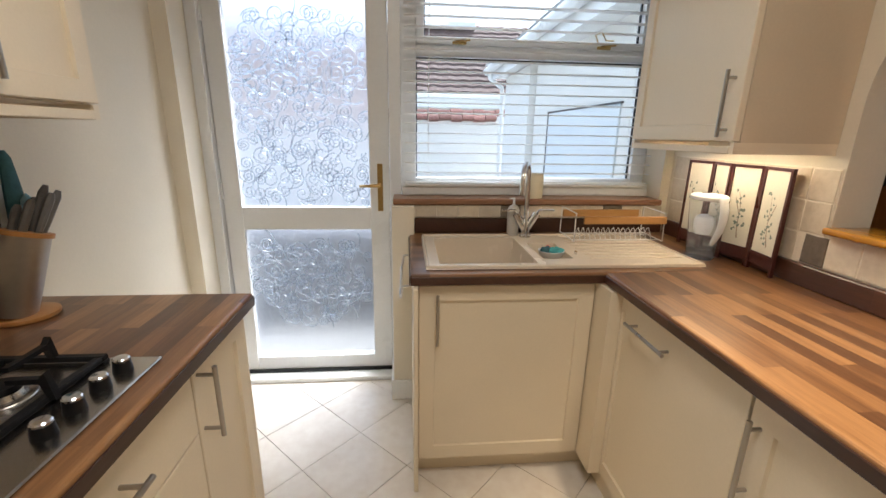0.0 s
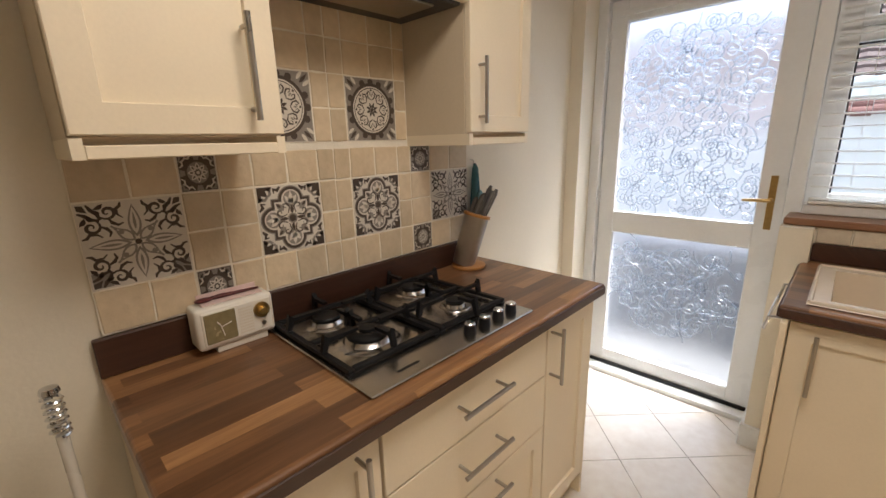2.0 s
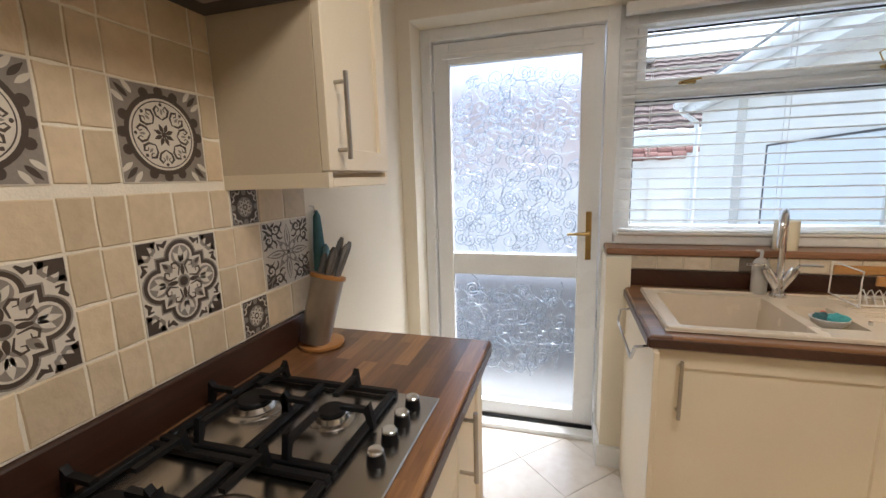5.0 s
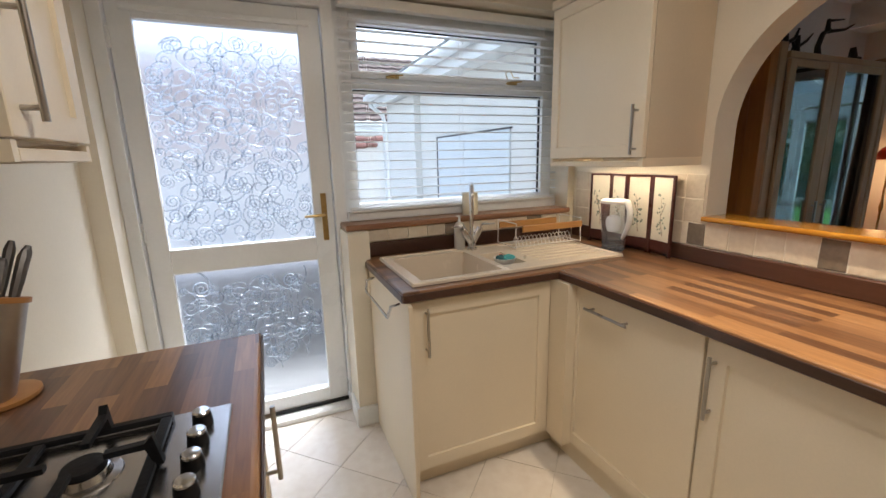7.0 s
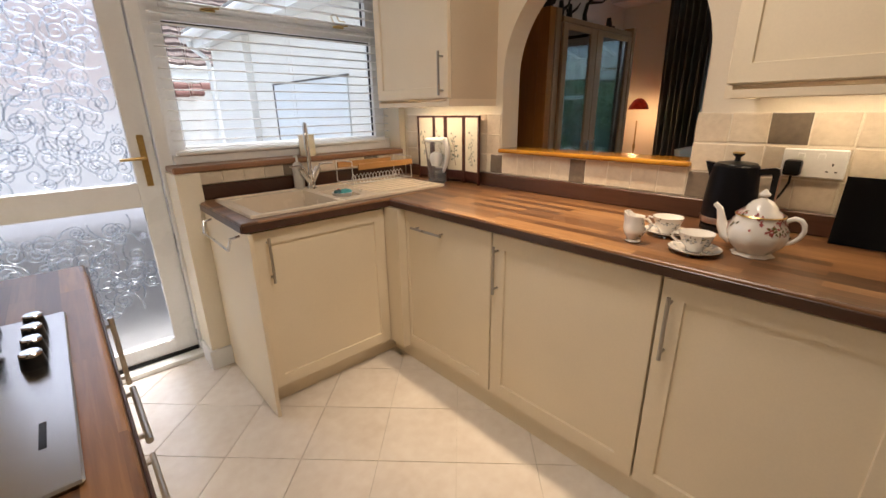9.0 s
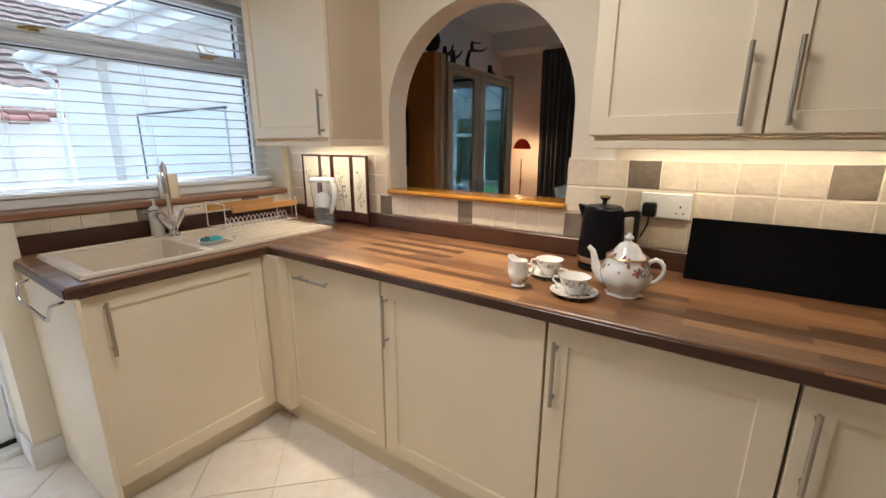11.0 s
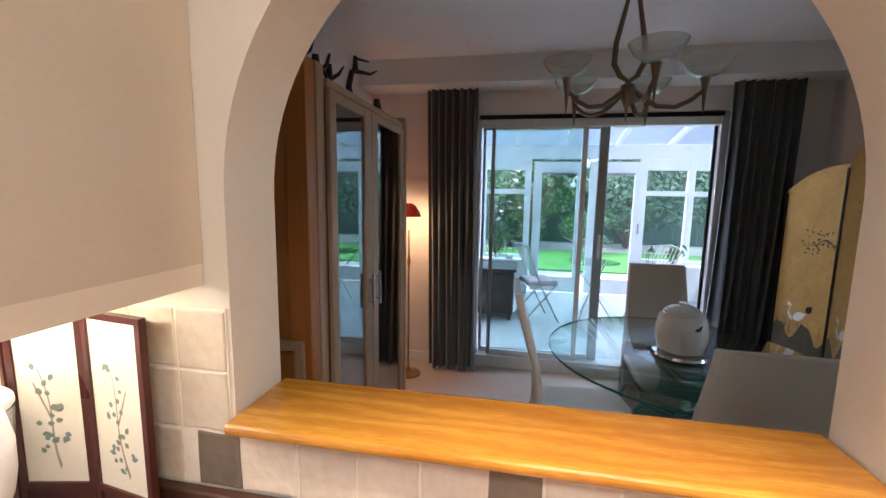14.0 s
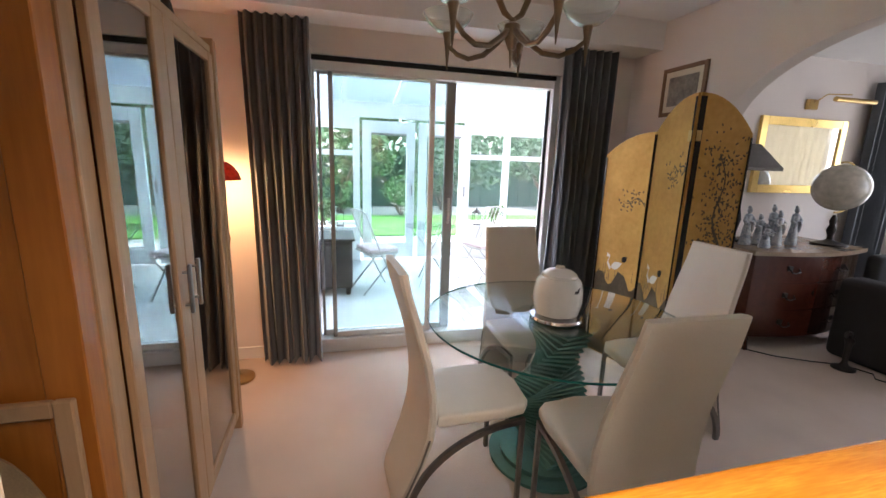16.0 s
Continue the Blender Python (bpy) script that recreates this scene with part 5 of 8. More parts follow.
part("wax", bm, M["wax"], ca, "", True)
bm = bmesh.new()
tube(bm, [(0.992, 2.195, 1.192), (0.994, 2.195, 1.205)], 0.0012, 5)
part("wick", bm, M["black"], ca)
dish = thing("scrubber_dish", "white oval dish of blue scrubbers in the half bowl", "dish", (0.945, 1.72, 0.9))
bm = bmesh.new()
lathe(bm, [(0.030, -0.028), (0.045, -0.015), (0.052, 0.004), (0.050, 0.005), (0.043, -0.012), (0.001, -0.02)], (0.943, 1.735, ZR), 24, 1.05, 1.0)
part("bowl", bm, M["white"], dish, "", True)
M["aqua"] = material("aqua sponge", (0.10, 0.42, 0.44), 0.9, vary=0.2, fine=90, bump=0.4)
M["coral"] = material("coral plastic", (0.70, 0.18, 0.11), 0.4, vary=0.1)
for n, dx, dy, sx, sy, m in (("sponge", 0.02, -0.005, 0.036, 0.022, "aqua"), ("brush", -0.022, 0.005, 0.022, 0.02, "teal"), ("stopper", -0.005, 0.025, 0.012, 0.012, "coral")):
    bm = bmesh.new()
    lathe(bm, [(0.4, -0.016), (0.95, -0.008), (1.0, 0.004), (0.7, 0.016), (0.001, 0.019)], (0.943 + dx, 1.735 + dy, ZR), 18, sx, sy)
    for v in bm.verts:
        v.co.z += 0.003 * math.sin(v.co.x * 190)
    part(n, bm, M[m], dish, "", True)
rack = thing("dish_rack", "white wire dish rack with two bamboo rails on the drainer", "dish rack", (1.3, 1.95, ZR))
M["wire"] = material("white coated wire", (0.75, 0.73, 0.70), 0.35, vary=0.03, bump=0)
M["rack_wood"] = material("oiled bamboo rail", (0.50, 0.27, 0.09), 0.4, second=(0.40, 0.20, 0.06), scale=5, fine=30, bump=0.03, stretch=(0.4, 4, 4))
for y, x0, x1 in ((2.06, 1.10, 1.50), (1.875, 1.13, 1.53)):
    part("rail", boxes((x0 + 0.005, x1 - 0.005, y - 0.006, y + 0.006, ZR + 0.085, ZR + 0.12, 0.003)), M["rack_wood"], rack, "bamboo rail")
for x in (1.105, 1.525):
    bm = bmesh.new()
    tube(bm, [(x - 0.01, 1.875, ZR + 0.10), (x - 0.01, 1.87, ZR + 0.135), (x - 0.005, 2.06, ZR + 0.135), (x - 0.005, 2.065, ZR + 0.008), (x - 0.01, 1.87, ZR + 0.006), (x - 0.01, 1.875, ZR + 0.10)], 0.0028, 6)
    part("end_frame", bm, M["wire"], rack, "", True)
for y in (1.90, 2.035):
    bm = bmesh.new()
    tube(bm, [(1.10, y, ZR + 0.006), (1.52, y, ZR + 0.006)], 0.0028, 6)
    part("base_wire", bm, M["wire"], rack, "", True)
for i in range(15):
    x = 1.135 + 0.0245 * i
    bm = bmesh.new()
    h = 0.055
    tube(bm, [(x, 1.90, ZR + 0.006), (x, 1.92, ZR + h * 0.8), (x + 0.004, 1.94, ZR + h), (x + 0.008, 1.96, ZR + h * 0.8), (x + 0.010, 1.98, ZR + 0.008), (x + 0.010, 2.035, ZR + 0.006)], 0.0022, 5)
    part("plate_loop", bm, M["wire"], rack, "", True)

# ---------------------------------------------------------------- picture screen and water jug in the corner
M["mahogany"] = material("dark mahogany frame", (0.085, 0.025, 0.018), 0.3, second=(0.05, 0.014, 0.010), scale=6, fine=40, bump=0.03)
M["silk"] = material("pale painted silk", (0.74, 0.69, 0.56), 0.7, second=(0.66, 0.62, 0.52), scale=5, fine=150, bump=0.03)
M["ink"] = material("grey green ink", (0.20, 0.24, 0.20), 0.7, vary=0.2)
M["ink2"] = material("soft brown ink", (0.36, 0.27, 0.20), 0.7, vary=0.2)
ps = thing("table_screen", "four-panel mahogany table screen with flower paintings", "screen", (1.65, 1.68, ZT))
hinge = [(1.640, 1.405), (1.660, 1.545), (1.632, 1.675), (1.660, 1.805), (1.632, 1.935)]
for k, ((xa, ya), (xb, yb)) in enumerate(zip(hinge, hinge[1:])):
    d = Vector((xb - xa, yb - ya, 0))
    w = d.length - 0.003
    d.normalize()
    nrm = Vector((-d.y, d.x, 0))
    if nrm.x > 0: nrm = -nrm
    o = Vector((xa, ya, 0))

    def P(u, z, depth):
        q = o + d * u + nrm * depth
        return (q.x, q.y, z)

    def plate(bm, u0, u1, z0, z1, d0, d1):
        extrude_poly(bm, [P(u0, z0, d0), P(u1, z0, d0), P(u1, z1, d0), P(u0, z1, d0)], nrm * (d1 - d0))
    f = bmesh.new()
    for u0, u1, z0, z1 in ((0, 0.011, ZT, 1.297), (w - 0.011, w, ZT, 1.297), (0.011, w - 0.011, 1.286, 1.297), (0.011, w - 0.011, 0.972, 0.984), (0.011, w - 0.011, 0.935, 0.972)):
        plate(f, u0, u1, z0, z1, -0.006, 0.006 if z1 != 0.972 else 0.003)
    pn = part("panel_frame", f, M["mahogany"], ps, "dark mahogany frame")
    f = bmesh.new()
    plate(f, 0.0112, w - 0.0112, 0.9842, 1.2858, -0.003, 0.002)
    part("painting", f, M["silk"], pn, "pale flower painting on silk")
    g = random.Random(20 + k)
    f, f2 = bmesh.new(), bmesh.new()
    pl = lambda u, v, layer: P(w / 2 + u * 0.05, 1.135 + v * 0.145, 0.0022 + 0.0002 * layer)
    stem = [(-0.3 + 0.2 * k / 3 + 0.6 * t_ + 0.12 * math.sin(5 * t_ + k), -0.85 + 1.25 * t_) for t_ in [i / 12 for i in range(13)]]
    band(f2, stem, lambda q: 0.09 * (1 - 0.7 * q), 1, pl)
    band(f2, [(stem[6][0] + i * 0.1 * (1 if k % 2 else -1), stem[6][1] + i * 0.09) for i in range(6)], 0.05, 1, pl)
    for i in range(26):
        u, v = stem[g.randrange(2, 13)]
        u, v = u + g.uniform(-0.5, 0.4), v + g.uniform(-0.18, 0.15)
        flat(f, [(max(-0.9, min(0.9, u + a * 1.0)), v + b * 0.36) for a, b in petal(0, g.uniform(0.15, 0.34), 0.09, g.uniform(0, 6.28), 6)], 2 + i * 0.2, pl)
    for b_, m_ in ((f, "ink"), (f2, "ink2")):
        q = part("brushwork", b_, M[m_], pn, "soft ink flowers")
        q["kind"] = "stuff"
jug = thing("water_filter_jug", "clear water filter jug with a white lid and handle", "jug", (1.555, 1.69, ZT))
jx, jy = 1.556, 1.672
M["clear_plastic"] = material("milky clear plastic", (0.86, 0.89, 0.93), 0.10, vary=0.02, bump=0.0, transmission=0.9, ior=1.08)
M["jug_white"] = material("white moulded plastic", (0.80, 0.80, 0.79), 0.3, vary=0.02, bump=0.0)
M["water"] = thin_glass("clear water", (0.80, 0.86, 0.90), 1.6, 0.03)
bm = bmesh.new()
lathe(bm, [(0.001, 0.001), (0.050, 0.001), (0.055, 0.006), (0.057, 0.07), (0.066, 0.16), (0.073, 0.242)], (jx, jy, ZT), 30, 0.85, 1.1, False)
o = part("body", bm, M["clear_plastic"], jug, "smoky clear plastic body", True)
o.visible_shadow = False
bm = bmesh.new()
lathe(bm, [(0.001, 0.004), (0.049, 0.005), (0.052, 0.062), (0.001, 0.0625)], (jx, jy, ZT), 24, 0.83, 1.08)
part("water", bm, M["water"], jug, "water in the jug", True)
bm = bmesh.new()
lathe(bm, [(0.001, 0.098), (0.026, 0.100), (0.034, 0.125), (0.036, 0.150), (0.030, 0.172), (0.012, 0.182), (0.001, 0.184)], (jx, jy + 0.004, ZT), 24, 0.9, 1.05)
part("filter_cartridge", bm, M["jug_white"], jug, "white rounded filter cartridge", True)
bm = bmesh.new()
lathe(bm, [(0.001, 0.238), (0.069, 0.2425), (0.072, 0.247), (0.071, 0.256), (0.062, 0.263), (0.001, 0.266)], (jx, jy, ZT), 30, 0.86, 1.13)
lid = part("lid", bm, M["jug_white"], jug, "white lid", True)
part("gauge", boxes((jx - 0.012, jx + 0.010, jy + 0.012, jy + 0.034, ZT + 0.2655, ZT + 0.2675, 0.001)), M["black"], lid, "small dark gauge")
bm = bmesh.new()
hp = [(jx - 0.004, jy - 0.060, 0.258), (jx - 0.006, jy - 0.088, 0.248), (jx - 0.008, jy - 0.104, 0.215), (jx - 0.008, jy - 0.104, 0.170), (jx - 0.006, jy - 0.092, 0.125), (jx - 0.004, jy - 0.070, 0.085), (jx, jy - 0.056, 0.068)]
tube(bm, [(u, v, w + ZT) for u, v, w in hp], [0.012, 0.015, 0.015, 0.014, 0.012, 0.010, 0.007], 12)
part("handle", bm, M["jug_white"], jug, "white curved handle", True)

# ---------------------------------------------------------------- kettle, socket, tea set, black panel
kt = thing("kettle", "matt black kettle with a copper band and gold lid knob", "kettle", (1.56, 0.155, ZT))
kx, ky = 1.560, 0.155
bm = bmesh.new()
lathe(bm, [(0.074, 0.0), (0.076, 0.004), (0.076, 0.020), (0.070, 0.024)], (kx, ky, ZT), 32)
part("power_base", bm, M["black"], kt, "", True)
M["kettle"] = material("matt black enamel", (0.005, 0.005, 0.007), 0.34, vary=0.1, bump=0.01, ior=1.22)
bm = bmesh.new()
lathe(bm, [(0.076, 0.0245), (0.079, 0.050), (0.077, 0.12), (0.071, 0.19), (0.066, 0.222), (0.060, 0.227)], (kx, ky, ZT), 36)
part("body", bm, M["kettle"], kt, "", True)
bm = bmesh.new()
lathe(bm, [(0.0772, 0.027), (0.0805, 0.031), (0.0805, 0.047), (0.0792, 0.050)], (kx, ky, ZT), 36, close=False)
M["band"] = material("brushed rose copper", (0.46, 0.32, 0.24), 0.36, metal=1.0, vary=0.05)
part("band", bm, M["band"], kt, "copper-coloured band", True)
bm = bmesh.new()
lathe(bm, [(0.060, 0.2272), (0.058, 0.231), (0.030, 0.236), (0.001, 0.237)], (kx, ky, ZT), 32)
ld = part("lid", bm, M["black"], kt, "", True)
bm = bmesh.new()
lathe(bm, [(0.009, 0.2372), (0.008, 0.25), (0.017, 0.258), (0.018, 0.262)], (kx, ky, ZT), 20)
part("lid_stem", bm, M["black"], ld, "", True)
bm = bmesh.new()
lathe(bm, [(0.0185, 0.2622), (0.0185, 0.266), (0.014, 0.268), (0.001, 0.2685)], (kx, ky, ZT), 20)
part("lid_knob", bm, M["brass"], ld, "gold lid knob", True)
bm = bmesh.new()
extrude_poly(bm, [(kx - 0.013, ky + 0.050, ZT + 0.225), (kx - 0.013, ky + 0.090, ZT + 0.232), (kx - 0.013, ky + 0.084, ZT + 0.215), (kx - 0.013, ky + 0.066, ZT + 0.165), (kx - 0.013, ky + 0.050, ZT + 0.165)], (0.026, 0, 0))
part("spout", bm, M["kettle"], kt, "")
bm = bmesh.new()
extrude_poly(bm, [(kx - 0.010, ky + a, ZT + b) for a, b in ((-0.050, 0.212), (-0.108, 0.224), (-0.120, 0.219), (-0.123, 0.205), (-0.121, 0.072), (-0.117, 0.066), (-0.106, 0.068), (-0.105, 0.196), (-0.102, 0.202), (-0.055, 0.193))], (0.020, 0, 0))
hd = part("handle", bm, M["black"], kt, "black squared handle")
part("handle_trim", boxes((kx - 0.008, kx + 0.008, ky - 0.1255, ky - 0.120, ZT + 0.085, ZT + 0.20, 0.002)), M["band"], hd, "copper strip on the handle")
soc = thing("wall_socket", "white double wall socket with a black plug in it", "socket", (1.685, -0.03, 1.145))
part("plate", boxes((1.672, 1.684, -0.108, 0.055, 1.098, 1.190, 0.004)), M["white"], soc, "white double socket plate")
for y in (0.004, -0.047):
    part("switch", boxes((1.669, 1.673, y - 0.006, y + 0.012, 1.160, 1.176, 0.001)), M["white"], soc)
bm = bmesh.new()
for dy, dz, w, h in ((0, 0.018, 0.004, 0.008), (-0.011, -0.004, 0.007, 0.004), (0.011, -0.004, 0.007, 0.004)):
    box(bm, 1.6712, 1.6722, -0.075 + dy - w / 2, -0.075 + dy + w / 2, 1.125 + dz - h / 2, 1.125 + dz + h / 2)
part("pin_holes", bm, M["black"], soc)
plug = thing("mains_plug", "black mains plug with a cable to the kettle", "plug", (1.66, 0.02, 1.11))
part("plug_body", boxes((1.634, 1.6712, -0.004, 0.044, 1.104, 1.156, 0.010, 2)), M["black"], plug, "", True)
bm = bmesh.new()
tube(bm, [(1.65, 0.020, 1.106), (1.65, 0.020, 1.08), (1.655, 0.035, 1.04), (1.655, 0.055, 1.0), (1.655, 0.06, 0.96), (1.64, 0.05, 0.93), (1.63, 0.05, 0.9165), (1.60, 0.02, 0.9165), (1.56, -0.03, 0.9165), (1.52, -0.02, 0.9165), (1.50, 0.05, 0.9165), (1.515, 0.09, 0.918)], 0.0036, 7)
part("cable", bm, M["black"], plug, "black cable", True)
bp = thing("black_panel", "glossy black glass panel leaning against the tiles", "glass panel", (1.62, -0.33, ZT))
bm = bmesh.new()
extrude_poly(bm, [(1.590, -0.118, ZT + 0.0025), (1.590, -0.640, ZT + 0.0025), (1.640, -0.640, 1.116), (1.640, -0.118, 1.116)], (0.010, 0, -0.002))
part("panel", bm, M["black_gloss"], bp)

M["china"] = material("white bone china", (0.82, 0.79, 0.74), 0.12, vary=0.02, bump=0.0, coat=0.4)
M["rose"] = material("dusty rose transfer", (0.36, 0.10, 0.10), 0.3, vary=0.35, scale=60, bump=0)
M["leaf_print"] = material("olive leaf transfer", (0.14, 0.13, 0.05), 0.3, vary=0.35, scale=60, bump=0)
M["blue_print"] = material("grey blue flower transfer", (0.28, 0.33, 0.38), 0.3, vary=0.3, scale=60, bump=0)


def sprigs(parent, profile, centre, z0, z1, count, mats, seed, size, name="flower_print", sx=1.0, sy=1.0):
    """Small leaf-shaped prints laid on a turned surface between two heights."""
    g = random.Random(seed)
    bms = [bmesh.new() for _ in mats]

    def radius(z):
        for (r0, a), (r1, b) in zip(profile, profile[1:]):
            if a <= z <= b:
                return r0 + (r1 - r0) * (z - a) / max(1e-6, b - a)
        return profile[-1][0]
    bunches = [(g.uniform(0, 6.28), g.uniform(z0, z1)) for _ in range(max(3, count // 7))]
    for i in range(count):
        a0, zc = bunches[i % len(bunches)]
        a0, zc = a0 + g.gauss(0, 0.22), zc + g.gauss(0, (z1 - z0) * 0.22)
        zc = min(max(zc, z0), z1)
        rr = radius(zc)
        pts = []
        for u, v in petal(0, g.uniform(0.7, 1.3) * size, size * 0.32, g.uniform(0, 6.28), 5):
            z = zc + v
            r = radius(z) + 0.0006 + 0.00004 * i
            a = a0 + u / max(rr, 0.01)
            pts.append((centre[0] + sx * r * math.cos(a), centre[1] + sy * r * math.sin(a), centre[2] + z))
        b = bms[i % len(mats)]
        b.faces.new([b.verts.new(q) for q in pts])
    for b, m in zip(bms, mats):
        o = part(name, b, M[m], parent, "flower transfer on the china")
        o["kind"] = "stuff"


tp = thing("teapot", "white bone china teapot with a rose pattern and gilt edge", "teapot", (1.312, 0.018, ZT))
px, py = 1.312, 0.018


def fluted(profile, centre, lobes, depth, seg=48):
    """A turned shape with soft upright flutes that fade towards the top."""
    bm = bmesh.new()
    last = None
    top = profile[-1][1]
    for r, z in profile:
        k = depth * (1 - z / top) ** 0.7
        now = [bm.verts.new((centre[0] + r * (1 + k * math.cos(lobes * a)) * math.cos(a), centre[1] + r * (1 + k * math.cos(lobes * a)) * math.sin(a), centre[2] + z)) for a in [2 * math.pi * i / seg for i in range(seg)]]
        if last:
            bridge(bm, last, now)
        else:
            bm.faces.new(now[::-1])
        last = now
    bm.faces.new(last)
    return bm


prof = [(0.050, 0.0), (0.053, 0.003), (0.043, 0.011), (0.048, 0.018), (0.064, 0.034), (0.072, 0.052), (0.073, 0.068), (0.068, 0.088), (0.061, 0.102), (0.058, 0.112), (0.060, 0.118)]
body = part("body", fluted(prof, (px, py, ZT), 8, 0.05), M["china"], tp, "", True)
sprigs(body, prof, (px, py, ZT), 0.082, 0.112, 110, ("rose", "leaf_print", "rose"), 3, 0.009)
sprigs(body, prof, (px, py, ZT), 0.062, 0.082, 26, ("rose", "leaf_print"), 5, 0.007)
bm = bmesh.new()
lathe(bm, [(0.0595, 0.1165), (0.0612, 0.119), (0.0595, 0.1215)], (px, py, ZT), 32, close=False)
part("gilt_rim", bm, M["gold"], body, "gilt line", True)
lp = [(0.056, 0.1185), (0.053, 0.124), (0.040, 0.134), (0.034, 0.146), (0.024, 0.158), (0.010, 0.165), (0.007, 0.168)]
bm = bmesh.new()
lathe(bm, lp, (px, py, ZT), 28)
lid = part("lid", bm, M["china"], tp, "", True)
sprigs(lid, lp, (px, py, ZT), 0.121, 0.133, 80, ("rose", "leaf_print", "rose"), 4, 0.008)
bm = bmesh.new()
lathe(bm, [(0.006, 0.1682), (0.013, 0.173), (0.014, 0.178), (0.009, 0.184), (0.004, 0.190), (0.001, 0.192)], (px, py, ZT), 18)
part("finial", bm, M["china"], lid, "", True)
bm = bmesh.new()
tube(bm, [(px, py + 0.054, ZT + 0.040), (px, py + 0.074, ZT + 0.050), (px, py + 0.087, ZT + 0.072), (px, py + 0.094, ZT + 0.098), (px, py + 0.101, ZT + 0.122), (px, py + 0.116, ZT + 0.135)], [0.022, 0.020, 0.015, 0.011, 0.009, 0.0075], 16)
part("spout", bm, M["china"], tp, "", True)
bm = bmesh.new()
grip = [(0.054, 0.100), (0.064, 0.112), (0.078, 0.120), (0.091, 0.117), (0.100, 0.106), (0.103, 0.090), (0.099, 0.074), (0.090, 0.061), (0.080, 0.052), (0.070, 0.048), (0.060, 0.050)]
tube(bm, [(px, py - u, ZT + v) for u, v in grip], [0.007, 0.0065, 0.007, 0.007, 0.0065, 0.006, 0.006, 0.006, 0.006, 0.0065, 0.008], 12)
part("handle", bm, M["china"], tp, "", True)


def teacup(x, y, seed, label):
    cup = thing("cup_and_saucer", label, "cup", (x, y, ZT), "tea set")
    bm = bmesh.new()
    lathe(bm, [(0.022, 0.0), (0.030, 0.002), (0.054, 0.008), (0.070, 0.015), (0.0705, 0.017), (0.052, 0.0115), (0.028, 0.006), (0.001, 0.005)], (x, y, ZT), 30)
    sa = part("saucer", bm, M["china"], cup, "", True)
    sprigs(sa, [(0.034, 0.0066), (0.066, 0.0165)], (x, y, ZT), 0.008, 0.015, 60, ("blue_print", "blue_print"), seed + 9, 0.006)
    cp = [(0.021, 0.0062), (0.023, 0.010), (0.026, 0.018), (0.036, 0.030), (0.042, 0.045), (0.048, 0.062)]
    bm = bmesh.new()
    lathe(bm, cp + [(0.0465, 0.062), (0.040, 0.045), (0.030, 0.026), (0.001, 0.02)], (x, y, ZT), 28)
    c = part("cup", bm, M["china"], cup, "", True)
    sprigs(c, cp, (x, y, ZT), 0.028, 0.056, 80, ("blue_print", "leaf_print", "blue_print"), seed, 0.007)
    bm = bmesh.new()
    tube(bm, [(x - 0.006, y + 0.040, ZT + 0.052), (x - 0.008, y + 0.060, ZT + 0.054), (x - 0.008, y + 0.064, ZT + 0.040), (x - 0.006, y + 0.048, ZT + 0.028), (x - 0.005, y + 0.036, ZT + 0.030)], 0.0035, 7)
    part("handle", bm, M["china"], cup, "", True)


teacup(1.212, 0.140, 11, "white china cup and saucer with a blue flower pattern")
teacup(1.355, 0.272, 12, "white china cup and saucer with a blue flower pattern")
M["spoon"] = material("silver teaspoon", (0.62, 0.60, 0.56), 0.2, 1.0, vary=0.08, bump=0.0)
for cx, cy in ((1.212, 0.140), (1.355, 0.272)):
    sp = thing("teaspoon", "silver teaspoon resting on a saucer", "spoon", (cx - 0.03, cy - 0.03, ZT + 0.012), "tea set")
    bm = bmesh.new()
    tube(bm, [(cx - 0.026, cy - 0.020, ZT + 0.0125), (cx - 0.045, cy - 0.028, ZT + 0.0185), (cx - 0.078, cy - 0.040, ZT + 0.0235)], [0.0022, 0.0018, 0.0030], 8)
    part("stem", bm, M["spoon"], sp, "", True)
    bm = bmesh.new()
    lathe(bm, [(0.001, 0.0), (0.008, 0.001), (0.011, 0.003), (0.0105, 0.0036), (0.006, 0.002), (0.001, 0.0015)], (cx - 0.020, cy - 0.040, ZT + 0.0130), 16, 0.8, 1.3)
    part("bowl", bm, M["spoon"], sp, "", True)
mj = thing("milk_jug", "small white china milk jug with blue flowers", "jug", (1.198, 0.316, ZT), "tea set")
mp = [(0.020, 0.0), (0.024, 0.003), (0.019, 0.010), (0.030, 0.028), (0.033, 0.042), (0.025, 0.066), (0.028, 0.086)]
bm = bmesh.new()
lathe(bm, mp + [(0.0265, 0.086), (0.023, 0.066), (0.001, 0.05)], (1.198, 0.316, ZT), 24)
for v in bm.verts:
    if v.co.z > ZT + 0.06 and v.co.y > 0.334:
        v.co.y += 0.010
        v.co.z += 0.012
b = part("body", bm, M["china"], mj, "", True)
sprigs(b, mp, (1.198, 0.316, ZT), 0.02, 0.066, 70, ("blue_print", "leaf_print", "blue_print"), 15, 0.007)
bm = bmesh.new()
tube(bm, [(1.198, 0.294, ZT + 0.078), (1.198, 0.276, ZT + 0.080), (1.198, 0.266, ZT + 0.070), (1.198, 0.268, ZT + 0.054), (1.198, 0.284, ZT + 0.036)], 0.0035, 7)
part("handle", bm, M["china"], mj, "", True)

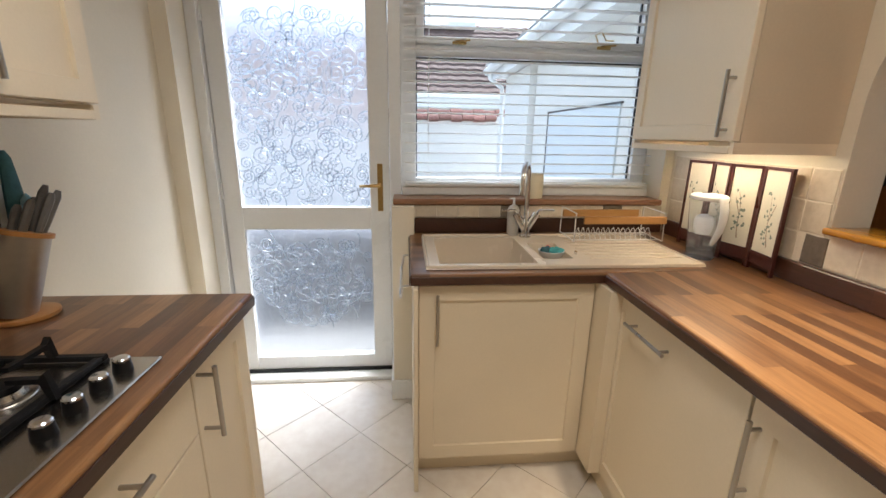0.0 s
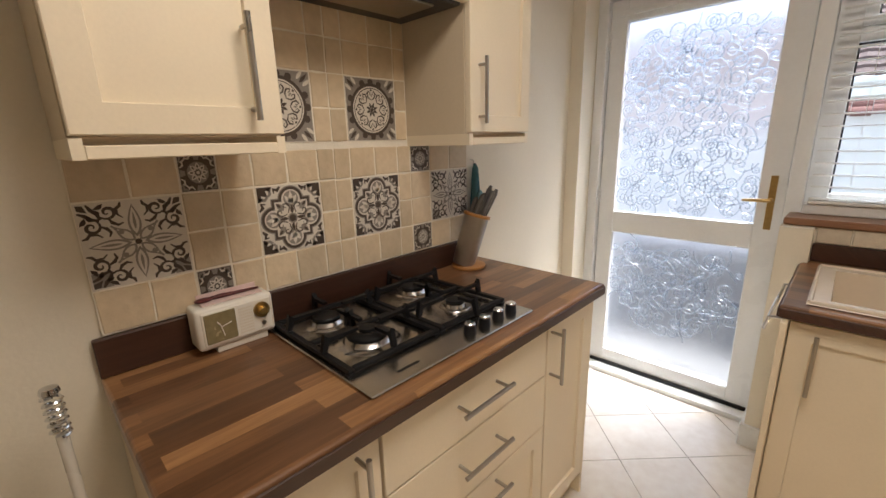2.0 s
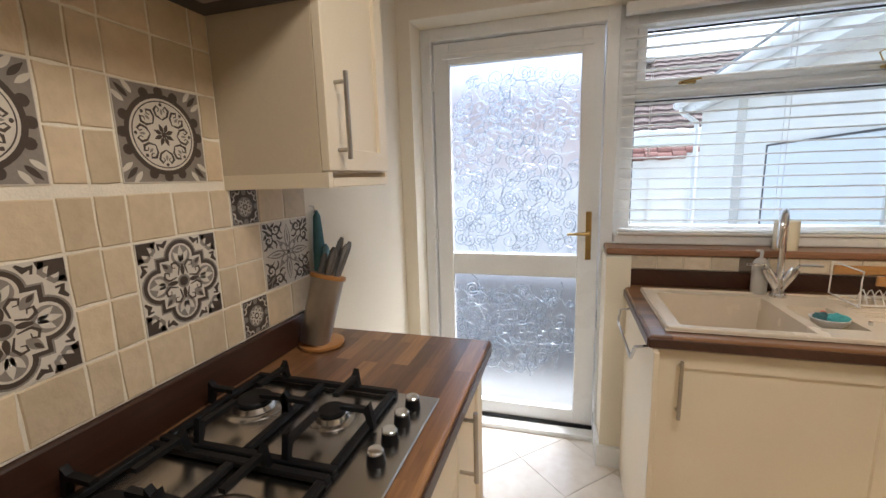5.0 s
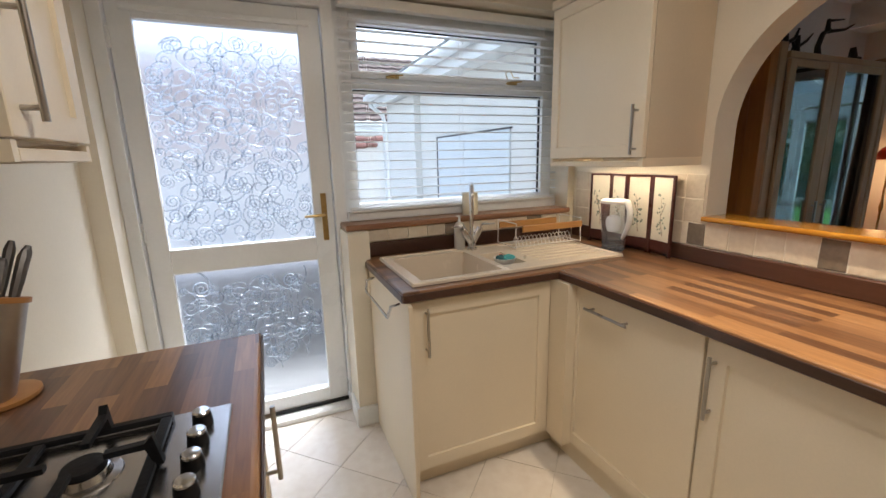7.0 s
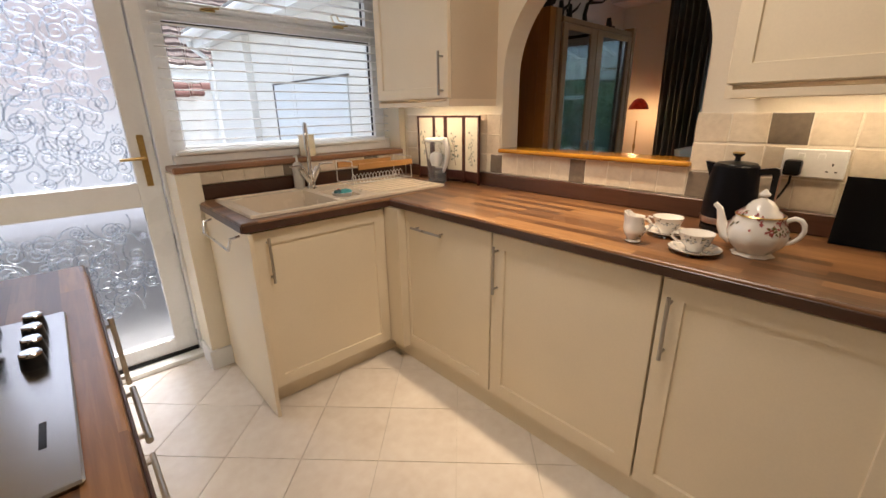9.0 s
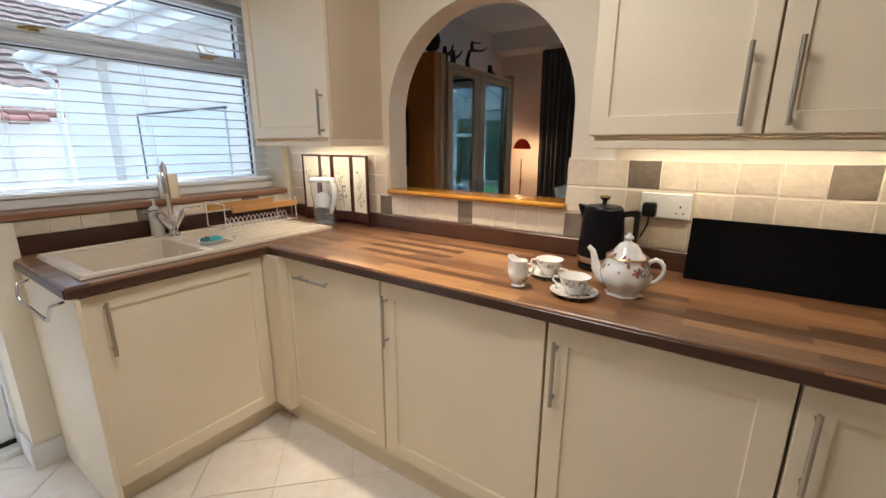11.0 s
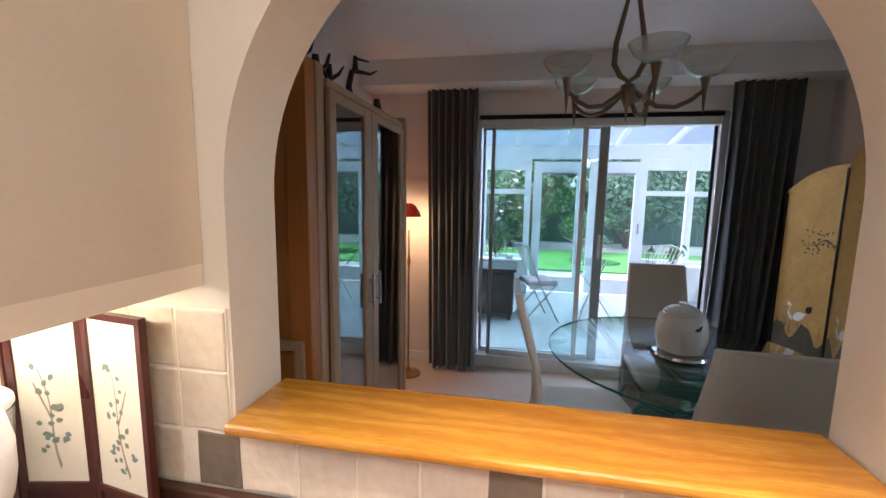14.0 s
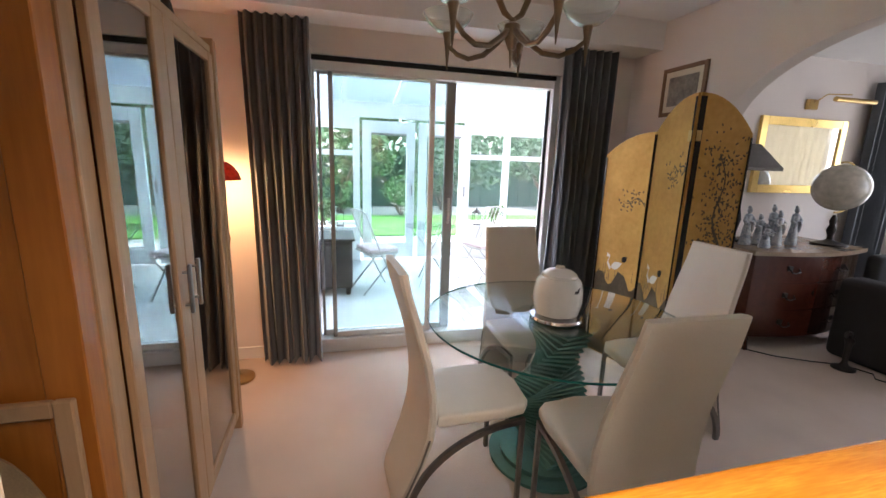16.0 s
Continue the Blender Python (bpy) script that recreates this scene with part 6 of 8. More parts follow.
# ---------------------------------------------------------------- dining room: sliding doors
M["alu"] = material("grey aluminium frame", (0.34, 0.34, 0.33), 0.4, 0.8, vary=0.05, bump=0.02)
M["alu_light"] = material("white coated aluminium", (0.74, 0.74, 0.73), 0.4, 0.1, vary=0.03, bump=0.01)
sd = tagged(thing("door_2", "sliding patio doors in a pale aluminium frame, one side open", "door", (4.68, 0.3, 0)), kind="structure")
part("jamb", boxes((4.605, 4.72, 1.175, 1.238, 0.0, 2.13, 0.003)), M["alu_light"], sd)
part("jamb", boxes((4.605, 4.72, -0.658, -0.605, 0.0, 2.13, 0.003)), M["alu_light"], sd)
part("head", boxes((4.605, 4.72, -0.605, 1.175, 2.035, 2.095, 0.003)), M["alu_light"], sd)
part("head_track", boxes((4.598, 4.64, -0.62, 1.19, 2.0955, 2.128, 0.003)), M["black"], sd, "black curtain track above the doors")
part("cill", boxes((4.585, 4.74, -0.605, 1.175, 0.0, 0.105, 0.004)), M["alu_light"], sd)


def leaf(name, y0, y1, x, light, dark, sub):
    l = part(name, boxes((x - 0.02, x + 0.02, y0, y0 + sub, 0.108, 2.033, 0.003)), M["alu"] if dark else M["alu_light"], sd)
    part("stile", boxes((x - 0.02, x + 0.02, y1 - light, y1, 0.108, 2.033, 0.003)), M["alu"], l)
    part("rail", boxes((x - 0.019, x + 0.019, y0 + sub, y1 - light, 0.108, 0.15, 0.003)), M["alu_light"], l)
    part("rail", boxes((x - 0.019, x + 0.019, y0 + sub, y1 - light, 2.02, 2.033, 0.003)), M["alu_light"], l)
    g = part("pane", boxes((x - 0.003, x + 0.003, y0 + sub, y1 - light, 0.15, 2.02)), M["slide_glass"], l)
    g.visible_shadow = False
    return l


leaf("sliding_leaf", 0.330, 1.085, 4.640, 0.030, False, 0.038)
l2 = leaf("fixed_leaf", 0.160, 1.16, 4.690, 0.02, True, 0.072)
part("latch", boxes((4.655, 4.668, 0.185, 0.205, 0.98, 1.18, 0.004)), M["alu_light"], l2, "pale pull handle")
part("frame_bead", boxes((4.655, 4.675, -0.604, -0.585, 0.108, 2.03, 0.002)), M["black"], sd, "black draught strip")

# ---------------------------------------------------------------- curtains


def curtain(y0, y1, y0b, y1b, folds, seed, label):
    g = random.Random(seed)
    ph = [g.uniform(0.8, 1.2) for _ in range(folds * 2 + 2)]
    bm = bmesh.new()
    n, rows = folds * 10, 14
    front, back = [], []
    for r in range(rows + 1):
        k = r / rows
        z = 2.32 - 2.30 * k
        a0, a1 = y0 + (y0b - y0) * k ** 1.3, y1 + (y1b - y1) * k ** 1.3
        fr, bk = [], []
        for i in range(n + 1):
            u = i / n
            amp = 0.028 + 0.022 * k
            w = math.sin(u * folds * 2 * math.pi + 0.5 * math.sin(3 * k + u * 9) * k) * ph[int(u * folds * 2)] + 0.25 * math.sin(u * folds * 5.1 + seed)
            x = 4.49 - amp * w - 0.035 * k
            y = a0 + (a1 - a0) * u + 0.01 * k * math.sin(u * 23 + 4 * k)
            fr.append(bm.verts.new((x, y, z)))
            bk.append(bm.verts.new((x + 0.006, y, z)))
        front.append(fr)
        back.append(bk)
    for r in range(rows):
        for i in range(n):
            bm.faces.new((front[r][i], front[r][i + 1], front[r + 1][i + 1], front[r + 1][i]))
            bm.faces.new((back[r][i], back[r + 1][i], back[r + 1][i + 1], back[r][i + 1]))
        bm.faces.new((front[r][0], front[r + 1][0], back[r + 1][0], back[r][0]))
        bm.faces.new((front[r][n], back[r][n], back[r + 1][n], front[r + 1][n]))
    for i in range(n):
        bm.faces.new((front[0][i], back[0][i], back[0][i + 1], front[0][i + 1]))
        bm.faces.new((front[rows][i], front[rows][i + 1], back[rows][i + 1], back[rows][i]))
    c = thing("curtain", label, "curtain", (4.47, (y0 + y1) / 2, 0.02), "curtains at the sliding doors")
    part("cloth", bm, M["curtain"], c, "", True)
    bm = bmesh.new()
    tube(bm, [(4.52, y0 - 0.02, 2.325), (4.52, y1 + 0.02, 2.325)], 0.012, 10)
    part("rail", bm, M["alu"], c, "", True)


M["curtain"] = material("slate grey curtain cloth", (0.085, 0.092, 0.105), 0.7, second=(0.055, 0.06, 0.07), scale=6, fine=220, bump=0.15, sheen=0.5, stretch=(1, 1, 0.12))
curtain(1.19, 1.60, 1.17, 1.55, 7, 2, "slate grey full-length curtain drawn back beside the cabinet")
curtain(-1.06, -0.62, -0.98, -0.58, 7, 7, "slate grey full-length curtain behind the folding screen")

# ---------------------------------------------------------------- display cabinet
M["pine"] = material("honey pine", (0.50, 0.32, 0.18), 0.4, second=(0.40, 0.245, 0.13), scale=4, fine=26, bump=0.04, stretch=(3, 3, 0.3))
M["pine_side"] = material("orange stained pine side", (0.50, 0.185, 0.028), 0.42, second=(0.36, 0.12, 0.016), scale=3, fine=22, bump=0.04, stretch=(3, 3, 0.25))
M["bronze"] = material("dark bronze", (0.030, 0.024, 0.020), 0.4, 0.3, vary=0.3, bump=0.1)
M["mirror"] = material("mirror silver", (0.85, 0.86, 0.86), 0.02, 1.0, vary=0, bump=0)
CX0, CX1, CY = 2.56, 3.735, 1.600
cab = thing("display_cabinet", "pine display cabinet with two tall glazed doors", "cabinet", (3.1, 1.85, 0))
part("side", boxes((CX0, CX0 + 0.03, CY + 0.10, 2.098, 0.0, 1.955, 0.002)), M["pine_side"], cab, "orange stained pine side")
part("side", boxes((CX1 - 0.03, CX1, CY + 0.045, 2.098, 0.0, 1.90, 0.002)), M["pine_side"], cab)
part("post", boxes((CX0 - 0.012, CX0 + 0.058, CY + 0.010, CY + 0.098, 0.0, 1.985, 0.003)), M["pine_side"], cab, "square corner post")
part("top_cap", boxes((CX0 - 0.014, CX0 + 0.047, CY + 0.099, 2.098, 1.956, 1.990, 0.003)), M["pine_side"], cab)
part("front_post", boxes((CX0 + 0.060, CX0 + 0.125, CY + 0.004, CY + 0.0445, 0.0, 1.985, 0.003)), M["pine"], cab)
part("end_post", boxes((CX1 + 0.001, CX1 + 0.045, CY - 0.025, CY + 0.06, 0.0, 1.968, 0.003)), M["pine"], cab)
part("top", boxes((CX0 + 0.126, CX1, CY - 0.012, 2.098, 1.902, 1.938, 0.004)), M["pine"], cab)
part("base", boxes((CX0 + 0.126, CX1 - 0.031, CY + 0.01, 2.098, 0.0, 0.075, 0.003)), M["pine"], cab)
part("back", boxes((CX0 + 0.031, CX1 - 0.031, 2.075, 2.097, 0.076, 1.901)), M["pine_side"], cab)
for z in (0.52, 0.97, 1.42):
    s = part("shelf", boxes((CX0 + 0.031, CX1 - 0.031, CY + 0.06, 2.074, z, z + 0.008)), M["glass"], cab, "glass shelf")
    s.visible_shadow = False
D0, DM, D1 = CX0 + 0.128, 3.155, CX1 - 0.002
M["dark_glass"] = thin_glass("reflecting cabinet glass", (0.62, 0.64, 0.65), 4.6)
for x0, x1, hx, sa, sb in ((D0, DM - 0.002, DM - 0.048, 0.060, 0.090), (DM + 0.002, D1, DM + 0.048, 0.090, 0.060)):
    d = part("door", boxes((x0, x0 + sa, CY - 0.018, CY + 0.003, 0.08, 1.898, 0.003)), M["pine"], cab, "glazed pine door")
    part("stile", boxes((x1 - sb, x1, CY - 0.018, CY + 0.003, 0.08, 1.898, 0.003)), M["pine"], d)
    part("rail", boxes((x0 + sa, x1 - sb, CY - 0.017, CY + 0.003, 0.08, 0.135, 0.003)), M["pine"], d)
    part("rail", boxes((x0 + sa, x1 - sb, CY - 0.017, CY + 0.003, 1.857, 1.898, 0.003)), M["pine"], d)
    g = part("pane", boxes((x0 + sa, x1 - sb, CY - 0.008, CY - 0.003, 0.135, 1.857)), M["dark_glass"], d, "reflecting glass pane")
    bm = boxes((hx - 0.009, hx + 0.009, CY - 0.047, CY - 0.035, 0.90, 1.08, 0.003))
    for z in (0.93, 1.05):
        cyl(bm, (hx, CY - 0.018, z), (hx, CY - 0.036, z), 0.005, seg=8)
    part("handle", bm, M["nickel"], d, "flat nickel pull handle")
g = random.Random(8)
for i in range(16):
    sh = (0.085, 0.53, 0.98, 1.43)[i % 4]
    x, y = 2.72 + 0.235 * (i // 4) + g.uniform(-0.05, 0.05), 1.80 + g.uniform(-0.06, 0.12)
    h = g.uniform(0.10, 0.2)
    gl = thing("wine_glass", "clear stemmed glass on a cabinet shelf", "glass", (x, y, sh), "glassware in the cabinet")
    bm = bmesh.new()
    r = g.uniform(0.028, 0.042)
    lathe(bm, [(r * 0.9, 0.0), (r * 0.85, 0.003), (0.005, 0.008), (0.004, h * 0.45), (r * 0.8, h * 0.6), (r, h * 0.8), (r * 0.85, h), (r * 0.8, h), (r * 0.93, h * 0.8), (0.002, h * 0.5)], (x, y, sh + 0.0005), 16)
    part("bowl", bm, M["glass"], gl, "", True)

# ornaments on top of the cabinet, plain dark shapes
zt = 1.9385
orn = tagged(thing("ornament", "dark bronze disc ornament on the display cabinet", "ornament", (2.585, 1.655, 1.985)), group="cabinet ornaments")
bm = bmesh.new()
lathe(bm, [(0.026, 0), (0.055, 0.02), (0.070, 0.072), (0.052, 0.124), (0.016, 0.143), (0.001, 0.145)], (2.585, 1.655, 1.9855), 22, 0.5, 1.0)
part("disc", bm, M["bronze"], orn, "", True)


def branch(name, label, pts, rs, extra, at):
    o = tagged(thing(name, label, "ornament", at), group="cabinet ornaments")
    bm = bmesh.new()
    tube(bm, pts, rs, 8)
    for p, r in extra:
        tube(bm, p, r, 7)
    part("figure", bm, M["bronze"], o, "", True)


X = 2.82
branch("ornament", "dark bronze branching ornament on the display cabinet", [(X, 1.72, zt), (X + 0.01, 1.71, zt + 0.06), (X - 0.01, 1.70, zt + 0.13)], [0.03, 0.024, 0.014], [([(X, 1.71, zt + 0.06), (X + 0.05, 1.68, zt + 0.10), (X + 0.06, 1.67, zt + 0.15)], [0.014, 0.010, 0.006])], (X, 1.72, zt))
X = 2.92
branch("ornament", "dark bronze spiky ornament on the display cabinet", [(X, 1.70, zt), (X + 0.005, 1.70, zt + 0.05), (X, 1.69, zt + 0.12)], [0.028, 0.022, 0.010], [([(X, 1.70, zt + 0.05), (X + 0.05, 1.67, zt + 0.09), (X + 0.08, 1.66, zt + 0.13)], [0.012, 0.008, 0.004]), ([(X, 1.70, zt + 0.05), (X - 0.05, 1.70, zt + 0.10)], [0.012, 0.005])], (X, 1.70, zt))
X = 3.12
branch("ornament", "dark bronze curved branch ornament on the display cabinet", [(X, 1.68, zt), (X - 0.015, 1.68, zt + 0.07), (X, 1.67, zt + 0.14), (X + 0.04, 1.66, zt + 0.165)], [0.022, 0.016, 0.014, 0.012], [([(X + 0.02, 1.66, zt + 0.15), (X + 0.12, 1.62, zt + 0.16), (X + 0.17, 1.60, zt + 0.19)], [0.012, 0.008, 0.003]), ([(X + 0.02, 1.66, zt + 0.15), (X + 0.02, 1.66, zt + 0.22)], [0.016, 0.010]), ([(X + 0.02, 1.66, zt + 0.21), (X + 0.10, 1.62, zt + 0.215)], [0.008, 0.004])], (X, 1.68, zt))
X = 3.46
branch("ornament", "small dark bronze seated ornament on the display cabinet", [(X, 1.66, zt), (X, 1.66, zt + 0.04), (X - 0.01, 1.66, zt + 0.085)], [0.03, 0.024, 0.016], [([(X, 1.66, zt + 0.02), (X + 0.05, 1.64, zt + 0.02)], [0.014, 0.010])], (X, 1.66, zt))
M["tan"] = material("tan woven panel", (0.42, 0.30, 0.17), 0.7, vary=0.15, fine=180, bump=0.2)
fr = thing("leaning_frame", "pale wooden frame with a tan oval, leaning on the cabinet side", "frame", (2.525, 1.83, 0))
bm = bmesh.new()
for s in ((1.63, 1.67, 0.0, 0.92), (1.99, 2.03, 0.0, 0.92), (1.67, 1.99, 0.88, 0.92), (1.67, 1.99, 0.0, 0.04)):
    box(bm, 2.515, 2.535, s[0], s[1], s[2], s[3], 0.004)
part("frame", bm, M["pine"], fr, "pale wooden frame")
bm = bmesh.new()
extrude_poly(bm, [(2.522, 1.83 + u, 0.46 + v) for u, v in arc(0, 0, 0.15, 0, 352, 30, 0.36)], (-0.006, 0, 0))
part("oval", bm, M["tan"], fr, "tan oval panel")
pc = thing("hanging_mirror", "narrow dark framed mirror hung on the cabinet side", "mirror", (2.55, 1.96, 1.19))
part("glass", boxes((2.545, 2.5585, 1.875, 2.045, 1.205, 1.615, 0.001)), M["mirror"], pc)
part("frame", boxes((2.540, 2.5590, 1.860, 1.8745, 1.190, 1.630, 0.002), (2.540, 2.5590, 2.0455, 2.060, 1.190, 1.630, 0.002), (2.541, 2.5590, 1.875, 2.045, 1.190, 1.2045, 0.002), (2.541, 2.5590, 1.875, 2.045, 1.6155, 1.630, 0.002)), M["black"], pc, "thin black frame")

# ---------------------------------------------------------------- corner lamp with a red glass shade
M["antique_pole"] = material("aged brass rod", (0.40, 0.27, 0.12), 0.35, 0.9, vary=0.15, bump=0.02)
M["red_glass"] = material("red stained glass", (0.38, 0.035, 0.02), 0.3, vary=0.5, scale=40, bump=0.1, transmission=0.3)
lampx, lampy = 4.30, 1.70
fl = thing("table_lamp", "lamp with a red stained glass shade on a small stand", "lamp", (lampx, lampy, 0))
bm = bmesh.new()
lathe(bm, [(0.10, 0), (0.10, 0.015), (0.02, 0.03), (0.008, 0.06), (0.007, 0.5), (0.007, 0.9), (0.014, 0.95), (0.007, 1.0), (0.006, 1.20)], (lampx, lampy, 0), 18)
part("stand", bm, M["antique_pole"], fl, "thin brass stand", True)
bm = bmesh.new()
lathe(bm, [(0.095, 1.31), (0.085, 1.35), (0.052, 1.395), (0.022, 1.415)], (lampx, lampy, 0), 22, close=False)
lathe(bm, [(0.091, 1.31), (0.081, 1.347), (0.048, 1.391), (0.022, 1.411)], (lampx, lampy, 0), 22, close=False)
part("shade", bm, M["red_glass"], fl, "red stained glass shade", True)

# ---------------------------------------------------------------- chairs
M["leather"] = material("cream leather", (0.74, 0.68, 0.58), 0.42, second=(0.68, 0.61, 0.51), scale=5, fine=180, bump=0.12)
M["chair_metal"] = material("bronzed grey metal", (0.26, 0.24, 0.22), 0.35, 0.9, vary=0.08, bump=0.02)


def dining_chair():
    ch = thing("dining_chair", "cream leather high-back dining chair on arched metal legs", "chair", (0, 0, 0), "chairs round the glass table")
    prof = [(-0.125, 1.055), (-0.105, 0.96), (-0.065, 0.83), (-0.030, 0.70), (-0.010, 0.58), (-0.004, 0.48), (-0.012, 0.38), (-0.045, 0.26), (-0.090, 0.14), (-0.120, 0.06), (-0.128, 0.012)]
    wid = [0.172, 0.178, 0.186, 0.194, 0.202, 0.206, 0.200, 0.190, 0.180, 0.174, 0.172]
    bm = bmesh.new()
    rings = []
    for (x, z), w in zip(prof, wid):
        t = 0.017
        sec = [(-t, -w + 0.01), (-t, w - 0.01), (-t * 0.4, w), (t * 0.4, w), (t, w - 0.01), (t, -w + 0.01), (t * 0.4, -w), (-t * 0.4, -w)]
        rings.append([bm.verts.new((x + a, b, z)) for a, b in sec])
    for a, b in zip(rings, rings[1:]):
        bridge(bm, a, b)
    bm.faces.new(rings[0])
    bm.faces.new(rings[-1][::-1])
    part("backrest", bm, M["leather"], ch, "cream leather curved back", True)
    bm = bmesh.new()
    out = [(0.015, -0.195), (0.30, -0.205), (0.395, -0.19), (0.430, -0.15), (0.440, 0.0), (0.430, 0.15), (0.395, 0.19), (0.30, 0.205), (0.015, 0.195)]
    extrude_poly(bm, [(x, y, 0.420) for x, y in out], (0, 0, 0.055))
    bmesh.ops.bevel(bm, geom=[e for e in bm.edges if abs(e.verts[0].co.z - e.verts[1].co.z) < 1e-5], offset=0.018, segments=3, affect="EDGES", profile=0.5)
    part("seat", bm, M["leather"], ch, "cream leather seat", True)
    for s in (-1, 1):
        y = s * 0.182
        bm = bmesh.new()
        box(bm, 0.385, 0.405, y - 0.010, y + 0.010, 0.0, 0.405, 0.002)
        part("leg", bm, M["chair_metal"], ch, "flat metal front leg")
        bm = bmesh.new()
        o, i_ = [], []
        for k in range(15):
            a = math.pi / 2 * k / 14
            o.append((0.388 - 0.50 * math.sin(a), 0.402 - 0.395 * (1 - math.cos(a))))
            i_.append((0.388 - 0.475 * math.sin(a), 0.378 - 0.371 * (1 - math.cos(a))))
        for k in range(14):
            q = [o[k], o[k + 1], i_[k + 1], i_[k]]
            extrude_poly(bm, [(x, y - 0.010, max(z, 0.004)) for x, z in q], (0, 0.020, 0))
        bmesh.ops.remove_doubles(bm, verts=bm.verts[:], dist=1e-5)
        part("arched_leg", bm, M["chair_metal"], ch, "arched metal leg")
        bm = bmesh.new()
        tube(bm, [(x - 0.006, s * (w + 0.002), z) for (x, z), w in list(zip(prof, wid))[6:]], 0.005, 6)
        part("edge_trim", bm, M["chair_metal"], ch, "metal edge")
    return ch


first = dining_chair()
first.matrix_basis = pose(3.125, 0.705, 0, 0, 0, -88)
copy_thing(first, pose(3.905, -0.066, 0, 0, 0, 180))
copy_thing(first, pose(2.520, 0.075, 0, 0, 0, -2))
copy_thing(first, pose(3.275, -0.845, 0, 0, 0, 92))

# ---------------------------------------------------------------- glass table and jar
M["green_glass"] = material("green edged plate glass", (0.26, 0.55, 0.48), 0.06, vary=0.1, bump=0, transmission=0.55, ior=1.3)
M["table_glass"] = thin_glass("clear table glass", (0.93, 0.985, 0.97), 1.3)
TX, TY = 3.20, 0.05
tb = thing("glass_table", "round glass dining table on a twisted stack of glass plates", "table", (TX, TY, 0))
bm = bmesh.new()
lathe(bm, [(0.606, 0.739), (0.610, 0.742), (0.610, 0.748), (0.606, 0.751)], (TX, TY, 0), 72)
o = part("top", bm, M["table_glass"], tb, "clear round glass top", True)
o.visible_shadow = False
bm = bmesh.new()
lathe(bm, [(0.6102, 0.740), (0.6125, 0.745), (0.6102, 0.750)], (TX, TY, 0), 72, close=False)
part("top_edge", bm, material("dark green glass edge", (0.01, 0.10, 0.085), 0.1, vary=0.1, bump=0), tb, "dark green polished edge", True)
plate_mesh = None
for i in range(32):
    z = 0.052 + i * 0.0211
    if plate_mesh is None:
        bm = boxes((-0.175, 0.175, -0.075, 0.075, 0.0, 0.0120, 0.002))
        q = part("glass_plate", bm, M["green_glass"], tb, "green-tinted glass plate")
        plate_mesh = q.data
    else:
        q = new("glass_plate", plate_mesh)
        q.parent, q.matrix_parent_inverse = tb, Matrix.Translation(tb.location).inverted()
    q.location, q.rotation_euler = (TX, TY, z), (0, 0, radians(6.2 * i))
bm = bmesh.new()
lathe(bm, [(0.27, 0.0), (0.275, 0.006), (0.275, 0.022), (0.22, 0.026), (0.22, 0.048), (0.19, 0.0515)], (TX, TY, 0), 40)
part("foot", bm, M["green_glass"], tb, "round glass foot", True)
bm = bmesh.new()
lathe(bm, [(0.06, 0.718), (0.06, 0.7385)], (TX, TY, 0), 24)
cyl(bm, (TX, TY, 0.05), (TX, TY, 0.72), 0.02)
part("hub", bm, M["chrome"], tb, "chrome hub", True)
jar = thing("ginger_jar", "white ceramic lidded jar with a dark bamboo sprig", "jar", (3.16, 0.07, 0.78))
jx, jy = 3.165, 0.066
bm = bmesh.new()
lathe(bm, [(0.20, 0.752), (0.20, 0.758), (0.05, 0.7585)], (jx, jy, 0), 44)
o = part("turntable", bm, M["table_glass"], jar, "clear glass turntable", True)
bm = bmesh.new()
lathe(bm, [(0.115, 0.7588), (0.122, 0.765), (0.118, 0.776), (0.09, 0.778)], (jx, jy, 0), 30)
part("tray", bm, M["chrome"], jar, "dark chrome tray", True)
jp = [(0.082, 0.7785), (0.098, 0.79), (0.112, 0.85), (0.110, 0.90), (0.100, 0.945), (0.085, 0.962)]
bm = bmesh.new()
lathe(bm, jp, (jx, jy, 0), 32)
b = part("body", bm, M["china"], jar, "", True)
bm = bmesh.new()
lathe(bm, [(0.080, 0.9625), (0.078, 0.975), (0.055, 0.992), (0.022, 1.0), (0.020, 1.012), (0.001, 1.014)], (jx, jy, 0), 28)
part("lid", bm, M["china"], jar, "", True)
bm = bmesh.new()
for k in range(6):
    a = radians(-60 + k * 28)
    pts = []
    for u, v in petal(0.004, 0.030 if k % 2 else 0.024, 0.0035, a - 1.2, 6):
        ang = radians(196) + u / 0.108
        pts.append((jx + 0.1088 * math.cos(ang), jy + 0.1088 * math.sin(ang), 0.925 + v))
    bm.faces.new([bm.verts.new(q) for q in pts])
part("sprig", bm, M["black"], b, "dark bamboo leaf print")

# ---------------------------------------------------------------- chandelier
M["antique"] = material("antique brass brown", (0.20, 0.15, 0.10), 0.35, 0.9, vary=0.12, bump=0.02)
M["frosted"] = material("pale frosted glass", (0.86, 0.90, 0.88), 0.12, vary=0.02, bump=0, transmission=0.75, ior=1.3)
HX, HY, HZ = 3.134, 0.387, 1.945
chd = thing("chandelier", "five-arm antique brass ceiling light with pale glass bowls", "chandelier", (HX, HY, HZ))
bm = bmesh.new()
lathe(bm, [(0.012, -0.055), (0.026, -0.02), (0.030, 0.0), (0.030, 0.035), (0.014, 0.045), (0.010, 0.06)], (HX, HY, HZ), 20)
part("hub", bm, M["antique"], chd, "", True)
bm = bmesh.new()
tube(bm, [(HX, HY, HZ - 0.05), (HX, HY, HZ - 0.12)], [0.009, 0.002], 8)
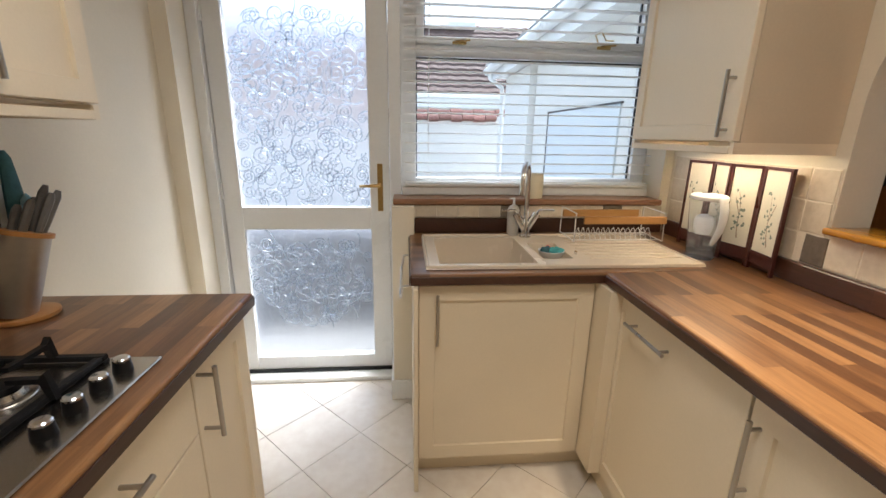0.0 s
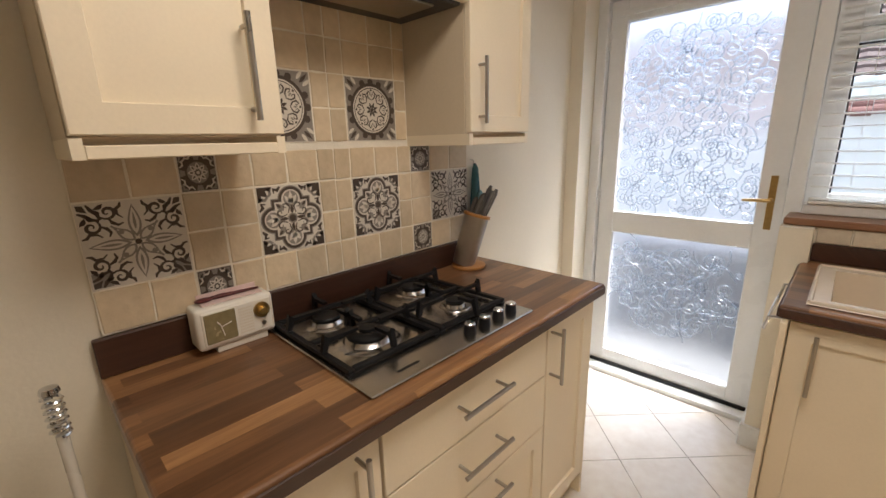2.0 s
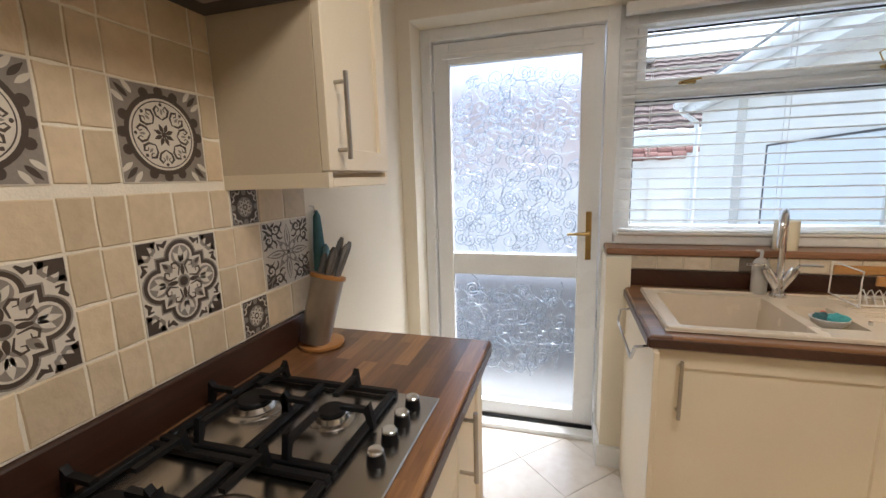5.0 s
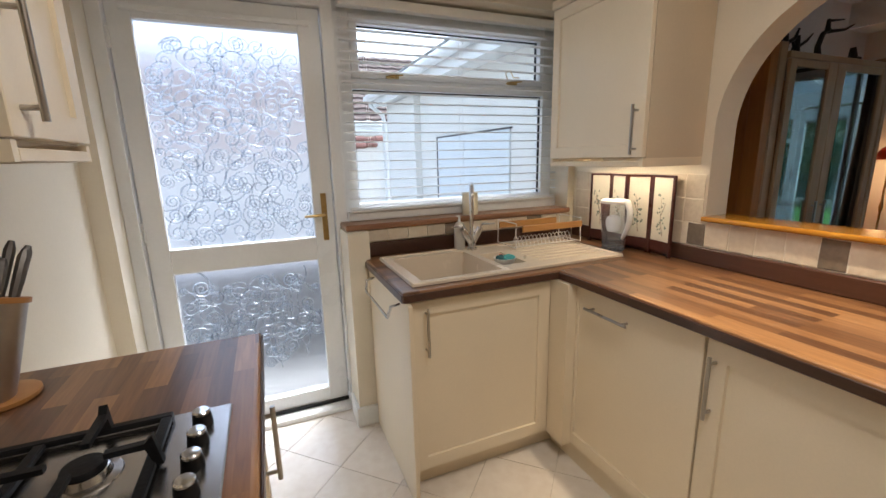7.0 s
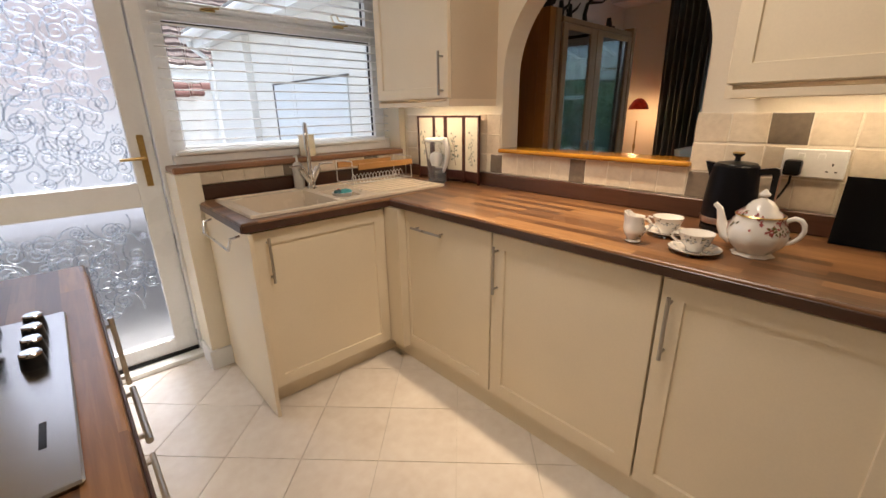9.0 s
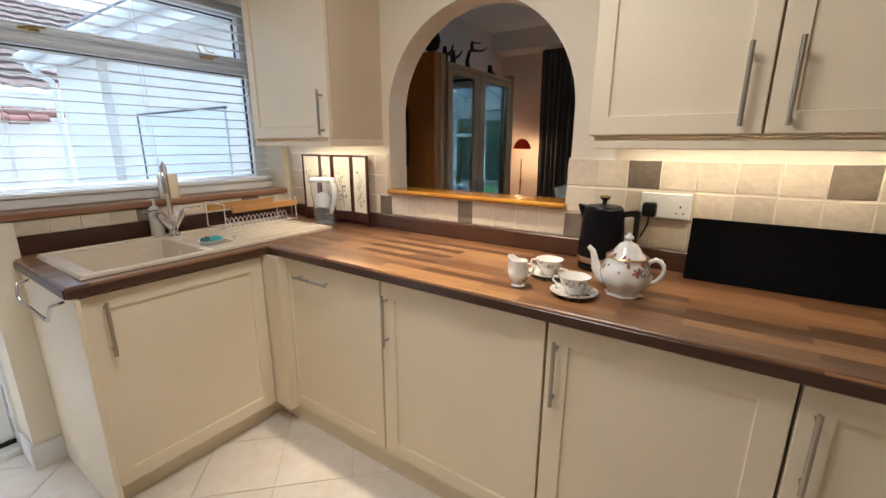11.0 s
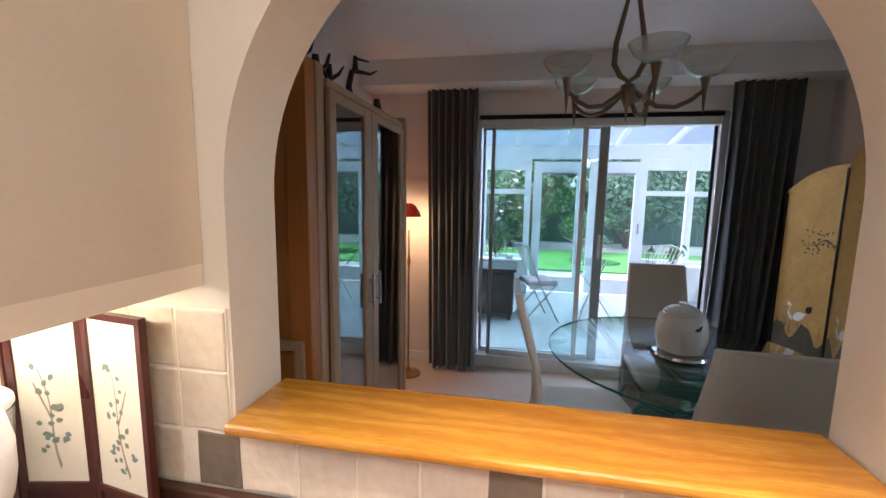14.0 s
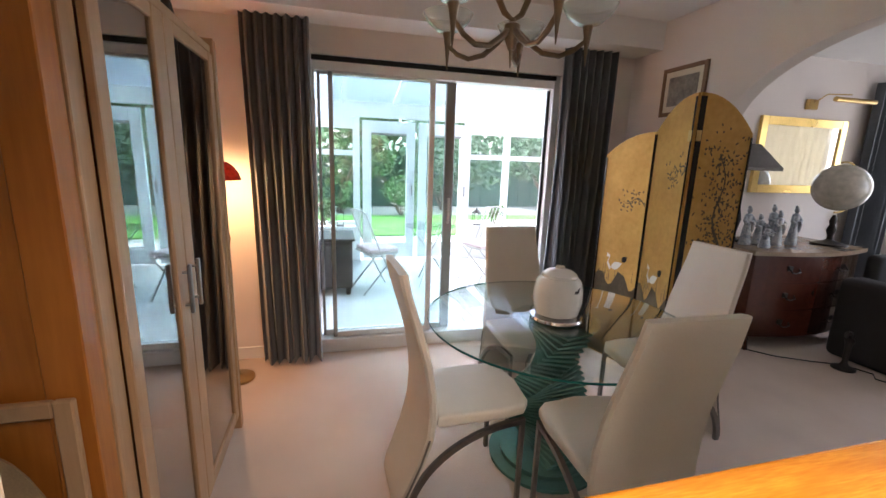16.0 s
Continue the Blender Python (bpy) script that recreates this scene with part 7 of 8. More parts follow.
part("finial", bm, M["antique"], chd, "", True)
for s in (-1, 1):
    bm = bmesh.new()
    tube(bm, [(HX, HY + s * 0.005, HZ + 0.055), (HX, HY + s * 0.035, HZ + 0.075), (HX + 0.01, HY + s * 0.062, HZ + 0.13), (HX + 0.01, HY + s * 0.058, HZ + 0.22), (HX, HY + s * 0.035, HZ + 0.33), (HX, HY + s * 0.008, HZ + 0.47)], [0.008, 0.012, 0.013, 0.012, 0.010, 0.008], 10)
    part("stem", bm, M["antique"], chd, "curved hanging stem", True)
bm = bmesh.new()
lathe(bm, [(0.012, 0.46), (0.020, 0.48), (0.055, 0.52), (0.058, 0.5545)], (HX, HY, HZ), 24)
part("ceiling_rose", bm, M["antique"], chd, "", True)
for k in range(5):
    a = radians(186 + 72 * k)
    ca, sa = math.cos(a), math.sin(a)
    P = lambda r, z: (HX + ca * r, HY + sa * r, HZ + z)
    bm = bmesh.new()
    tube(bm, [P(0.025, 0.01), P(0.06, -0.02), P(0.12, -0.06), P(0.19, -0.068), P(0.245, -0.045), P(0.288, -0.01), P(0.295, 0.04)], [0.012, 0.012, 0.011, 0.010, 0.010, 0.009, 0.009], 10)
    arm = part("arm", bm, M["antique"], chd, "swept arm", True)
    bm = bmesh.new()
    tube(bm, [P(0.295, 0.044), P(0.295, 0.020), P(0.295, -0.03), P(0.295, -0.10)], [0.022, 0.016, 0.009, 0.002], 12)
    part("cup", bm, M["antique"], arm, "pointed lamp cup", True)
    bm = bmesh.new()
    c = P(0.295, 0.042)
    lathe(bm, [(0.015, 0.0), (0.05, 0.012), (0.085, 0.040), (0.105, 0.075), (0.103, 0.076), (0.083, 0.043), (0.048, 0.016), (0.002, 0.006)], c, 28)
    part("bowl", bm, M["frosted"], arm, "pale glass bowl", True)

# ---------------------------------------------------------------- folding screen
M["gold_leaf"] = material("gold leaf squares", (0.58, 0.33, 0.08), 0.42, 0.35, second=(0.43, 0.23, 0.045), scale=5, fine=30, bump=0.04)
M["dusk"] = material("dark painted landscape", (0.09, 0.065, 0.03), 0.5, vary=0.35, scale=12, bump=0.03)
M["lacquer"] = material("black lacquer", (0.010, 0.009, 0.009), 0.15, vary=0.1, bump=0)
sc = thing("folding_screen", "gold folding screen with arched tops, painted trees and cranes", "screen", (3.8, -1.1, 0))
H = [(4.30, -0.93), (3.92, -1.025), (3.53, -0.93), (3.47, -1.275), (3.80, -1.24)]
TOPS = [(1.55, 1.70), (1.70, 1.885), (1.885, 1.67), (1.67, 1.5)]
for k in range(4):
    (xa, ya), (xb, yb) = H[k], H[k + 1]
    d = Vector((xb - xa, yb - ya, 0))
    w = d.length - 0.004
    d.normalize()
    nrm = Vector((-d.y, d.x, 0))
    if nrm.dot(Vector((1.5 - xa, 1.06 - ya, 0))) < 0:
        nrm = -nrm
    o = Vector((xa, ya, 0)) + d * 0.002
    za, zb = TOPS[k]
    tops = [(u, (zb + (za - zb) * (1 - u) ** 2.2) if zb > za else (za + (zb - za) * u ** 2.2)) for u in [i / 12 for i in range(13)]]
    Q = lambda u, z, dep: tuple(o + d * (u * w) + nrm * dep + Vector((0, 0, z)))
    bm = bmesh.new()
    extrude_poly(bm, [Q(0, 0.01, -0.009), Q(1, 0.01, -0.009)] + [Q(u, z, -0.009) for u, z in tops[::-1]], nrm * 0.018)
    pn = part("panel", bm, M["gold_leaf"], sc, "gold leaf panel")
    bm = bmesh.new()
    for e in (0, 1):
        h = tops[-1][1] if e else tops[0][1]
        u0, u1 = (0.0, 0.10 if k == 2 else 0.03) if not e else (0.97, 1.0)
        extrude_poly(bm, [Q(u0, 0.008, 0.0092), Q(u1, 0.008, 0.0092), Q(u1, h - 0.02, 0.0092), Q(u0, h - 0.02, 0.0092)], nrm * 0.004)
    part("edge", bm, M["lacquer"], pn, "black lacquer edge")
    bm = bmesh.new()
    g = random.Random(30 + k)
    pl = lambda u, v, layer: Q(u, v, 0.0096 + 0.0003 * layer)
    hill = [(0.03 + 0.94 * i / 14, 0.62 + 0.05 * math.sin(i * 0.9 + k) + 0.04 * g.random()) for i in range(15)]
    flat(bm, [(0.03, 0.02), (0.97, 0.02)] + hill[::-1], 0, pl)
    part("landscape", bm, M["dusk"], pn, "dark painted ground")
    bm = bmesh.new()
    if k in (1, 2, 0):
        base = 0.8
        trunk = [(0.75 - 0.25 * (i / 12) + 0.10 * math.sin(i * 0.8), base + (0.75 if k else 0.45) * i / 12) for i in range(13)]
        if k == 0:
            trunk = [(0.95 - 0.45 * i / 12, 1.20 + 0.035 * math.sin(i * 0.45) + 0.05 * i / 12) for i in range(13)]
        elif k == 1:
            trunk = [(0.98 - 0.40 * i / 12, 1.46 + 0.03 * math.sin(i * 0.5) - 0.04 * i / 12) for i in range(13)]
        band(bm, trunk, lambda q: (0.045 if k == 2 else 0.012) * (1 - 0.7 * q), 1, pl)
        for i in range(330 if k == 2 else 45):
            u, v = trunk[g.randrange(3, 13)]
            u, v = min(0.93, max(0.07, u + g.gauss(0, 0.20 if k == 2 else 0.08))), v + g.gauss(0, 0.08 if k == 2 else 0.035)
            flat(bm, [(min(0.96, max(0.04, u + a * 2.3)), v + b) for a, b in petal(0, g.uniform(0.012, 0.032), 0.006, g.uniform(0, 6.28), 5)], 2 + i * 0.03, pl)
    for i in range(14):
        u, v = g.uniform(0.08, 0.9), 0.66 + g.random() * 0.05
        flat(bm, [(u, v - 0.05), (u + 0.012, v - 0.05), (u + 0.03 * g.uniform(-1, 1), v + g.uniform(0.04, 0.10))], 3, pl)
    q = part("brushwork", bm, M["dusk"], pn, "dark painted branches")
    q["kind"] = "stuff"
    if k in (0, 1):
        bm = bmesh.new()
        flat(bm, [(0.50 + a * 2.4, 0.74 + b) for a, b in petal(-0.05, 0.06, 0.028, 0.5, 8)], 4, pl)
        band(bm, [(0.38, 0.71), (0.30, 0.75), (0.34, 0.80), (0.27, 0.81)], 0.03, 4.4, pl)
        part("crane", bm, M["china"], pn, "white painted crane")
        bm = bmesh.new()
        flat(bm, [(0.62 + a * 2.4, 0.78 + b) for a, b in petal(0, 0.06, 0.022, 0.8, 8)], 5, pl)
        part("crane_wing", bm, M["black"], pn, "black wing tip")
    if k in (1, 2):
        bm = bmesh.new()
        extrude_poly(bm, [Q(0.0 if k == 2 else 0.92, 1.62, 0.0145), Q(0.08 if k == 2 else 1.0, 1.62, 0.0145), Q(0.08 if k == 2 else 1.0, 1.68, 0.0145), Q(0.0 if k == 2 else 0.92, 1.68, 0.0145)], nrm * 0.002)
        part("hinge", bm, M["brass"], pn, "brass hinge plate")


def picture(name, label, x0, x1, y0, y1, z0, z1, axis, out, frame_mat, face_mat, bar=0.035):
    p = thing(name, label, "picture", ((x0 + x1) / 2, (y0 + y1) / 2, z0))
    if axis == "y":
        part("frame", boxes((x0, x0 + bar, y0, y1, z0, z1, 0.003), (x1 - bar, x1, y0, y1, z0, z1, 0.003), (x0 + bar, x1 - bar, y0, y1, z0, z0 + bar, 0.003), (x0 + bar, x1 - bar, y0, y1, z1 - bar, z1, 0.003)), frame_mat, p)
        m = (y0 + y1) / 2
        part("mount", boxes((x0 + bar, x1 - bar, m - 0.002, m + 0.002, z0 + bar, z1 - bar)), M["silk"], p, "cream mount")
        part("print", boxes((x0 + bar * 2.2, x1 - bar * 2.2, m + out * 0.0025, m + out * 0.0035, z0 + bar * 2.4, z1 - bar * 2.4)), face_mat, p, "faded landscape print")
    else:
        part("frame", boxes((x0, x1, y0, y0 + bar, z0, z1, 0.003), (x0, x1, y1 - bar, y1, z0, z1, 0.003), (x0, x1, y0 + bar, y1 - bar, z0, z0 + bar, 0.003), (x0, x1, y0 + bar, y1 - bar, z1 - bar, z1, 0.003)), frame_mat, p)
        m = (x0 + x1) / 2
        part("glass", boxes((m - 0.002, m + 0.002, y0 + bar, y1 - bar, z0 + bar, z1 - bar)), face_mat, p)
    return p


M["old_wood"] = material("faded brown frame", (0.22, 0.13, 0.08), 0.4, vary=0.15, bump=0.03)
M["print"] = material("faded landscape print", (0.38, 0.36, 0.32), 0.6, second=(0.16, 0.16, 0.15), scale=9, fine=40, bump=0)
picture("wall_picture", "framed faded landscape print on the arch wall", 3.86, 4.24, SY1 + 0.001, SY1 + 0.022, 1.83, 2.16, "y", 1, M["old_wood"], M["print"], 0.028)

# ---------------------------------------------------------------- lounge beyond the arch
picture("gilt_mirror", "gilt framed mirror on the lounge wall", 4.565, 4.598, -3.74, -2.68, 1.27, 1.96, "x", -1, M["gold"], M["mirror"], 0.075)
picture("wall_picture", "narrow framed print on the lounge wall", 4.575, 4.598, -2.42, -2.10, 1.55, 2.10, "x", -1, M["old_wood"], M["print"], 0.03)
pl = thing("picture_light", "brass picture light on the lounge wall", "wall light", (4.55, -3.2, 2.1))
part("mount", boxes((4.56, 4.599, -3.30, -3.18, 2.04, 2.13, 0.006)), M["brass"], pl)
bm = bmesh.new()
tube(bm, [(4.56, -3.24, 2.10), (4.50, -3.30, 2.17), (4.44, -3.5, 2.17)], 0.006, 8)
tube(bm, [(4.43, -3.30, 2.12), (4.43, -3.80, 2.12)], 0.022, 12)
part("bar", bm, M["brass"], pl, "", True)
M["cherry"] = material("polished dark mahogany", (0.10, 0.028, 0.016), 0.22, second=(0.06, 0.016, 0.010), scale=3, fine=25, bump=0.02, coat=0.3)
M["marble"] = material("polished brown top", (0.34, 0.24, 0.16), 0.2, vary=0.25, scale=6, bump=0.01)
ds = thing("chest_of_drawers", "bow-fronted mahogany chest with three drawers", "chest", (4.3, -2.55, 0))


def bow(y0, y1, x_side, x_mid, x_back, z0, z1):
    bm = bmesh.new()
    pts = [(x_back, y1), (x_back, y0)]
    for i in range(13):
        u = i / 12
        pts.append((x_side + (x_mid - x_side) * math.sin(math.pi * u), y0 + (y1 - y0) * u))
    extrude_poly(bm, [(x, y, z0) for x, y in pts], (0, 0, z1 - z0))
    return bm


part("carcass", bow(-3.33, -2.18, 4.01, 3.92, 4.597, 0.12, 0.815), M["cherry"], ds)
part("top", bow(-3.37, -2.13, 3.98, 3.87, 4.597, 0.8155, 0.85), M["marble"], ds, "pale polished top")
for i, (z0, z1) in enumerate(((0.60, 0.80), (0.37, 0.585), (0.14, 0.355))):
    dr = part("drawer", bow(-3.26, -2.25, 3.995, 3.905, 4.2, z0, z1), M["cherry"], ds)
    for y in (-3.02, -2.50):
        zm = (z0 + z1) / 2
        xx = 3.945
        part("back_plate", boxes((xx - 0.012, xx + 0.01, y - 0.055, y + 0.055, zm - 0.012, zm + 0.03, 0.004)), M["bronze"], dr, "dark shaped back plate")
        bm = bmesh.new()
        tube(bm, [(xx - 0.012, y - 0.05, zm + 0.012), (xx - 0.038, y - 0.042, zm - 0.018), (xx - 0.040, y, zm - 0.026), (xx - 0.038, y + 0.042, zm - 0.018), (xx - 0.012, y + 0.05, zm + 0.012)], 0.006, 7)
        part("handle", bm, M["bronze"], dr, "dark drop handle", True)
for y in (-3.28, -2.24):
    for x in (4.04, 4.54):
        bm = bmesh.new()
        tube(bm, [(x, y, 0.12), (x - 0.02, y, 0.06), (x - 0.04, y, 0.0)], [0.035, 0.025, 0.018], 8)
        part("foot", bm, M["cherry"], ds, "", True)
gb = thing("globe", "pale table globe on a dark turned stand", "globe", (4.15, -3.16, 0.85))
M["globe"] = material("pale globe map", (0.66, 0.62, 0.52), 0.25, second=(0.40, 0.38, 0.31), scale=5, fine=20, bump=0.02, coat=0.4)
gx, gy, gz = 4.15, -3.16, 1.35
bm = bmesh.new()
lathe(bm, [(0.13, 0.8505), (0.13, 0.865), (0.05, 0.885), (0.022, 0.90), (0.020, 0.93), (0.036, 0.98), (0.020, 1.03), (0.030, 1.06), (0.012, 1.115)], (gx, gy, 0), 24)
part("stand", bm, M["bronze"], gb, "dark turned stand", True)
bm = bmesh.new()
bmesh.ops.create_uvsphere(bm, u_segments=40, v_segments=24, radius=0.198, matrix=Matrix.Translation((gx, gy, gz)))
part("sphere", bm, M["globe"], gb, "pale map sphere", True)
bm = bmesh.new()
tube(bm, [(gx, gy + 0.216 * math.cos(a), gz + 0.216 * math.sin(a)) for a in [math.pi * (0.42 + 1.1 * k / 18) for k in range(19)]], 0.008, 6)
part("meridian", bm, M["brass"], gb, "brass meridian arm", True)
g = random.Random(4)
M["figure"] = material("pale blue glazed porcelain", (0.58, 0.60, 0.60), 0.25, second=(0.20, 0.24, 0.29), scale=20, fine=60, bump=0.03)


def figurine(x, y, h, way):
    """A plain robed porcelain shape: flared skirt, folded sleeves, knot on top."""
    bm = bmesh.new()
    lathe(bm, [(0.048, 0.0), (0.052, 0.01), (0.044, h * 0.16), (0.036, h * 0.38), (0.028, h * 0.54), (0.034, h * 0.68), (0.030, h * 0.77), (0.011, h * 0.81)], (x, y, 0.8505), 16, 0.8, 1.0)
    lathe(bm, [(0.004, h * 0.80), (0.017, h * 0.84), (0.019, h * 0.89), (0.013, h * 0.94), (0.003, h * 0.955)], (x, y, 0.8505), 12)
    lathe(bm, [(0.006, h * 0.93), (0.013, h * 0.955), (0.010, h * 0.985), (0.002, h)], (x + 0.006, y, 0.8505), 10)
    for s in (-1, 1):
        tube(bm, [(x, y + s * 0.028, 0.8505 + h * 0.74), (x - 0.012, y + s * 0.050, 0.8505 + h * 0.62), (x - 0.030, y + s * 0.022 + way * 0.02, 0.8505 + h * 0.56)], [0.012, 0.015, 0.020], 8)
        tube(bm, [(x - 0.026, y + s * 0.024, 0.8505 + h * 0.56), (x - 0.024, y + s * 0.030, 0.8505 + h * 0.34)], [0.018, 0.008], 8)
    o = part("figurine", bm, M["figure"], None, "", True)
    tagged(o, "pale blue glazed porcelain figurine on the chest", "figurine", "porcelain figurines")


for x, y, h, way in ((4.24, -2.32, 0.33, 1), (4.10, -2.36, 0.20, -1), (4.26, -2.48, 0.26, 0), (4.16, -2.56, 0.30, 1), (4.28, -2.64, 0.34, -1), (4.18, -2.76, 0.34, 1)):
    figurine(x, y, h, way)
pl = thing("table_lamp", "table lamp with a grey pleated square shade", "lamp", (4.42, -2.36, 0.85))
bm = bmesh.new()
a = [bm.verts.new((4.40 + sx * 0.18, -2.36 + sy * 0.20, 1.50)) for sx, sy in ((-1, -1), (1, -1), (1, 1), (-1, 1))]
b = [bm.verts.new((4.40 + sx * 0.06, -2.36 + sy * 0.07, 1.69)) for sx, sy in ((-1, -1), (1, -1), (1, 1), (-1, 1))]
bridge(bm, a, b)
bm.faces.new(b)
M["grey_shade"] = material("grey pleated fabric", (0.14, 0.13, 0.12), 0.8, vary=0.15, bump=0.1)
shade = part("shade", bm, M["grey_shade"], pl, "grey pleated shade")
part("shade_band", boxes((4.215, 4.585, -2.565, -2.155, 1.470, 1.499, 0.003)), M["grey_shade"], shade, "straight lower band")
bm = bmesh.new()
lathe(bm, [(0.06, 0.8506), (0.06, 0.87), (0.02, 0.89), (0.05, 1.05), (0.02, 1.2), (0.01, 1.469)], (4.40, -2.36, 0), 18)
part("base", bm, M["bronze"], pl, "", True)
M["sofa"] = material("charcoal upholstery", (0.035, 0.033, 0.034), 0.85, vary=0.2, fine=200, bump=0.2)
sf = thing("armchair", "charcoal upholstered armchair beside the chest", "armchair", (3.45, -3.3, 0))
part("arm", boxes((3.05, 3.84, -3.10, -2.86, 0.0, 0.66, 0.06, 3)), M["sofa"], sf, "", True)
part("seat", boxes((3.05, 3.73, -3.80, -3.101, 0.0, 0.45, 0.05, 3)), M["sofa"], sf, "", True)
part("back", boxes((3.735, 3.84, -3.85, -3.105, 0.0, 0.84, 0.045, 3)), M["sofa"], sf, "", True)
ss = thing("floor_stand", "small dark metal stand with trailing cables on the carpet", "stand", (3.58, -2.70, 0))
bm = bmesh.new()
lathe(bm, [(0.075, 0.0), (0.075, 0.012), (0.03, 0.03), (0.018, 0.06), (0.022, 0.20), (0.034, 0.235), (0.014, 0.26)], (3.58, -2.70, 0), 18)
part("base", bm, M["bronze"], ss, "", True)
bm = bmesh.new()
tube(bm, [(3.58, -2.70, 0.25), (3.56, -2.66, 0.30), (3.55, -2.61, 0.31), (3.54, -2.57, 0.28)], [0.016, 0.014, 0.018, 0.008], 10)
part("neck", bm, M["bronze"], ss, "curved dark neck", True)
bm = bmesh.new()
tube(bm, [(4.55, -2.02, 0.006), (4.2, -2.0, 0.006), (3.98, -2.26, 0.006), (3.85, -2.36, 0.006), (3.72, -2.56, 0.006), (3.655, -2.68, 0.008)], 0.005, 6)
tube(bm, [(3.56, -2.775, 0.008), (3.46, -2.82, 0.006), (3.40, -2.74, 0.006), (3.28, -2.80, 0.006), (3.1, -2.72, 0.006)], 0.005, 6)
part("cable", bm, M["black"], ss, "black cable", True)
lc = thing("curtain", "slate grey full-length lounge curtain", "curtain", (4.5, -4.1, 0))
bm = bmesh.new()
pts = [(4.50 + 0.03 * math.sin(i * 1.3), -4.5 + 0.55 * i / 40) for i in range(41)]
extrude_poly(bm, [(x, y, 0.02) for x, y in pts] + [(x + 0.008, y, 0.02) for x, y in pts[::-1]], (0, 0, 2.3))
part("cloth", bm, M["curtain"], lc, "", True)

lw = tagged(thing("window_2", "wide white framed lounge window", "window", (3.15, SY0 - 0.08, 0.75)), kind="structure")
for s in ((2.0, 2.07, 0.75, 2.2), (4.23, 4.3, 0.75, 2.2), (3.10, 3.18, 0.82, 2.13), (2.07, 4.23, 0.75, 0.82), (2.07, 4.23, 2.13, 2.2)):
    part("frame_bar", boxes((s[0], s[1], SY0 - 0.11, SY0 - 0.05, s[2], s[3], 0.003)), M["upvc"], lw)
part("pane", boxes((2.07, 4.23, SY0 - 0.082, SY0 - 0.078, 0.82, 2.13)), M["glass"], lw)

# ---------------------------------------------------------------- conservatory
KX, KF = 7.55, 0.0
M["net"] = material("cream lounge curtain cloth", (0.66, 0.60, 0.48), 0.85, vary=0.08, scale=5, fine=200, bump=0.15)
bm = bmesh.new()
lo, hi = [], []
for i in range(97):
    x = 2.95 + 1.0 * i / 96
    y = SY0 + 0.07 + 0.022 * math.sin(i * 0.9) + 0.006 * math.sin(i * 2.3)
    lo.append(bm.verts.new((x, y, 0.03)))
    hi.append(bm.verts.new((x, y, 2.24)))
for i in range(96):
    bm.faces.new((lo[i], lo[i + 1], hi[i + 1], hi[i]))
bmesh.ops.solidify(bm, geom=bm.faces[:], thickness=0.003)
lc = thing("lounge_curtain", "cream pleated curtain across the lounge window", "curtain", (3.4, SY0 + 0.07, 0.03))
part("cloth", bm, M["net"], lc, "", True)
bm = bmesh.new()
tube(bm, [(1.96, SY0 + 0.07, 2.25), (4.34, SY0 + 0.07, 2.25)], 0.012, 10)
part("rail", bm, M["alu"], lc, "", True)
M["oak_white"] = stave_material("limed floor boards", [(0.36, 0.36, 0.35), (0.42, 0.42, 0.41), (0.48, 0.48, 0.47), (0.53, 0.53, 0.52)], 0, 0.14, 1.2, 0.35, 30.0)
structure("floor_conservatory", boxes((4.82, KX + 0.12, -2.6, 3.0, -0.10, KF)), M["oak_white"], "limed board floor of the conservatory")
cw = tagged(thing("conservatory_wall", "white framed glazed conservatory wall on a low plinth", "wall", (KX, 0, 0)), kind="structure")


def frame_bar(y0, y1, z0, z1, x=KX, d=0.07, name="frame_bar"):
    part(name, boxes((x, x + d, y0, y1, z0, z1, 0.004)), M["upvc"], cw)


FY = [3.0, 2.05, 1.42, 0.74, -0.10, -0.16, -0.86, -1.78, -2.6]
part("plinth_wall", boxes((KX - 0.02, KX + 0.10, 0.76, 3.0, KF, 0.50)), M["render_white"], cw)
part("plinth_wall", boxes((KX - 0.02, KX + 0.10, -2.6, -0.92, KF, 0.50)), M["render_white"], cw)
part("sill_board", boxes((KX - 0.20, KX - 0.021, 0.78, 3.0, 0.50, 0.53, 0.004)), M["upvc"], cw)
part("sill_board", boxes((KX - 0.20, KX - 0.021, -2.6, -0.94, 0.50, 0.53, 0.004)), M["upvc"], cw)
frame_bar(-2.6, 3.0, 2.02, 2.22)
for a, b in ((0.76, 3.0), (-2.6, -0.92)):
    frame_bar(a, b, 0.50, 0.58)
    frame_bar(a, b, 1.50, 1.57)
    frame_bar(a, b, 1.86, 2.02)
for y in (0.70, 1.36, 2.05, 2.7, -0.92, -1.55, -2.25):
    frame_bar(y, y + 0.09, KF if y in (0.70, -0.92) else 0.58, 2.018, KX - 0.004, 0.078)
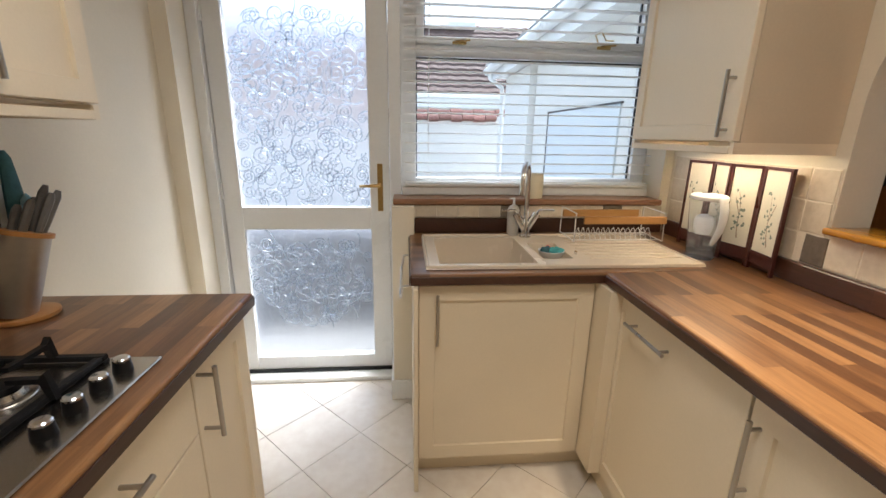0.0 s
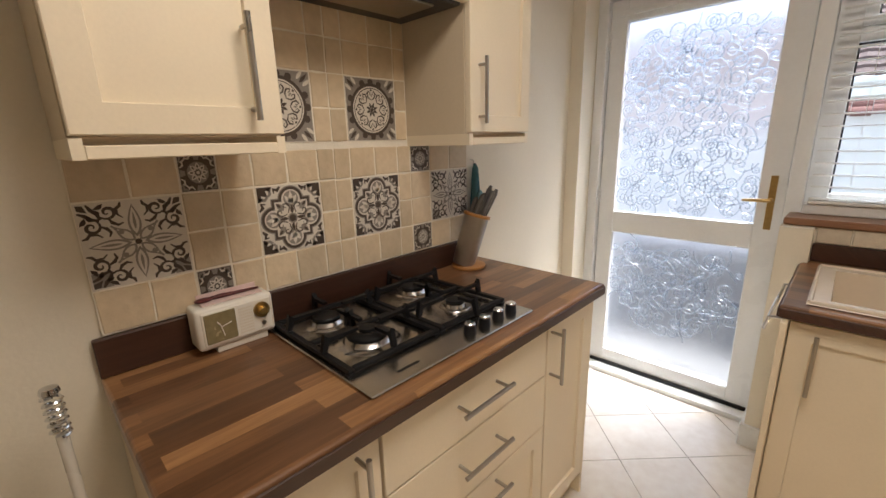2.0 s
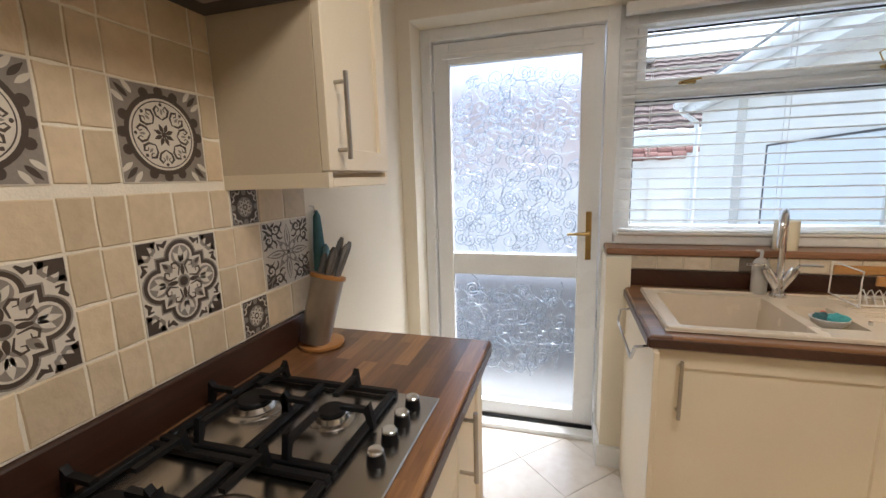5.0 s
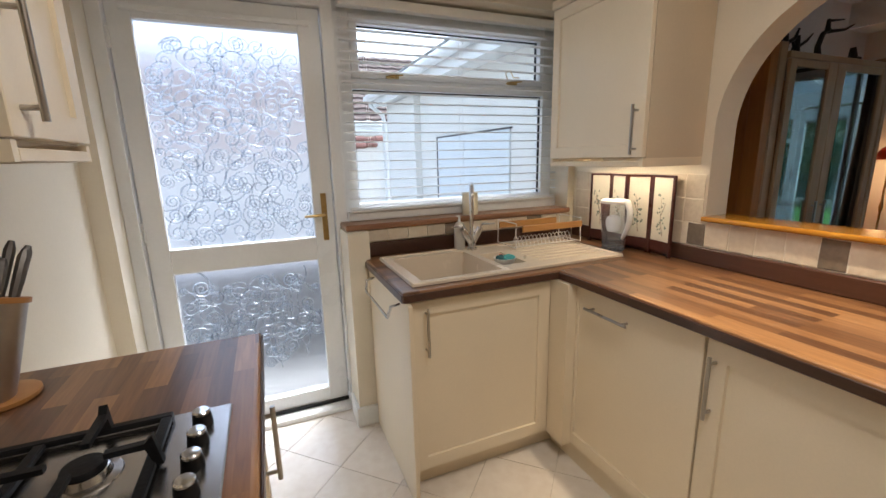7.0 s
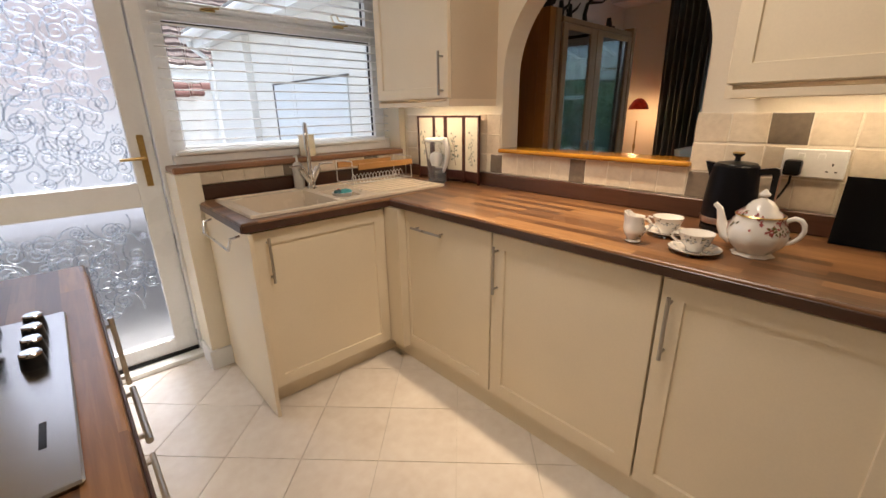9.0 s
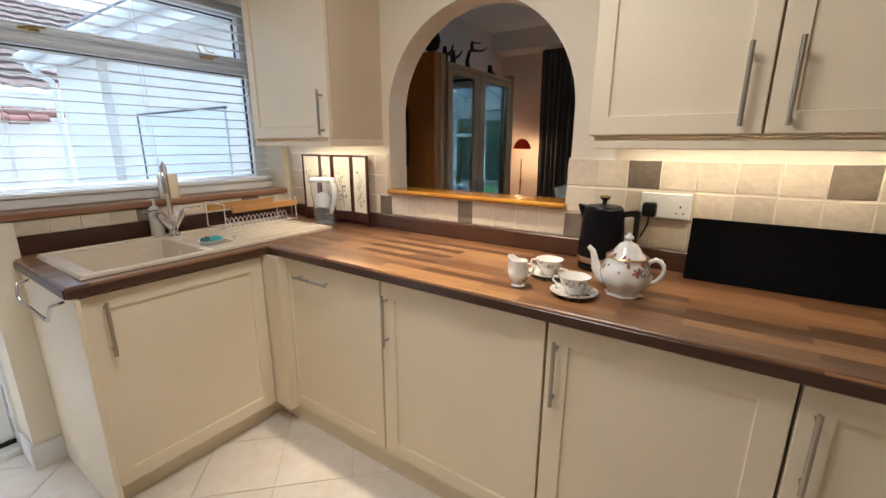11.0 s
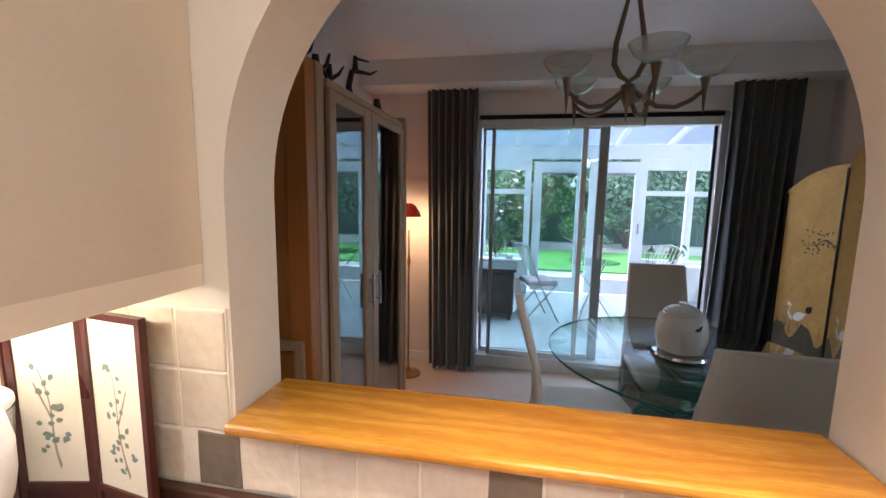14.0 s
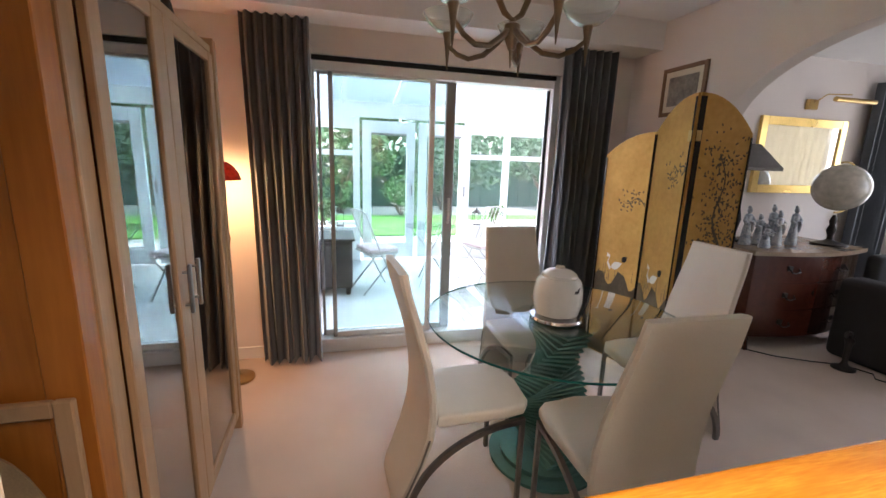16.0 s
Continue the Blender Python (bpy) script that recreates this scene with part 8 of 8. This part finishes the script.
for a, b in ((0.66, -0.08), (-0.14, -0.88)):
    dw = part("french_door", boxes((KX + 0.01, KX + 0.06, a - 0.12, a, 0.03, 1.98, 0.004)), M["upvc"], cw, "white glazed garden door")
    part("stile", boxes((KX + 0.01, KX + 0.06, b, b + 0.12, 0.03, 1.98, 0.004)), M["upvc"], dw)
    part("rail", boxes((KX + 0.011, KX + 0.06, b + 0.12, a - 0.12, 0.03, 0.26, 0.004)), M["upvc"], dw)
    part("rail", boxes((KX + 0.011, KX + 0.06, b + 0.12, a - 0.12, 1.82, 1.98, 0.004)), M["upvc"], dw)
    part("blind_roll", boxes((KX - 0.02, KX + 0.009, b + 0.12, a - 0.12, 1.79, 1.82, 0.004)), M["alu"], dw, "grey rolled blind")
    part("handle", boxes((KX - 0.02, KX + 0.01, b + 0.03, b + 0.05, 0.95, 1.10, 0.003)), M["alu"], dw)
gp = part("glazing", boxes((KX + 0.03, KX + 0.034, -2.6, 3.0, 0.30, 2.0)), M["garden_glass"], cw, "clear glazing")
gp.visible_shadow = False
for y in (3.0, -2.66):
    o = part("side_glazing", boxes((4.82, KX, y, y + 0.05, 0.5, 2.1)), M["glass"], cw)
    o.visible_shadow = False
    part("side_plinth", boxes((4.82, KX, y, y + 0.06, KF, 0.5)), M["render_white"], cw)
    part("side_head", boxes((4.82, KX, y, y + 0.06, 2.1, 2.22)), M["upvc"], cw)
    for x in (5.5, 6.2, 6.9):
        part("side_mullion", boxes((x, x + 0.07, y - 0.005, y + 0.055, 0.5, 2.1)), M["upvc"], cw)
cr = tagged(thing("conservatory_roof", "white glazed conservatory roof with sloping bars", "roof", (6.2, 0, 2.2)), kind="structure")
M["poly"] = material("grey polycarbonate sheet", (0.50, 0.54, 0.60), 0.4, vary=0.05, bump=0.02, transmission=0.75, ior=1.2)
bm = bmesh.new()
extrude_poly(bm, [(4.82, -2.66, 2.86), (4.82, 3.06, 2.86), (KX + 0.2, 3.06, 2.20), (KX + 0.2, -2.66, 2.20)], (0, 0, 0.02))
part("roof_sheet", bm, M["poly"], cr, "translucent roof sheet")
for i in range(9):
    y = -2.62 + 0.70 * i
    bm = bmesh.new()
    extrude_poly(bm, [(4.82, y, 2.80), (4.82, y + 0.06, 2.80), (KX + 0.1, y + 0.06, 2.17), (KX + 0.1, y, 2.17)], (0, 0, 0.06))
    part("roof_bar", bm, M["upvc"], cr, "white roof bar")
structure("wall_plate", boxes((4.823, 4.88, -2.66, 3.06, 2.70, 2.95)), M["upvc"], "white wall plate of the conservatory roof")
structure("wall_outside", boxes((4.823, 4.83, 1.24, 3.06, 0, 2.9), (4.823, 4.83, -2.66, -0.66, 0, 2.9), (4.823, 4.83, -0.66, 1.24, 2.135, 2.9)), M["render_white"], "white house wall inside the conservatory")

dc = thing("sideboard", "dark carved sideboard in the conservatory", "sideboard", (6.2, 1.35, 0))
M["ebony"] = material("dark stained wood", (0.030, 0.022, 0.018), 0.4, vary=0.2, bump=0.04)
part("carcass", boxes((5.95, 6.45, 0.88, 1.85, 0.08, 0.60, 0.01)), M["ebony"], dc)
part("top", boxes((5.92, 6.48, 0.85, 1.88, 0.601, 0.63, 0.006)), M["ebony"], dc)
for x in (5.98, 6.38):
    for y in (0.90, 1.78):
        part("foot", boxes((x, x + 0.05, y, y + 0.05, KF, 0.079, 0.004)), M["ebony"], dc)
for y0, y1 in ((0.90, 1.36), (1.38, 1.83)):
    part("door", boxes((5.935, 5.949, y0, y1, 0.12, 0.56, 0.004)), M["ebony"], dc)
M["bistro"] = material("pale painted iron", (0.50, 0.48, 0.44), 0.5, 0.2, vary=0.1, bump=0.05)
M["cushion"] = material("pale pink cushion", (0.62, 0.50, 0.50), 0.9, vary=0.1, bump=0.1)


def bistro_chair():
    c = thing("bistro_chair", "pale folding metal bistro chair with a pink cushion", "chair", (0, 0, 0), "bistro set")
    for s in (-0.19, 0.19):
        bm = bmesh.new()
        tube(bm, [(0.22, s, 0), (-0.02, s, 0.45), (-0.20, s, 0.90)], 0.010, 6)
        part("side_bar", bm, M["bistro"], c, "", True)
        bm = bmesh.new()
        tube(bm, [(-0.22, s * 0.92, 0), (0.18, s * 0.92, 0.44)], 0.010, 6)
        part("leg", bm, M["bistro"], c, "", True)
    bm = bmesh.new()
    tube(bm, [(-0.20, -0.19, 0.90), (-0.215, 0, 0.93), (-0.20, 0.19, 0.90)], 0.010, 6)
    for k in range(5):
        y = -0.12 + 0.06 * k
        tube(bm, [(-0.05, y, 0.52), (-0.20, y, 0.905)], 0.005, 5)
    part("back_rods", bm, M["bistro"], c, "", True)
    part("seat", boxes((-0.16, 0.20, -0.19, 0.19, 0.44, 0.455, 0.004)), M["bistro"], c)
    part("cushion", boxes((-0.15, 0.20, -0.19, 0.19, 0.456, 0.505, 0.02, 2)), M["cushion"], c, "pale pink cushion", True)
    return c


bc = bistro_chair()
bc.matrix_basis = pose(6.15, 0.62, 0, 0, 0, -70)
copy_thing(bc, pose(6.30, -0.72, 0, 0, 0, 110))
bt = thing("bistro_table", "round glass bistro table on thin metal legs", "table", (6.3, -0.05, 0))
bm = bmesh.new()
lathe(bm, [(0.30, 0.70), (0.30, 0.708)], (6.3, -0.05, 0), 36)
part("top", bm, M["table_glass"], bt, "clear glass top", True)
for k in range(3):
    a = radians(120 * k + 20)
    bm = bmesh.new()
    tube(bm, [(6.3 + 0.25 * math.cos(a), -0.05 + 0.25 * math.sin(a), 0), (6.3, -0.05, 0.38), (6.3 - 0.25 * math.cos(a), -0.05 - 0.25 * math.sin(a), 0.699)], 0.009, 6)
    part("leg", bm, M["bistro"], bt, "", True)
for y, h in ((0.98, 0.26), (-1.02, 0.26)):
    ln = thing("lantern", "dark metal lantern on the conservatory sill", "lantern", (KX - 0.11, y, 0.53), "sill lanterns")
    bm = boxes((KX - 0.16, KX - 0.06, y - 0.05, y + 0.05, 0.5305, 0.545), (KX - 0.16, KX - 0.06, y - 0.05, y + 0.05, 0.53 + h * 0.7, 0.54 + h * 0.7))
    for sx in (-0.157, -0.068):
        for sy in (-0.047, 0.042):
            box(bm, KX + sx, KX + sx + 0.006, y + sy, y + sy + 0.006, 0.545, 0.53 + h * 0.7)
    lathe(bm, [(0.06, 0.541 + h * 0.7), (0.02, 0.53 + h * 0.9), (0.008, 0.53 + h)], (KX - 0.11, y, 0), 4)
    part("body", bm, M["bronze"], ln)


M["leaf"] = material("garden leaf green", (0.10, 0.20, 0.05), 0.6, second=(0.05, 0.11, 0.03), scale=3, fine=30, bump=0.05, sheen=0.1)
M["leaf2"] = material("dark leaf green", (0.05, 0.115, 0.045), 0.6, second=(0.03, 0.07, 0.025), scale=3, fine=30, bump=0.05)
M["bark"] = material("garden bark", (0.14, 0.10, 0.07), 0.9, vary=0.2, bump=0.3)
M["flower"] = material("pale blossom", (0.65, 0.45, 0.42), 0.6, vary=0.2, bump=0)


def leafy(bm, centre, size, count, leaf, g):
    lobes = [(Vector((g.gauss(0, 0.45), g.gauss(0, 0.45), g.gauss(0, 0.4))), g.uniform(0.35, 0.6)) for _ in range(9)]
    for i in range(count):
        c, r = lobes[i % len(lobes)]
        v = Vector((g.gauss(0, 1), g.gauss(0, 1), g.gauss(0, 1))).normalized() * r * g.uniform(0.75, 1.05) + c
        p = Vector(centre) + Vector((v.x * size[0], v.y * size[1], v.z * size[2]))
        if p.z < 0.0:
            p.z = abs(p.z) * 0.3
        a = Vector((g.gauss(0, 1), g.gauss(0, 1), g.gauss(0, 1))).normalized()
        b = a.orthogonal().normalized()
        s = leaf * g.uniform(0.6, 1.3)
        bm.faces.new([bm.verts.new(q) for q in (p - a * s, p + b * s * 0.45, p + a * s, p - b * s * 0.45)])


def shrub(name, label, category, x, y, h, wide, seed, mat, ground=-0.13, count=1300, leaf=0.07, bloom=0):
    g = random.Random(seed)
    t = thing(name, label, category, (x, y, ground))
    bm = bmesh.new()
    for k in range(5):
        a = g.uniform(0, 6.28)
        tube(bm, [(x, y, ground), (x + 0.2 * wide * math.cos(a), y + 0.2 * wide * math.sin(a), ground + h * 0.4), (x + 0.4 * wide * math.cos(a), y + 0.4 * wide * math.sin(a), ground + h * 0.75)], [0.05 * h / 2, 0.03 * h / 2, 0.008], 6)
    part("stem", bm, M["bark"], t, "", True)
    bm = bmesh.new()
    leafy(bm, (x, y, ground + h * 0.58), (wide * 0.6, wide * 0.6, h * 0.48), count, leaf, g)
    part("foliage", bm, mat, t, "")
    if bloom:
        bm = bmesh.new()
        leafy(bm, (x, y, ground + h * 0.6), (wide * 0.6, wide * 0.6, h * 0.45), bloom, leaf * 0.8, g)
        part("blossom", bm, M["flower"], t, "pale blossom")


shrub("houseplant", "small leafy plant on the conservatory sill", "plant", KX - 0.1, -1.32, 0.30, 0.16, 3, M["leaf"], 0.53, 160, 0.03)
shrub("houseplant", "small leafy plant on the conservatory sill", "plant", KX - 0.1, 1.18, 0.34, 0.2, 4, M["leaf"], 0.53, 200, 0.03, 40)
structure("lawn", boxes((10.2, 13.4, -8, 8, -0.129, -0.10)), M["lawn"], "mown green lawn")
shrub("shrub", "tall leafy garden shrub with pale blossom", "shrub", 14.6, 0.9, 3.3, 2.6, 5, M["leaf"], count=2600, leaf=0.11, bloom=140)
shrub("shrub", "tall dark garden shrub", "shrub", 14.8, -2.4, 3.0, 2.8, 6, M["leaf2"], count=2400, leaf=0.11)
shrub("shrub", "broad leafy garden shrub", "shrub", 14.4, 4.6, 2.6, 2.8, 7, M["leaf"], count=2200, leaf=0.11)
shrub("shrub", "low garden shrub by the lawn", "shrub", 13.4, -0.8, 1.1, 1.3, 8, M["leaf"], count=900, leaf=0.07, bloom=60)
shrub("shrub", "broad dark garden shrub", "shrub", 14.6, -6.2, 2.8, 3.0, 9, M["leaf2"], count=2200, leaf=0.11)
M["fence"] = material("green stained fence boards", (0.05, 0.12, 0.085), 0.8, vary=0.15, fine=40, bump=0.2)
fn = thing("garden_fence", "dark green stained timber garden fence", "fence", (16, 0, -0.13))
for i in range(64):
    y = -12 + 0.375 * i
    part("board", boxes((16.0 + 0.02 * (i % 2), 16.03 + 0.02 * (i % 2), y, y + 0.37, -0.13, 1.75)), M["fence"], fn)
for i in range(10):
    shrub("tree", "tall garden tree beyond the fence", "tree", 19 + (i % 3) * 1.5, -11 + 2.6 * i, 5.0 + (i * 37 % 5) * 0.4, 3.6, 40 + i, M["leaf2"] if i % 2 else M["leaf"], count=1500, leaf=0.22)

# ---------------------------------------------------------------- kitchen floor tiles, laid diagonally
TS = 0.313
ft = bpy.data.objects["floor"]
o2 = Vector((0.776, 1.153))
u2, v2 = Vector((1, -1)) / math.sqrt(2), Vector((1, 1)) / math.sqrt(2)
for i in range(-12, 12):
    for j in range(-14, 8):
        c2 = o2 + u2 * TS * (i + 0.5) + v2 * TS * (j + 0.5)
        if not (KX0 - 0.15 < c2.x < KX1 + 0.15 and YF - 0.15 < c2.y < 2.42):
            continue
        bm = bmesh.new()
        h = TS / 2 - 0.0016
        q = [c2 + u2 * a * h + v2 * b * h for a, b in ((-1, -1), (1, -1), (1, 1), (-1, 1))]
        extrude_poly(bm, [(p.x, p.y, -0.006) for p in q], (0, 0, 0.006))
        for co, no in (((KX0 - 0.02, 0, 0), (-1, 0, 0)), ((KX1 + 0.02, 0, 0), (1, 0, 0)), ((0, 2.44, 0), (0, 1, 0)), ((0, YF - 0.02, 0), (0, -1, 0))):
            bmesh.ops.bisect_plane(bm, geom=bm.verts[:] + bm.edges[:] + bm.faces[:], plane_co=co, plane_no=no, clear_outer=True)
        if len(bm.faces) < 4:
            bm.free()
            continue
        part("floor_tile", bm, M["floor_tile"], ft)
